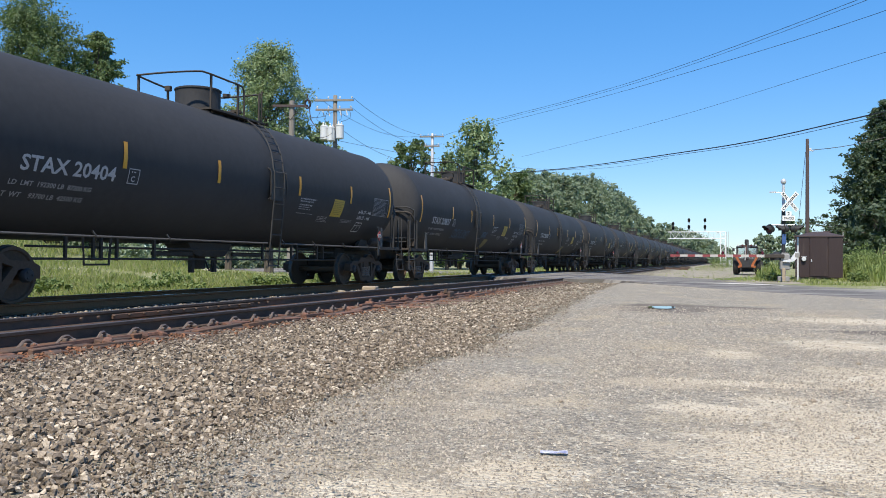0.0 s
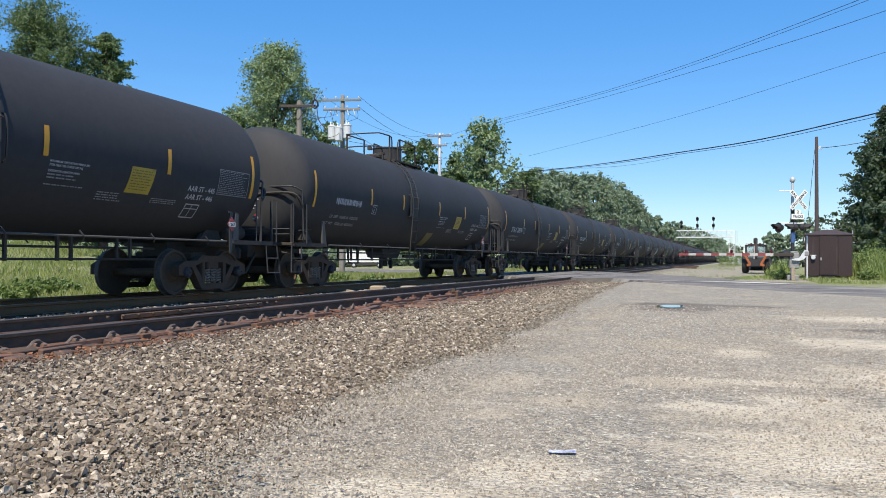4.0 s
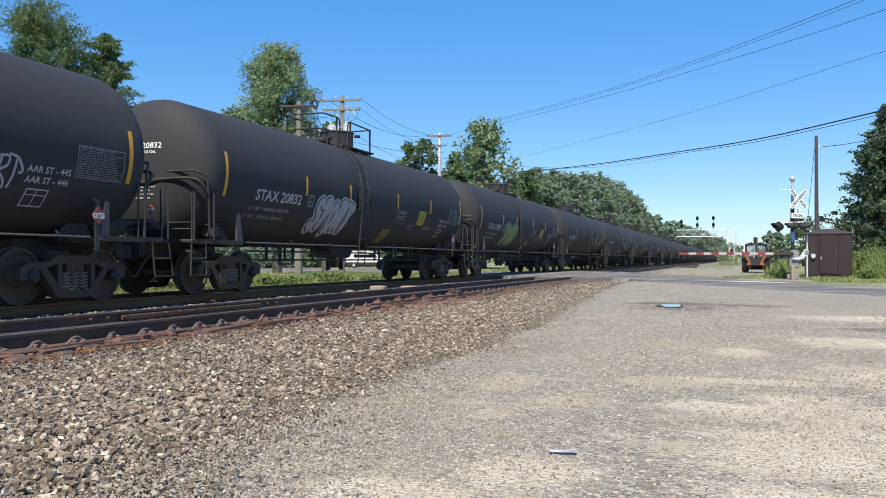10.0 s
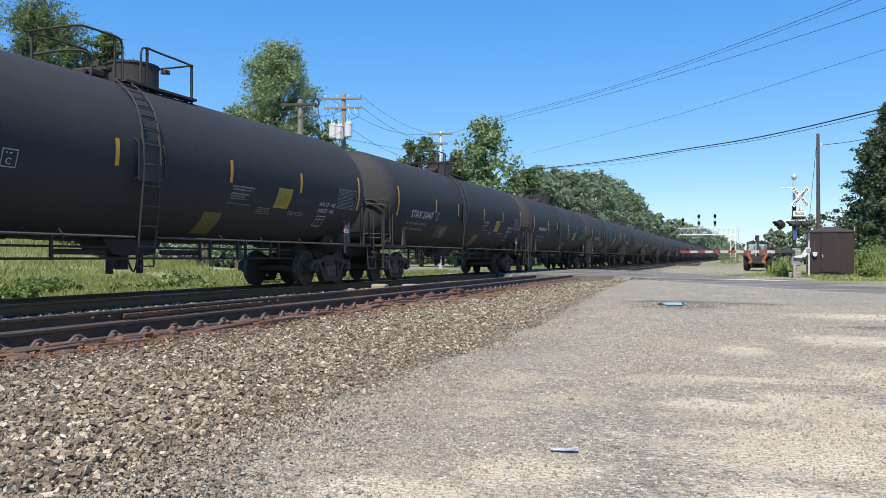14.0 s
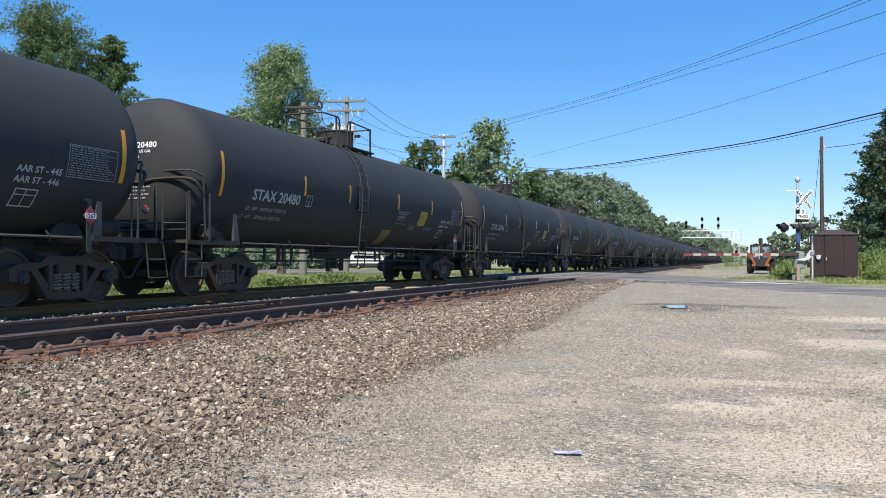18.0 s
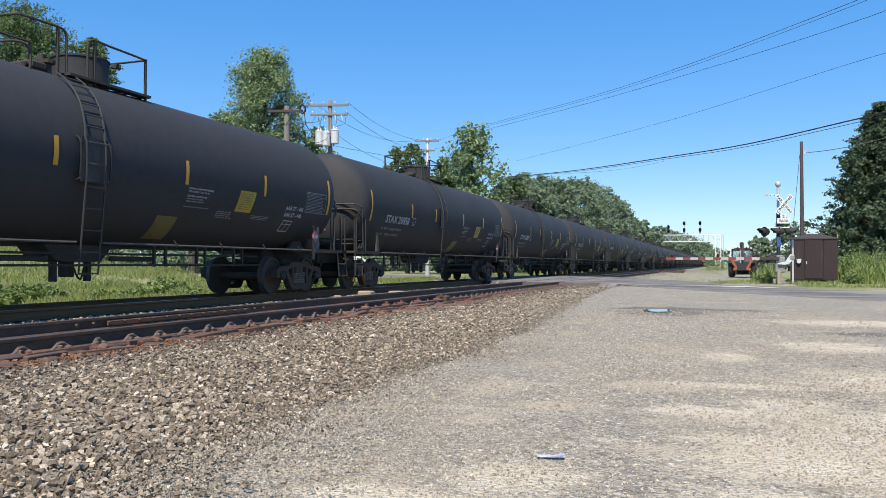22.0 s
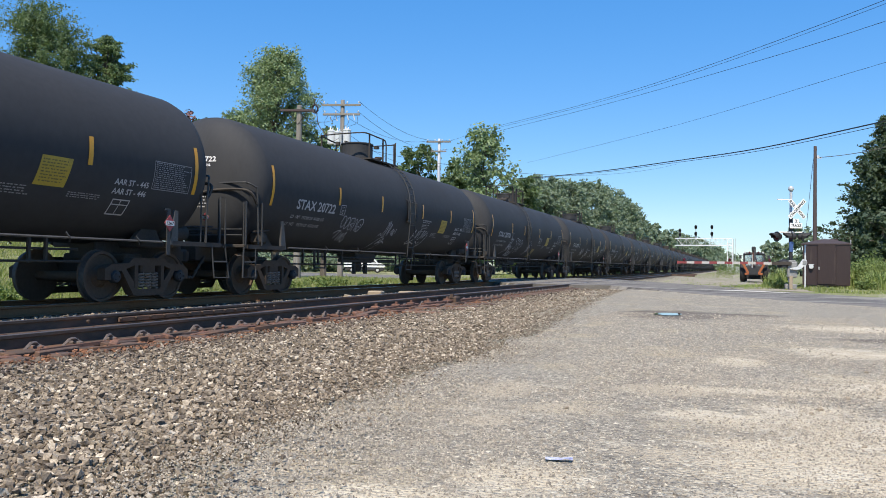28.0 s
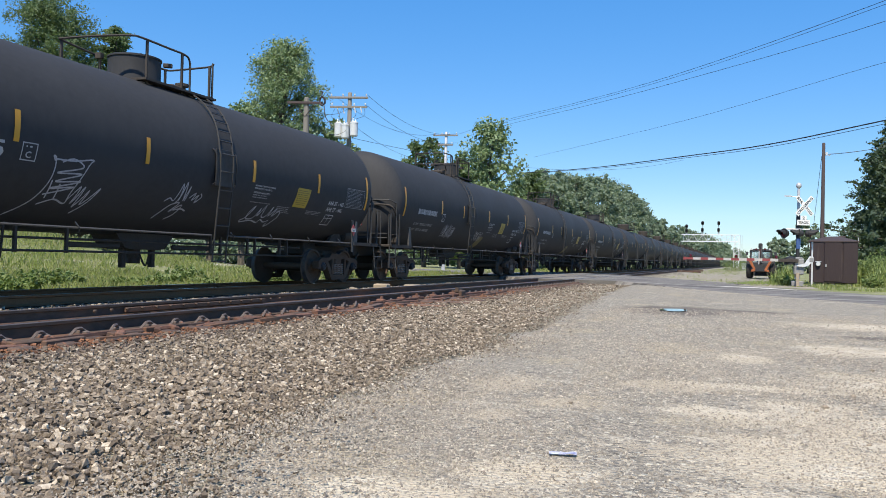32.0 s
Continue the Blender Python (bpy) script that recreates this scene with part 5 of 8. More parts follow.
KITE = [[(0.0, 0.0), (0.18, 0.25), (0.27, 0.6), (0.26, 0.92), (0.22, 0.98), (0.25, 0.9)], [(0.25, 0.93), (0.5, 0.94), (0.76, 1.0), (0.72, 0.9), (0.62, 0.45), (0.62, 0.25), (0.45, 0.3), (0.28, 0.2)],
        [(0.35, 0.9), (0.5, 0.97), (0.65, 0.85), (0.32, 0.72), (0.66, 0.74), (0.34, 0.58), (0.68, 0.62), (0.3, 0.46), (0.62, 0.52), (0.27, 0.36)], [(0.3, 0.6), (0.32, 0.3)], [(0.42, 0.55), (0.44, 0.3)],
        [(0.62, 0.3), (0.72, 0.55), (0.70, 0.25), (0.78, 0.55), (0.76, 0.2), (0.86, 0.5), (0.84, 0.25), (1.0, 0.55), (0.92, 0.3), (0.8, 0.1)]]
# graffiti by car: what was sprayed where along its side
SKY_TAG = [[(0.13, 1.0), (0.04, 0.88), (0.06, 0.61), (0.09, 0.41), (0.0, 0.36), (0.02, 0.46), (0.06, 0.52)], [(0.2, 0.77), (0.17, 0.55), (0.26, 0.43), (0.29, 0.59), (0.24, 0.75), (0.18, 0.68)], [(0.2, 0.77), (0.26, 0.89), (0.31, 0.73)],
           [(0.3, 0.68), (0.4, 0.75)], [(0.38, 0.73), (0.41, 0.34)], [(0.46, 0.73), (0.49, 0.36)], [(0.43, 0.7), (0.56, 0.86), (0.61, 0.73), (0.53, 0.57), (0.47, 0.38)], [(0.62, 0.61), (0.7, 0.71), (0.65, 0.34), (0.63, 0.04)],
           [(0.66, 0.36), (0.77, 0.46)], [(0.83, 0.66), (0.99, 0.11)], [(0.82, 0.36), (1.0, 0.45)], [(0.92, 0.73), (0.92, 0.2), (0.87, 0.0)]]
BRANCH = [[(0.03, 0.71), (0.0, 0.36), (0.19, 0.19)], [(0.03, 0.62), (0.12, 0.74)], [(0.11, 1.0), (0.14, 0.66), (0.22, 0.86), (0.21, 0.55), (0.31, 0.53), (0.27, 0.29), (0.34, 0.53), (0.43, 0.02), (0.44, 0.38), (0.56, 0.0), (0.59, 0.41), (0.59, 0.05), (0.81, 0.22)],
          [(0.3, 0.74), (0.44, 0.72), (0.57, 0.83)], [(0.72, 0.78), (0.73, 0.53), (0.8, 0.79), (0.83, 0.57), (0.87, 0.67), (1.0, 0.74)]]
TALL_TAG = [[(0.22, 0.85), (0.18, 1.0), (0.06, 0.98), (0.0, 0.85), (0.14, 0.72), (0.2, 0.5), (0.14, 0.25), (0.08, 0.4)], [(0.22, 0.15), (0.27, 0.55), (0.28, 0.92)], [(0.24, 0.85), (0.38, 0.97), (0.44, 0.8), (0.36, 0.6), (0.27, 0.55)],
            [(0.48, 0.9), (0.42, 0.6), (0.46, 0.22), (0.54, 0.3), (0.58, 0.65), (0.52, 0.9), (0.48, 0.9)], [(0.58, 0.0), (0.63, 0.5), (0.66, 0.85)], [(0.62, 0.85), (0.76, 0.87), (0.76, 0.65), (0.65, 0.5), (0.75, 0.3), (0.78, 0.1)],
            [(0.76, 0.92), (0.9, 0.85), (1.0, 0.55), (0.94, 0.5)], [(0.88, 0.82), (0.87, 0.4), (0.84, 0.12)]]
RINGS = [[(0.06, 0.75), (0.1, 0.97), (0.2, 0.95), (0.22, 0.7), (0.14, 0.55), (0.07, 0.7)], [(0.25, 0.9), (0.35, 0.95), (0.38, 0.7), (0.28, 0.5), (0.24, 0.7), (0.27, 0.9)], [(0.42, 0.92), (0.55, 0.95), (0.56, 0.75), (0.45, 0.7), (0.55, 0.6), (0.5, 0.48), (0.42, 0.55), (0.42, 0.92)],
         [(0.6, 0.45), (0.62, 0.85), (0.68, 0.88), (0.72, 0.45)], [(0.76, 0.5), (0.75, 0.85), (0.9, 0.95), (0.97, 0.8), (0.9, 0.5), (0.8, 0.45), (0.8, 0.65), (0.9, 0.62), (0.88, 0.75)],
         [(0.0, 0.3), (0.12, 0.42), (0.25, 0.4)], [(0.2, 0.42), (0.13, 0.12)], [(0.3, 0.36), (0.28, 0.05), (0.4, 0.35), (0.38, 0.05), (0.5, 0.38), (0.48, 0.1), (0.58, 0.0), (0.55, 0.2)]]
# graffiti by car: what was sprayed where along its side
TAGS = {
    1: [("tag", 31, -3.7, -1.7, 1.6, 2.0, 7, SPRAY_BLUE), ("tag", 32, 0.3, 1.0, 1.7, 2.0, 6, SPRAY_BLUE)],
    8: [("strokes", TALL_TAG, 2.52, 3.66, 1.62, 2.30, 42, SPRAY), ("strokes", TALL_TAG, 4.19, 5.37, 1.72, 2.33, 42, SPRAY)],
    9: [("piece", 35, -3.62, -1.55, 1.48, 2.32, 5, SPRAY_GREY)],
    10: [("piece", 36, -3.75, -1.55, 1.46, 2.40, 5, SPRAY_GREEN)],
    13: [("tag", 56, -3.6, -2.6, 1.45, 1.95, 6, SPRAY_GREY)],
    15: [("strokes", SKY_TAG, -3.80, -1.62, 1.49, 2.05, 32, SPRAY)],
    24: [("strokes", BRANCH, -1.64, 0.28, 1.40, 1.98, 0, SPRAY)],
    25: [("strokes", RINGS, -3.90, -2.44, 1.36, 2.06, 0, SPRAY), ("strokes", LEGS, -1.07, 0.08, 1.18, 2.10, 0, SPRAY), ("strokes", WAVES, 1.46, 2.87, 1.36, 1.98, 0, SPRAY)],
    26: [("strokes", KITE, -4.4, -3.3, 1.30, 2.05, 0, SPRAY), ("tag", 44, -3.4, -2.55, 1.20, 1.48, 7, SPRAY), ("strokes", TALL_TAG, -3.07, -1.62, 1.40, 2.10, 22, SPRAY), ("strokes", LEGS, -0.34, 0.38, 1.35, 2.05, 0, SPRAY)],
    27: [("tag", 47, -3.1, -2.1, 1.5, 2.05, 8, SPRAY), ("strokes", BRANCH, -1.0, 0.40, 1.62, 2.12, 0, SPRAY), ("strokes", LEGS, -1.13, 0.05, 1.25, 1.85, 0, SPRAY), ("strokes", WAVES, 1.31, 3.15, 1.40, 2.16, 0, SPRAY)],
    28: [("strokes", KITE, -3.82, -2.33, 1.26, 2.22, 0, SPRAY), ("strokes", LEGS, -0.65, 0.34, 1.38, 2.10, 0, SPRAY), ("strokes", WAVES, 2.07, 3.41, 1.40, 1.86, 0, SPRAY)],
    29: [("tag", 54, -3.5, -2.4, 1.5, 2.0, 8, SPRAY), ("tag", 55, 0.3, 1.2, 1.5, 1.9, 6, SPRAY)],
}


def mark_car(car, k):
    """The number and the graffiti that set one car apart."""
    number = CAR_NUMBERS[k] if 0 <= k < len(CAR_NUMBERS) else ""
    if number:
        part("car_number", tank_text("STAX " + number, -6.40, -4.40, 2.06, 2.31), WHITE_INK, car, "white stencilled car number")
        part("end_number", text_on(Shape(), "STAX " + number, lambda u, v: on_head(-0.46 + 0.98 * u, 3.00 + 0.125 * v)), HEAD_INK, car)
    else:
        part("car_number", bars(-6.40, -4.40, 2.06, 2.45, 1, k + 100), WHITE_INK, car)
    for kind, seed, y0, y1, z0, z1, n, mat in TAGS.get(k, ()):
        if kind == "piece":
            green = mat is SPRAY_GREEN
            if green:
                part("graffiti_halo", bubble_letters(seed, y0 - 0.05, y1 + 0.25, z0 + 0.12, z1 - 0.05, n + 1, 0.005, 0.03), SPRAY_RED, car, "reddish sprayed cloud")["kind"] = "stuff"
            part("graffiti_rim", balloon_letters("SPORT", y0, y1, z0, z1, 0.36, 0.010), SPRAY if green else mat, car, "pale sprayed rim round the letters")["kind"] = "stuff"
            part("graffiti_outline", balloon_letters("SPORT", y0, y1, z0, z1, 0.31 if green else 0.24, 0.018), DARK_INK, car, "dark sprayed letter outline")["kind"] = "stuff"
            part("graffiti", balloon_letters("SPORT", y0, y1, z0, z1, 0.22 if green else 0.19, 0.026), mat, car, "fat spray-painted letters")["kind"] = "stuff"
        elif kind == "strokes":
            part("graffiti", sprayed(seed, y0, y1, z0, z1, 0.001 * n or 0.024), mat, car, "scrawled white spray-paint tag")["kind"] = "stuff"
        else:
            part("graffiti", scrawl(seed, y0, y1, z0, z1, n), mat, car, "scrawled spray-paint tag")["kind"] = "stuff"
    if TAGS.get(k):
        car["label"] = "matte black railway tank car with spray-painted graffiti"


SECOND_BUILD = (0, 3, 11, 22, 24, 25, 27, 28, 31)
FIRST_Y = 8.17 + 7.58      # the middle of the first car at the start
first = tank_car()
other = tank_car(True)
plain_far = far_car()
CARS = []
for k in range(-1, 54):
    src = plain_far if k > 31 else other if k in SECOND_BUILD else first
    car = src if k in (-1, 0, 32) else copy_thing(src, Matrix.Identity(4))
    CARS.append((k, car))
for k, car in CARS:
    if 0 <= k <= 31:
        mark_car(car, k)


def run(t):
    """Metres that the train has come by t seconds."""
    return 15.4776 * t + 0.01105 * t * t


def spin_rows(k):
    """Turns of a wheel while its car passes the camera: one row a frame there, still before and after."""
    near = [f / FPS for f in range(0, 32 * FPS + 1) if 2.0 < FIRST_Y + PITCH * k - run(f / FPS) < 30.0]
    if not near:
        return []
    rows = [(t, -(run(t) - run(near[0])) / 0.457) for t in near]
    if near[0] > 0.1:
        rows.insert(0, (0.0, 0.0))
    if near[-1] < 31.9:
        rows.append((32.0, rows[-1][1]))
    return rows


def motions():
    for k, car in CARS:
        rows = spin_rows(k) if k <= 31 else []
        if rows:
            for o in car.children_recursive:
                if o.name.startswith("wheelset"):
                    at = o.location.copy()
                    walk(o, [(t, Matrix.LocRotScale(at, Euler((-a, 0, 0)), None)) for t, a in rows])
    for k, car in CARS:
        walk(car, [(t, pose(TRACK_X, FIRST_Y + PITCH * k - run(t), 0)) for t in range(0, 33, 2)])

# ---- plants ----
def leaf_cloud(centres, radii, per, leaf, seed, flat=1.0, droop=0.0):
    """Leaves as small bent blades of two triangles, gathered round the twig ends of each clump and turned mostly outwards and up."""
    rs = np.random.RandomState(seed)
    c, r = np.asarray(centres, float), np.asarray(radii, float)
    n, twigs = len(c), 7
    k = max(1, per // twigs)
    squash = np.array([1, 1, flat])
    d = rs.normal(size=(n, twigs, 3))
    d /= np.linalg.norm(d, axis=2)[..., None]
    d *= rs.uniform(0.2, 1.0, (n, twigs, 1)) ** 0.5
    tip = c[:, None] + d * r[:, None, None] * squash
    p = tip[:, :, None] + rs.normal(size=(n, twigs, k, 3)) * r[:, None, None, None] * 0.24 * squash
    out = (p - c[:, None, None]) / r[:, None, None, None] * 0.55 + np.array([0, 0, 0.40 - droop]) + rs.normal(size=p.shape) * 0.55
    p, nrm = p.reshape(-1, 3), out.reshape(-1, 3)
    nrm /= np.linalg.norm(nrm, axis=1)[:, None]
    a = np.cross(nrm, rs.normal(size=p.shape))
    a /= np.linalg.norm(a, axis=1)[:, None]
    b = np.cross(nrm, a)
    s = leaf * rs.uniform(0.55, 1.3, len(p))[:, None]
    return np.stack([p - a * s, p - b * s * 0.60 + nrm * s * 0.12, p + a * s, p + b * s * 0.60 + nrm * s * 0.12], 1)


def tree(label, x, y, height, width, low, clumps, per, leaf, mat, seed, shape="round", z0=FIELD_Z, category="tree", lean=0.0):
    """A tapered trunk with limbs that reach into a crown of leaf clumps."""
    rs = np.random.RandomState(seed)
    t = thing("tree", label, category, at=(x, y, z0))
    trunk = Shape()
    top = height * (0.93 if shape in ("pine", "spruce") else 0.72)
    r0 = 0.018 * height + 0.05
    line = [(lean * h + 0.04 * height * noise.noise((seed, h * 3, 1)) * h, 0.04 * height * noise.noise((seed, h * 3, 7)) * h, h * top) for h in np.linspace(0, 1, 8)]
    trunk.tube(line, r0, 8, r0 * 0.18)
    cs, rad = [], []
    for i in range(clumps):
        u = (i + rs.uniform(0, 1)) / clumps
        h = low + (1 - low) * u
        if shape == "pine":
            w = width / 2 * (1.05 - u) ** 0.8 * rs.uniform(0.45, 1.0)
            a = rs.uniform(0, math.tau)
            q = (math.cos(a) * w + lean * height * 0.0, math.sin(a) * w, h * height * 0.97 - 0.03 * w)
            s = width * 0.10 * (1.15 - u * 0.7)
        elif shape == "spruce":
            w = width / 2 * (1.06 - u) ** 0.75 * rs.uniform(0.6, 1.08)
            a = rs.uniform(0, math.tau)
            q = (math.cos(a) * w, math.sin(a) * w, h * height * 0.94 + 0.10 * w)
            s = 0.10
            for k in range(6):
                v = 0.3 + 0.14 * k
                cs.append((q[0] * v, q[1] * v, q[2] - (1 - v) ** 1.3 * 0.45 * w)), rad.append(0.26 + 0.55 * (1 - abs(v - 0.5)) * (1.25 - u))
        elif shape == "tall":
            w = width / 2 * math.sin(math.pi * (0.12 + 0.80 * u)) ** 0.7 * rs.uniform(0.15, 0.95)
            a = rs.uniform(0, math.tau)
            q = (math.cos(a) * w, math.sin(a) * w, h * height * 0.96)
            s = width * rs.uniform(0.08, 0.15)
        else:
            w = width / 2 * (math.sin(math.pi * (0.18 + 0.74 * u)) ** 0.6) * rs.uniform(0.3, 0.92)
            a = rs.uniform(0, math.tau)
            q = (math.cos(a) * w, math.sin(a) * w, h * height * 0.95)
            s = width * rs.uniform(0.06, 0.125)
        cs.append(q), rad.append(s)
        if i % 3 == 0 or shape in ("pine", "spruce"):
            k = min(1.0, max(0.15, (q[2] - 0.12 * height) / top))
            b = Vector(line[min(7, int(k * 7))])
            trunk.tube([b, b.lerp(Vector(q), 0.5) + Vector((0, 0, 0.04 * height)), Vector(q)], r0 * 0.30 * (1.1 - k * 0.6), 5, 0.02)
    part("trunk", trunk, BARK, t, "grey tapering trunk with limbs")
    part("crown", big_mesh("crown", leaf_cloud(cs, rad, per, leaf, seed + 1, 0.45 if shape in ("pine", "spruce") else 0.85, 0.05), [(0, 1, 2), (0, 2, 3)], mat, 3), None, t, "uneven leafy crown")
    return t


tree("tall dark green broadleaf tree behind the railway", -37.9, 36.0, 16.2, 7.6, 0.20, 190, 420, 0.072, LEAF, 2, "tall")
tree("dark green broadleaf tree beside taller trees", -44.0, 35.0, 13.2, 8.0, 0.22, 170, 300, 0.080, LEAF, 3)
tree("dark green broadleaf tree filling the edge of the wood", -38.4, 38.5, 12.2, 7.0, 0.20, 150, 260, 0.080, LEAF, 14)
tree("ragged green pine with layered branches", -36.9, 40.0, 15.8, 10.4, 0.20, 170, 42, 0.080, PINE, 4, "spruce")
tree("tall light green poplar tree", -30.3, 49.5, 16.4, 6.3, 0.20, 340, 175, 0.085, LEAF_LIGHT, 5, "tall")
tree("smaller light green poplar beside the tall one", -32.4, 47.7, 11.6, 4.8, 0.24, 110, 110, 0.11, LEAF_LIGHT, 6, "tall")
tree("light green poplar beside the tall one", -27.6, 51.5, 11.0, 4.0, 0.24, 70, 80, 0.15, LEAF_LIGHT, 13, "tall")
tree("low green tree with pinkish tops", -35.5, 48.4, 11.6, 4.2, 0.24, 60, 70, 0.16, LEAF, 7)
tree("round green tree behind the railway", -34.9, 88.4, 15.6, 7.4, 0.12, 130, 65, 0.22, LEAF, 8)
tree("tall airy green tree with thin top", -26.9, 88.0, 17.2, 8.2, 0.08, 190, 65, 0.20, LEAF_LIGHT, 9, "tall")
tree("green tree in the wood's edge", -31.2, 95.0, 14.4, 8.0, 0.08, 110, 60, 0.24, LEAF, 10)
tree("low green tree in the wood's edge", -29.0, 84.0, 11.5, 6.5, 0.08, 80, 60, 0.24, LEAF, 11)
tree("green tree filling the wood's edge", -23.5, 92.0, 11.5, 6.5, 0.05, 90, 60, 0.24, LEAF, 12)
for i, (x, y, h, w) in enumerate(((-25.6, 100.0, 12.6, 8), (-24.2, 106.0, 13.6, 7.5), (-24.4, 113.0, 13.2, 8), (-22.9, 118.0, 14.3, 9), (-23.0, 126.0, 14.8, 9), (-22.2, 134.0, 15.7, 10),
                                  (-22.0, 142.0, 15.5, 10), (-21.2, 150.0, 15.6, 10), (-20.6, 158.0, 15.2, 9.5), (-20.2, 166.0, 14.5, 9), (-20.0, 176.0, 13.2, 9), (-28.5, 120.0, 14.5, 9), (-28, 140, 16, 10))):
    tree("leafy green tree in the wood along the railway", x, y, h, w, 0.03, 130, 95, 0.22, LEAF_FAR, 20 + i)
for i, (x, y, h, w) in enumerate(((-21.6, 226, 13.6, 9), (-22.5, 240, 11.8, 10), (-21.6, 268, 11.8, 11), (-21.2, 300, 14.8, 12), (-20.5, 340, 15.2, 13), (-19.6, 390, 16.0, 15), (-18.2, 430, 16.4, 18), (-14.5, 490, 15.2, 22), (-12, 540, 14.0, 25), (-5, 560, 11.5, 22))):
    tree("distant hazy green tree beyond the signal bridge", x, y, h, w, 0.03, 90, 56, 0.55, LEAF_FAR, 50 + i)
tree("dark green conifer behind the brown cabin", 10.3, 59.3, 12.4, 12.0, 0.04, 230, 46, 0.10, LEAF_DARK, 60, "spruce")
tree("dark broadleaf tree behind the cabin", 10.5, 56.5, 8.6, 6.4, 0.05, 110, 120, 0.12, LEAF_DARK, 61)
tree("dense dark broadleaf tree beside the conifer", 9.9, 58.0, 9.6, 7.0, 0.03, 150, 150, 0.12, LEAF_DARK, 65)
tree("low green tree behind the weeds", 8.6, 54.0, 4.6, 4.6, 0.05, 70, 70, 0.15, LEAF_DARK, 64)
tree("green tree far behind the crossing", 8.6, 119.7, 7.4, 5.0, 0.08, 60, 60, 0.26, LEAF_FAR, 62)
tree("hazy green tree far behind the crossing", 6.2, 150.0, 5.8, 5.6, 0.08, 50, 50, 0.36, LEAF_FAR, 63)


def shrub_belt(name, spots, per, leaf, mat, seed, label):
    """A belt of undergrowth that nobody could count."""
    rs = np.random.RandomState(seed)
    cs, rad = [], []
    for x, y, w, h, z in spots:
        for _ in range(7):
            cs.append((x + rs.uniform(-w, w) / 2, y + rs.uniform(-w, w) / 2, z + h * rs.uniform(0.15, 0.75)))
            rad.append(h * rs.uniform(0.22, 0.4))
    me = big_mesh(name, leaf_cloud(cs, rad, per, leaf, seed, 0.8), [(0, 1, 2), (0, 2, 3)], mat, 3)
    return tagged(new(name, me), label, "shrubs", kind="stuff")


rs = np.random.RandomState(77)
shrub_belt("undergrowth", [(-52 - rs.uniform(0, 8), 95 + 1.1 * i, 4, rs.uniform(1.0, 2.2), FIELD_Z) for i in range(45)], 60, 0.16, GRASS, 70, "thick light green undergrowth behind the grass")
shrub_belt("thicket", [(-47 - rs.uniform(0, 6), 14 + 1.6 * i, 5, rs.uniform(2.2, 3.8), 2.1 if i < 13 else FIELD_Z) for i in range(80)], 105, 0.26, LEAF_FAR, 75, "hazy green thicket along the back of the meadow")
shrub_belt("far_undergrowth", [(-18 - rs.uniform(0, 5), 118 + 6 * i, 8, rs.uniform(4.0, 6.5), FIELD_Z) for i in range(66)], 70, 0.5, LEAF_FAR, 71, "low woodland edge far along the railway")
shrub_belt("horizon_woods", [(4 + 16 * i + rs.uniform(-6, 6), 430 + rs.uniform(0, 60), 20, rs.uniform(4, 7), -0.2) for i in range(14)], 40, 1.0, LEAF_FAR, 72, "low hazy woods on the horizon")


def weeds(label, x, y, w, h, n, mat, seed, z=LOT_Z, leaf=0.07):
    """A clump of tall weeds: stems with narrow leaves."""
    rs = np.random.RandomState(seed)
    t = thing("weed_clump", label, "weeds", at=(x, y, z), group="weeds by the crossing")
    stems, cs, rad = Shape(), [], []
    for i in range(n):
        a, b = rs.uniform(-w, w) / 2, rs.uniform(-w, w) / 2
        hh = h * rs.uniform(0.55, 1.0) * (1 - 0.4 * (abs(a) + abs(b)) / w)
        tip = (a + rs.uniform(-0.15, 0.15), b + rs.uniform(-0.15, 0.15), hh)
        stems.tube([(a, b, 0), tip], 0.008, 3, 0.003)
        for k in range(5):
            u = 0.25 + 0.18 * k
            cs.append((a + (tip[0] - a) * u, b + (tip[1] - b) * u, hh * u)), rad.append(0.13 * h / 1.2)
    part("stems", stems, WEED, t)
    part("leaves", big_mesh("leaves", leaf_cloud(cs, rad, 11, leaf, seed, 1.0), [(0, 1, 2), (0, 2, 3)], mat, 3), None, t)
    return t


for i, (x, y, w, h, n) in enumerate(((1.95, 40.3, 0.6, 0.5, 14), 
                                     (6.35, 43.0, 1.2, 1.0, 30), (6.6, 45.2, 1.8, 1.75, 50), (7.9, 44.0, 1.8, 1.7, 50), (7.4, 47.2, 2.4, 2.1, 60), (6.1, 46.8, 1.4, 1.6, 40), (5.75, 41.6, 0.8, 0.5, 24),
                                     (-0.6, 118.0, 3.0, 2.0, 40))):
    weeds("tall leafy green weeds", x, y, w, h, n, WEED, 100 + i)


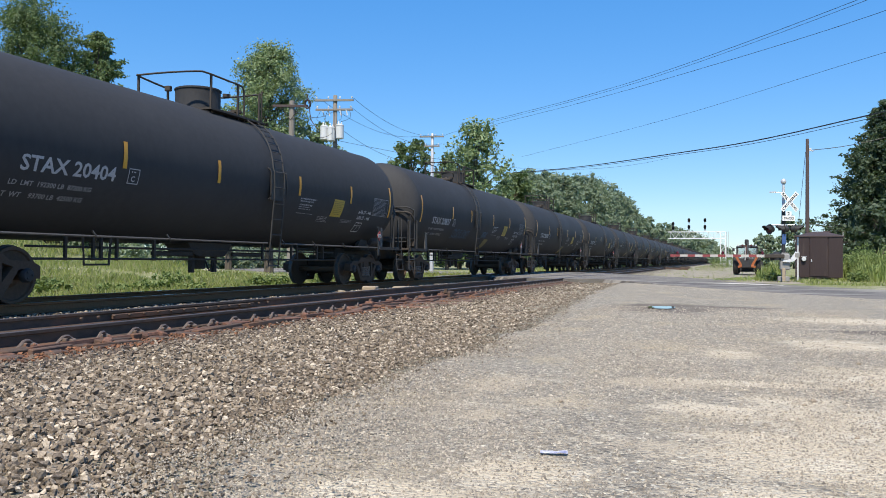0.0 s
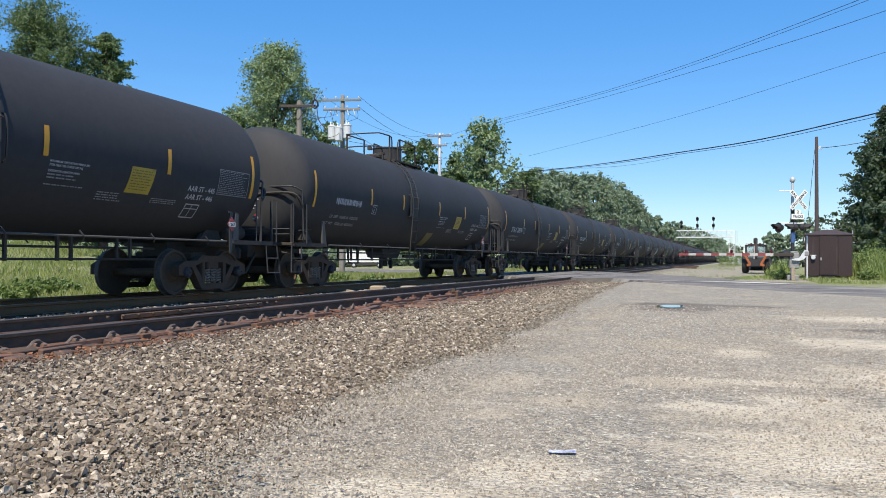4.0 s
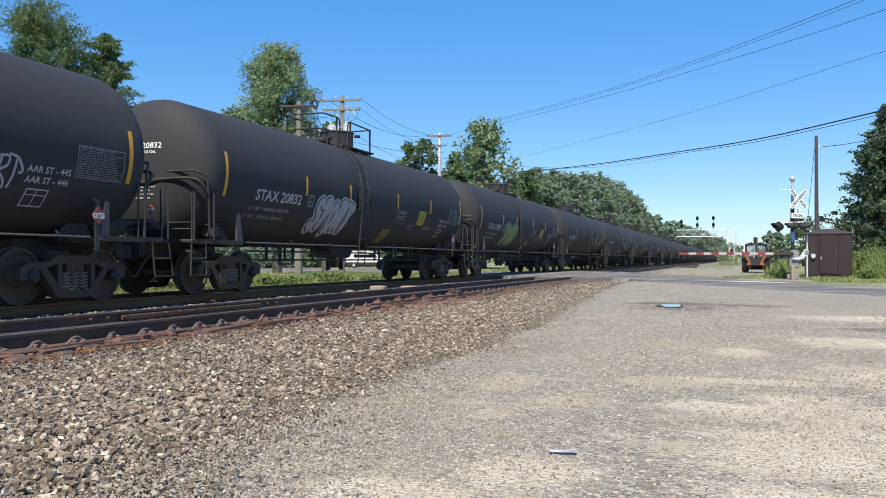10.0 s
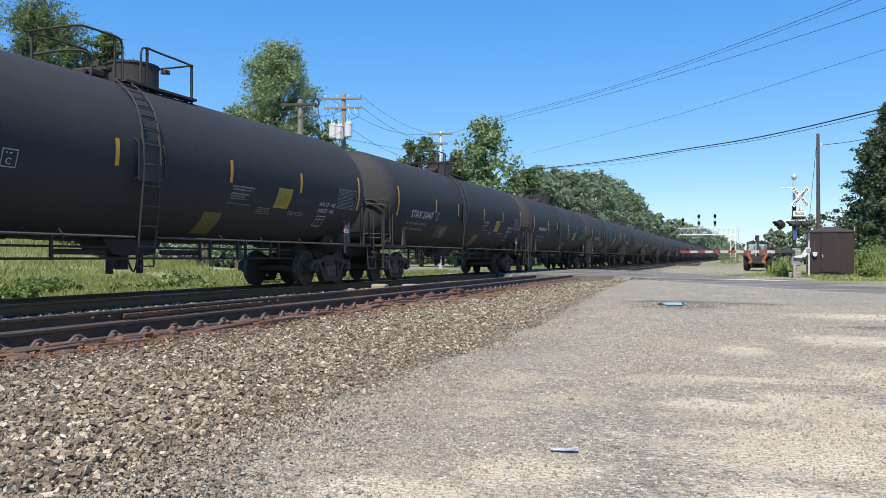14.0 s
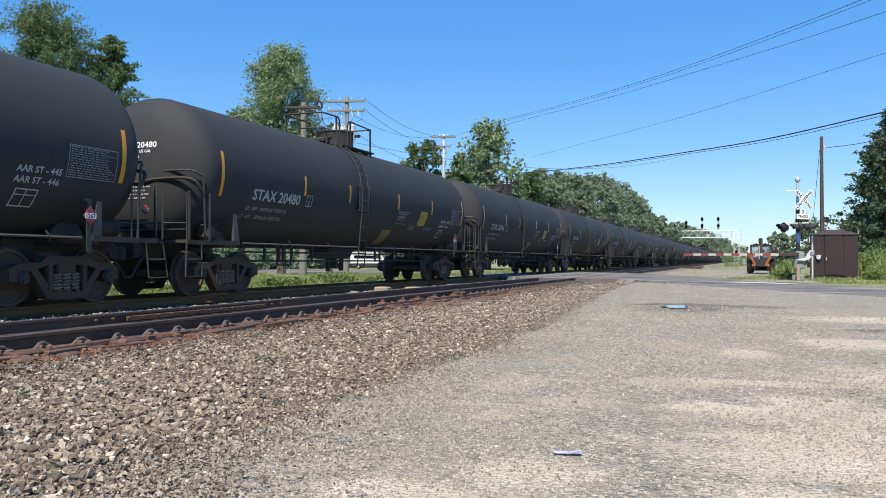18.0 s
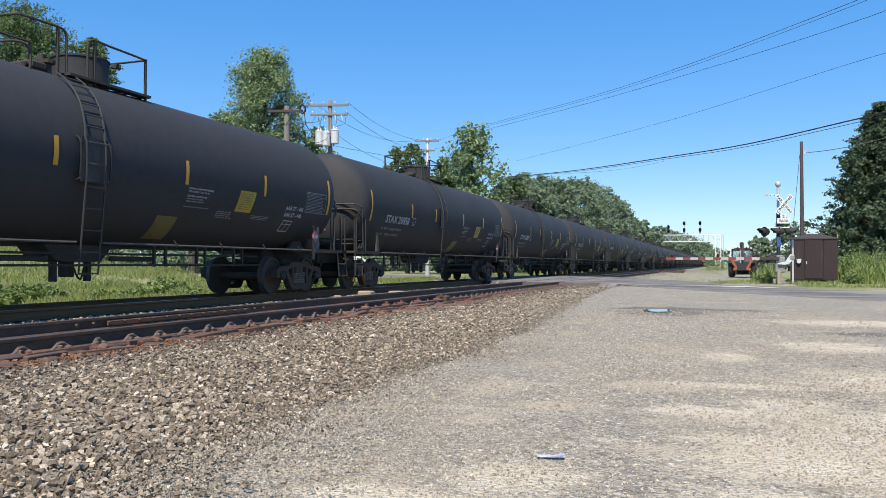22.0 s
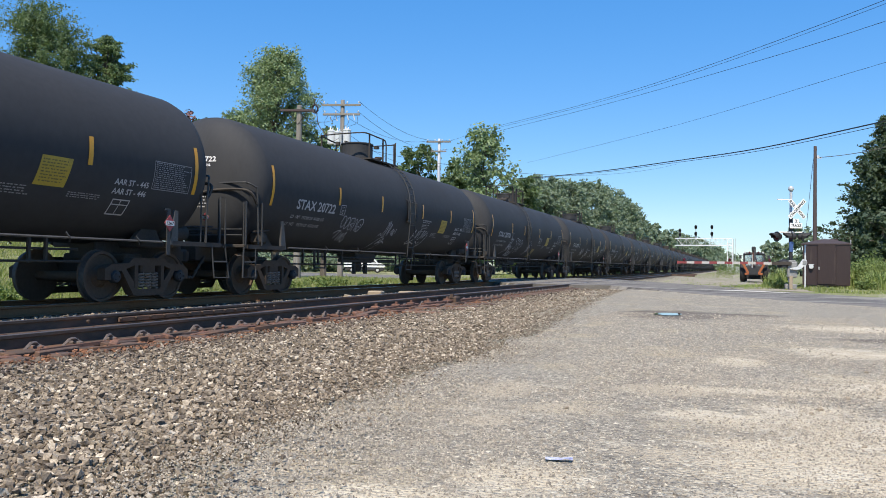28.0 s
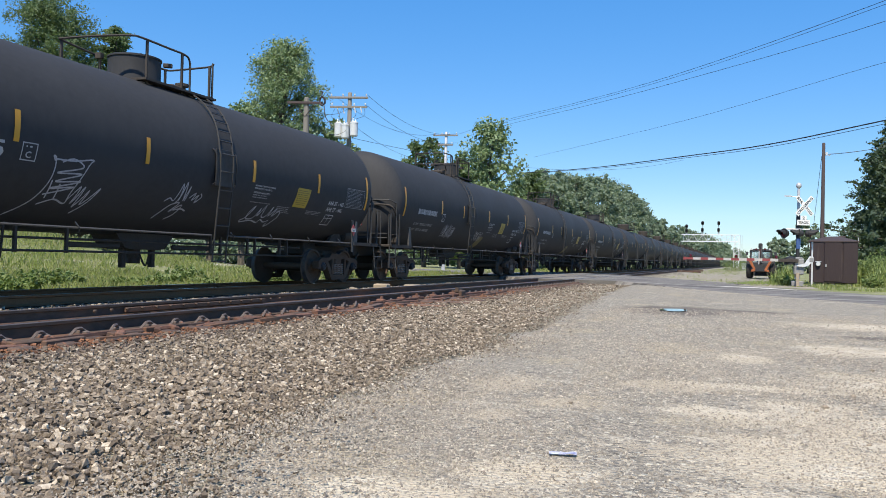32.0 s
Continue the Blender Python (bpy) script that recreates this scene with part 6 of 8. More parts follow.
def long_grass(label, x, y, w, h, n, mat, seed, z=LOT_Z):
    """A clump of long arching blades."""
    rs = np.random.RandomState(seed)
    a, hh = rs.uniform(0, math.tau, n), h * rs.uniform(0.45, 1.0, n)
    r = np.sqrt(rs.uniform(0, 1, n)) * w / 2
    t = rs.uniform(0, math.tau, n)
    px, py = r * np.cos(t), r * np.sin(t)
    hh *= 1 - 0.5 * (r / (w / 2)) ** 2
    dx, dy, lean, wd = np.cos(a), np.sin(a), hh * rs.uniform(0.1, 0.5, n), rs.uniform(0.010, 0.020, n)
    zero = np.zeros(n)
    pts = np.stack([np.stack(q, 1) for q in ((px - dy * wd, py + dx * wd, zero), (px + dy * wd, py - dx * wd, zero), (px + dx * lean * 0.3 + dy * wd, py + dy * lean * 0.3 - dx * wd, hh * 0.62),
                                             (px + dx * lean, py + dy * lean, hh), (px + dx * lean * 0.3 - dy * wd, py + dy * lean * 0.3 + dx * wd, hh * 0.62))], 1)
    ob = new("grass_clump", big_mesh("grass_clump", pts, [(0, 1, 2), (0, 2, 4), (4, 2, 3)], mat, 3))
    return place(tagged(ob, label, "grass", "weeds by the crossing"), (x, y, z))


def grass(name, areas, seed, mat, label):
    """Meadow of bent blades."""
    rs = np.random.RandomState(seed)
    out = []
    for x0, x1, y0, y1, n, h, z in areas:
        x, y = rs.uniform(x0, x1, n), rs.uniform(y0, y1, n)
        hh = h * rs.uniform(0.4, 1.15, n) * (0.75 + 0.5 * np.array([noise.noise((a * 0.45, b * 0.45, 3)) for a, b in zip(x, y)]))
        hh = np.maximum(hh, 0.05)
        keep = np.array([noise.noise((a * 0.25, b * 0.25, 8)) for a, b in zip(x, y)]) > -0.16
        x, y, hh = x[keep], y[keep], hh[keep]
        a = rs.uniform(0, math.tau, len(x))
        w = 0.006 + 0.010 * rs.uniform(0, 1, len(x)) * (1 + (y0 > 25))
        dx, dy = np.cos(a), np.sin(a)
        lean = hh * rs.uniform(0.1, 0.6, len(x))
        zz = np.full(len(x), z) if z is not None else np.where(y < 35, np.interp(x, *BANK), FIELD_Z)
        p0 = np.stack([x - dy * w, y + dx * w, zz], 1)
        p1 = np.stack([x + dy * w, y - dx * w, zz], 1)
        p2 = np.stack([x + dx * lean * 0.35 + dy * w * 0.7, y + dy * lean * 0.35 - dx * w * 0.7, zz + hh * 0.6], 1)
        p3 = np.stack([x + dx * lean, y + dy * lean, zz + hh], 1)
        out.append(np.stack([p0, p1, p2, p3], 1))
    me = big_mesh(name, np.concatenate(out), [(0, 1, 2), (0, 2, 3)], mat, 3)
    return tagged(new(name, me), label, "grass", kind="stuff")


grass("meadow_grass", [(-21.5, -14.0, 8, 26, 52000, 0.36, None), (-22, -14.0, 26, 46, 34000, 0.40, None), (-30, -22, 14, 45, 22000, 0.4, None), (-20, -14, 60, 90, 6000, 0.45, FIELD_Z), (-26, -14, 44, 50, 4000, 0.4, FIELD_Z), (-48, -30, 14, 40, 30000, 0.5, None)], 41, GRASS, "long sunlit yellow-green meadow grass")
grass("verge_grass", [(-2.5, 3.6, 38.5, 46, 1100, 0.09, LOT_Z - 0.03), (3.0, 8, 34.5, 48, 6500, 0.18, LOT_Z - 0.03), (-4.5, 4, 46, 80, 1000, 0.12, LOT_Z - 0.03), (-4.5, 0, 80, 190, 2600, 0.18, LOT_Z - 0.03)], 42, GRASS, "short patchy roadside grass")
for i, (x, y, w, h) in enumerate(((-15.2, 17.2, 0.7, 0.45), (-16.0, 19.5, 0.9, 0.5), (-15.0, 24.2, 0.9, 0.6), (-15.6, 26.4, 0.8, 0.5), (-17.5, 22.0, 1.0, 0.5), (-15.4, 13.6, 0.7, 0.4), (-14.9, 10.8, 0.8, 0.45), (-16.8, 15.4, 1.2, 0.55), (-15.3, 20.6, 0.6, 0.40), (-14.8, 28.6, 1.0, 0.55), (-16.4, 30.2, 1.1, 0.6), (-18.6, 18.0, 1.3, 0.6), (-19.5, 25.0, 1.3, 0.7), (-15.1, 32.5, 0.9, 0.5), (-17.2, 12.0, 1.0, 0.5))):
    weeds("bright green weeds in the meadow grass", x, y, w, h, 34, WEED, 130 + i, FIELD_Z)
for i, (x, y, w, h, n) in enumerate(((1.55, 41.2, 0.7, 0.40, 200), (1.75, 42.6, 0.8, 0.85, 300), (2.15, 43.0, 0.9, 1.2, 320), (0.9, 42.5, 1.4, 0.22, 220), (0.2, 40.5, 1.6, 0.14, 180), (6.2, 42.4, 1.3, 1.1, 420), (7.0, 42.0, 1.4, 1.2, 460),
                                     (6.9, 44.4, 1.6, 1.9, 520), (8.0, 43.2, 1.6, 1.7, 520), (5.7, 45.6, 1.0, 1.5, 300), (9.2, 43.4, 1.8, 1.6, 500))):
    long_grass("long pale green grass by the crossing", x, y, w, h, n, TALL_GRASS, 160 + i)
seed_heads = shrub_belt("seed_heads", [(-36.0, 47.0, 0.8, 1.2, 10.4)], 26, 0.14, PINK, 73, "pinkish dry seed heads on a tree top")


# ---- poles and wires ----
def pole(label, x, y, height, r, mat, z0, arms=(), arm_mat=POLE_GREY, pins=True):
    p = thing("utility_pole", label, "utility pole", at=(x, y, z0), group="utility poles")
    part("shaft", Shape().lathe([(r * 1.25, 0), (r * 1.05, height * 0.5), (r * 0.85, height - 0.03), (r * 0.7, height)], 12), mat, p, smooth=True)
    for z, half, turn in arms:
        a = part("crossarm", Shape().box(0, 0.0, 0, 2 * half, 0.10, 0.13, bevel=0.01), arm_mat, p, "weathered wooden crossarm", at=pose(0, -r, z, 0, 0, turn))
        n = 4 if half > 0.9 else 2
        for i in range(n if pins else 0):
            xx = -half + 0.12 + (2 * half - 0.24) * i / (n - 1)
            part("insulator", Shape().lathe([(0.02, 0.06), (0.02, 0.12), (0.05, 0.13), (0.055, 0.2), (0.03, 0.24)], 8), CERAMIC, a, at=(xx, 0, 0))
    return p


pole_a = pole("thick grey wooden pole with one crossarm", -22.0, 38.1, 9.55, 0.17, POLE_GREY, FIELD_Z, ((9.25, 0.95, 18),), POLE_BROWN, False)
part("brace", Shape().tube([(-0.6, -0.15, 9.2), (0, -0.15, 8.5), (0.6, -0.15, 9.2)], 0.02), POLE_BROWN, pole_a)
part("cable_coil", Shape().tube([(0.17 * math.cos(a * 1.1), 0.05 * math.sin(a * 0.7), 0.24 * math.sin(a * 1.1)) for a in range(26)], 0.035, 5).tube([(-0.05, 0, 0.2), (0.0, 0, 0.50), (-0.1, 0, 0.55)], 0.03).tube(spline([(0.1, 0, -0.2), (0.25, 0, -0.9), (0.7, 0, -1.4)], 5), 0.02), COIL, pole_a, "dark coiled cable", at=(1.0, -0.1, 9.3))
pole_t = pole("utility pole with three grey transformers and two crossarms", -23.6, 46.3, 11.55, 0.15, POLE_GREY, FIELD_Z, ((11.2, 1.25, 15), (10.6, 1.2, 15)))
for dx, dz in ((-0.55, 0), (-0.05, -0.1), (0.55, 0.02)):
    can = part("transformer", Shape().lathe([(0.20, 0), (0.25, 0.04), (0.25, 0.80), (0.27, 0.82), (0.26, 0.88), (0.12, 0.95)], 16), CERAMIC, pole_t, "light grey transformer can", smooth=True, at=(dx, -0.42, 8.65 + dz))
    part("bushing", Shape().lathe([(0.03, 0.92), (0.055, 0.98), (0.03, 1.04), (0.05, 1.1), (0.02, 1.16)], 8, (-0.08, 0, 0)).lathe([(0.03, 0.92), (0.05, 0.98), (0.02, 1.06)], 8, (0.1, 0, 0)), CERAMIC, can)
for i, dx in enumerate((-1.0, -0.5, 0.5, 1.05)):
    part("jumper_wire", Shape().tube(spline([(dx, -0.1, 10.55), (dx * 1.15, -0.3, 10.0), (dx * 0.6, -0.42, 9.75)], 5), 0.012, 4), WIRE, pole_t)
    part("cutout", Shape().tube([(dx * 0.8, -0.15, 10.55), (dx * 0.8 + 0.1, -0.15, 10.2)], 0.035, 6), CERAMIC, pole_t)
pole_c = pole("pale utility pole with a crossarm", -24.8, 67.6, 12.35, 0.15, GALV, FIELD_Z, ((12.05, 1.1, 12), (11.2, 0.7, 12)))
pole_r = pole("plain brown wooden pole behind the cabin", 4.1, 47.8, 7.55, 0.095, POLE_BROWN, LOT_Z)
part("hook", Shape().tube(spline([(0.12, -0.1, 7.0), (0.25, -0.1, 6.85), (0.32, -0.1, 6.92)], 4), 0.02, 5), GALV, pole_r)
part("box", Shape().box(0.14, -0.05, 6.95, 0.10, 0.12, 0.16), CERAMIC, pole_r)


def wire(points, r, label, steps=10):
    return solid("overhead_wire", Shape().tube(spline(points, steps), r, 5), WIRE, label, "wire", "overhead wires")


def sag(a, b, drop, n=9):
    a, b = Vector(a), Vector(b)
    return [a.lerp(b, i / n) - Vector((0, 0, drop * 4 * (i / n) * (1 - i / n))) for i in range(n + 1)]


wire([(14.5, 35.0, 8.35), (6.9, 44.5, 8.08), (1.5, 52.2, 8.05), (-3.9, 59.9, 8.42), (-12.0, 73.0, 9.3), (-21.0, 87.5, 10.55), (-27, 97, 11.5)], 0.036, "thick black telephone cable sagging across the sky", 5)
wire([(14.5, 35.2, 8.2), (6.9, 44.7, 7.93), (1.5, 52.4, 7.92), (-3.9, 60.1, 8.32), (-12.0, 73.2, 9.22), (-21.0, 87.7, 10.5)], 0.016, "thin black cable below the thick one", 5)
wire([(14.0, 34.0, 14.1), (5.9, 44.6, 13.74), (-3.9, 59.9, 14.5), (-13, 71.5, 15.1), (-25.5, 86.3, 16.1), (-34, 97, 16.6)], 0.015, "thin power line high above the road", 6)
wire([(14.2, 34.1, 14.0), (6.1, 44.7, 13.64), (-3.7, 60.0, 14.40), (-12.8, 71.6, 15.0), (-25.3, 86.4, 16.0)], 0.012, "thin power line high above the road", 6)
wire([(14.5, 34.4, 13.4), (6.9, 44.5, 13.0), (-3.9, 59.9, 13.9), (-13, 71.5, 14.6), (-24.9, 86.5, 15.7), (-33, 97, 16.2)], 0.014, "thin power line high above the road", 6)
wire([(15.5, 39.0, 11.9), (7.7, 49.4, 12.1), (-4.5, 69.9, 12.7), (-24.0, 97.1, 13.5)], 0.012, "faint thin line above the road", 6)
wire(sag((4.3, 47.7, 6.8), (12.5, 49.0, 9.3), 0.5), 0.018, "short service wire from the brown pole", 2)
wire(sag((4.0, 47.7, 6.7), (3.4, 47.0, 0.6), 0.0), 0.012, "thin guy wire on the brown pole", 1)
tp, cp = Vector((-23.6, 46.3, FIELD_Z)), Vector((-24.8, 67.6, FIELD_Z))
for dx, z, z2 in ((-1.1, 11.4, 12.2), (1.15, 11.4, 12.2), (1.05, 10.8, 11.4), (0.1, 9.6, 9.9)):
    wire(sag(tp + Vector((dx, 0, z)), cp + Vector((dx * 0.9, 0, z2)), 0.9), 0.012, "thin wire between two utility poles", 2)
wire(sag((-23.4, 46.3, 8.3), (-6.5, 99.0, 13.0), 1.6), 0.012, "thin wire leaving the transformer pole", 2)
wire(sag((-22.2, 38.1, 8.9), (-23.6, 46.2, 10.2), 0.5), 0.012, "thin wire between two utility poles", 2)
wire(sag((-22.2, 38.1, 8.8), (-23.6, 46.2, 8.9), 0.9), 0.014, "drooping wire between two utility poles", 2)


# ---- level crossing ----
def crossing_signal(x, y):
    m = thing("crossing_signal", "railroad crossing signal mast with crossbuck, bell, lights and gate", "crossing signal", at=(x, y, LOT_Z))
    part("base", Shape().box(0, 0, 0.10, 0.50, 0.50, 0.24, bevel=0.03), DULL_GALV, m)
    part("mast", Shape().lathe([(0.11, 0.3), (0.11, 0.5), (0.065, 0.55), (0.06, 4.30), (0.045, 4.42)], 14), GALV, m, "silver mast", smooth=True)
    part("mast_sleeve", Shape().lathe([(0.085, 1.0), (0.085, 3.2)], 14), SIGNAL_BLACK, m, "dark wrapped part of the mast")
    bell = part("bell", Shape().lathe([(0.03, 4.38), (0.07, 4.41), (0.115, 4.47), (0.122, 4.54), (0.10, 4.61), (0.04, 4.66)], 16), GALV, m, "round silver bell", smooth=True)
    part("arm_rod", Shape().tube([(-0.55, 0, 4.05), (0.05, 0, 4.02)], 0.02).box(-0.45, 0, 4.06, 0.3, 0.03, 0.05), GALV, m)
    for words, tilt in ((("RAIL", "ROAD"), 48), (("CROSSING", None), -48)):
        b = part("crossbuck_blade", Shape().box(0, 0, 0, 1.10, 0.012, 0.20, bevel=0.003), SIGN_WHITE, m, "white crossbuck blade", at=pose(0.25, -0.12 - (0.02 if tilt < 0 else 0), 3.60, 0, 0, 26) @ pose(0, 0, 0, 0, tilt, 0))
        if words[1]:
            part("letters", text_on(Shape(), words[0], lambda u, v: (-0.50 + 0.36 * u, -0.011, -0.06 + 0.12 * v)), DARK_INK, b)
            part("letters", text_on(Shape(), words[1], lambda u, v: (0.13 + 0.38 * u, -0.011, -0.06 + 0.12 * v)), DARK_INK, b)
        else:
            part("letters", text_on(Shape(), words[0], lambda u, v: (-0.50 + 1.00 * u, -0.011, -0.06 + 0.12 * v)), DARK_INK, b)
    p2 = part("track_sign", Shape().box(0, 0, 0, 0.56, 0.012, 0.24).box(0, 0, 0.21, 0.26, 0.012, 0.20), SIGN_WHITE, m, "white plate reading 2 TRACKS", at=pose(0.21, -0.12, 2.85, 0, 0, 18))
    part("letters", text_on(Shape(), "TRACKS", lambda u, v: (-0.22 + 0.44 * u, -0.012, -0.06 + 0.12 * v)), DARK_INK, p2)
    part("letters", text_on(Shape(), "2", lambda u, v: (-0.05 + 0.10 * u, -0.012, 0.14 + 0.14 * v)), DARK_INK, p2)
    part("light_arm", Shape().tube([(-0.60, 0, 2.55), (0.52, 0, 2.55)], 0.03).box(0, 0, 2.52, 0.2, 0.2, 0.14), GALV, m)
    for dx, turn in ((-0.58, -52), (0.02, -72), (0.50, 74)):
        l = part("flashing_light", Shape().lathe([(0.235, -0.02), (0.235, 0.0), (0.16, 0.01), (0.145, 0.16), (0.08, 0.22)], 20, (0, 0, 0), "y"), SIGNAL_BLACK, m, "round black signal light with a hood", at=pose(dx, -0.05, 2.36, 0, 0, turn))
        part("lens", Shape().lathe([(0.15, -0.03), (0.10, -0.05), (0.01, -0.055)], 18, (0, 0, 0), "y"), LENS_RED, l, "unlit red lens")
        hood = Shape()
        for k in range(9):
            a = radians(-20 + 220 * k / 8)
            hood.v += [(0.165 * math.cos(a), -0.02, 0.165 * math.sin(a)), (0.165 * math.cos(a), -0.34 if 2 <= k <= 6 else -0.2, 0.165 * math.sin(a))]
        hood.f = [(2 * k, 2 * k + 1, 2 * k + 3, 2 * k + 2) for k in range(8)]
        part("hood", hood, SIGNAL_BLACK, l)
    part("tag", Shape().box(0.02, -0.09, 1.90, 0.17, 0.02, 0.46), BLUE_TAG, m, "blue notice plate")
    part("gate_machine", Shape().box(0.05, -0.1, 0.86, 0.42, 0.5, 0.72, bevel=0.04).box(0.05, -0.1, 1.25, 0.30, 0.36, 0.08, bevel=0.02), DULL_GALV, m, "silver gate machine")
    part("cable_hood", Shape().lathe([(0.26, 0.95), (0.28, 1.05), (0.22, 1.25), (0.06, 1.34)], 14, (-0.3, -0.15, 0)), SIGNAL_BLACK, m, smooth=True)
    arm = part("counterweight_arm", Shape().prism([(-0.1, -0.05), (0.2, 0.02), (0.42, 0.36), (0.58, 0.32), (0.60, 0.2), (0.38, -0.06), (0.2, -0.12), (-0.1, -0.1)], -0.04, 0.04, "y"), CERAMIC, m, "pale counterweight arm", at=(0.05, -0.42, 0.98))
    part("counterweight", Shape().box(0.50, 0, 0.20, 0.18, 0.12, 0.2, bevel=0.02), DULL_GALV, arm)
    part("post", Shape().box(-0.02, -0.55, 0.28, 0.14, 0.14, 0.62, bevel=0.01), PALE_WOOD, m, "short pale post")
    # the lowered arm, in red and white lengths
    n, length = 12, 4.00
    for i in range(n):
        w = length / n
        part("gate_stripe", Shape().box(-0.82 - w * (i + 0.5), -0.42, 1.14, w, 0.05, 0.125 - 0.002 * i), GATE_RED if i % 2 else GATE_WHITE, m, "red length of the gate arm" if i % 2 else "white length of the gate arm")
    part("gate_end", Shape().box(-0.82 - length - 0.05, -0.42, 1.14, 0.10, 0.06, 0.13), GATE_RED, m)
    part("gate_root", Shape().box(-0.40, -0.42, 1.13, 0.84, 0.06, 0.16, bevel=0.02), STEEL, m, "dark root of the gate arm")
    for dx in (-0.9, -2.6, -4.6):
        part("gate_lamp", Shape().lathe([(0.05, 0), (0.06, 0.03), (0.05, 0.12), (0.02, 0.14)], 10), LENS_RED, m, at=(dx, -0.42, 1.205))
    part("case_post", Shape().box(0.62, 0.3, 1.0, 0.07, 0.12, 2.0, bevel=0.02), CERAMIC, m, "pale narrow cable riser")
    return m


crossing_signal(2.42, 39.8)


def cabin(x, y, w, d, h, turn):
    c = thing("signal_cabin", "small brown painted steel signal cabin with a hipped roof", "signal cabin", at=pose(x, y, LOT_Z, 0, 0, turn))
    part("plinth", Shape().box(-w * 0.35, 0, 0.06, 0.18, d * 0.8, 0.14).box(w * 0.35, 0, 0.06, 0.18, d * 0.8, 0.14).box(0, 0, 0.06, 0.18, d * 0.8, 0.14), CONCRETE, c)
    part("body", Shape().box(0, 0, 0.12 + h / 2, w - 0.05, d, h), SHED, c, "brown steel box")
    for i, (a, b) in enumerate(((-w / 2, -w * 0.19), (w * 0.20, w / 2))):
        part("panel", Shape().box((a + b) / 2, -d / 2 - 0.012, 0.12 + h / 2, b - a - 0.02, 0.025, h - 0.02, bevel=0.006), SHED, c, "brown wall panel")
    door = part("door", Shape().box(0.0, -d / 2 - 0.022, 0.14 + h / 2, w * 0.37, 0.045, h - 0.10, bevel=0.008), SHED, c, "brown steel door")
    part("handle", Shape().box(-w * 0.15, -d / 2 - 0.06, 0.95, 0.05, 0.05, 0.14, bevel=0.01), GALV, door)
    for z in (0.4, 1.1, 1.8):
        part("hinge", Shape().tube([(w * 0.185, -d / 2 - 0.05, z), (w * 0.185, -d / 2 - 0.05, z + 0.14)], 0.018), SHED_ROOF, door)
    part("lamp", Shape().lathe([(0.04, 0.0), (0.10, -0.02), (0.11, -0.10), (0.09, -0.14)], 14, (-w * 0.31, -d / 2 - 0.02, 1.02), "y").box(-w * 0.31, -d / 2 - 0.1, 1.13, 0.26, 0.1, 0.03), CERAMIC, c, "small round white fitting")
    e, r = 0.06, 0.30
    part("roof", Shape().add([(-w / 2 - e, -d / 2 - e, h + 0.12), (w / 2 + e, -d / 2 - e, h + 0.12), (w / 2 + e, d / 2 + e, h + 0.12), (-w / 2 - e, d / 2 + e, h + 0.12),
                              (-w / 2 - e, -d / 2 - e, h + 0.17), (w / 2 + e, -d / 2 - e, h + 0.17), (w / 2 + e, d / 2 + e, h + 0.17), (-w / 2 - e, d / 2 + e, h + 0.17), (-0.25, 0, h + 0.12 + r), (0.25, 0, h + 0.12 + r)],
                             [(3, 2, 1, 0), (0, 1, 5, 4), (1, 2, 6, 5), (2, 3, 7, 6), (3, 0, 4, 7), (4, 5, 9, 8), (5, 6, 9), (6, 7, 8, 9), (7, 4, 8)]), SHED_ROOF, c, "low hipped dark roof")
    part("roof_vent", Shape().box(0.35, 0.2, h + 0.38, 0.34, 0.34, 0.12, bevel=0.02), SHED_ROOF, c)
    part("roof_pin", Shape().tube([(w / 2, -d / 2, h + 0.1), (w / 2, -d / 2, h + 0.34)], 0.02), GALV, c)
    return c


cabin(4.32, 44.2, 2.12, 2.0, 1.98, -6)


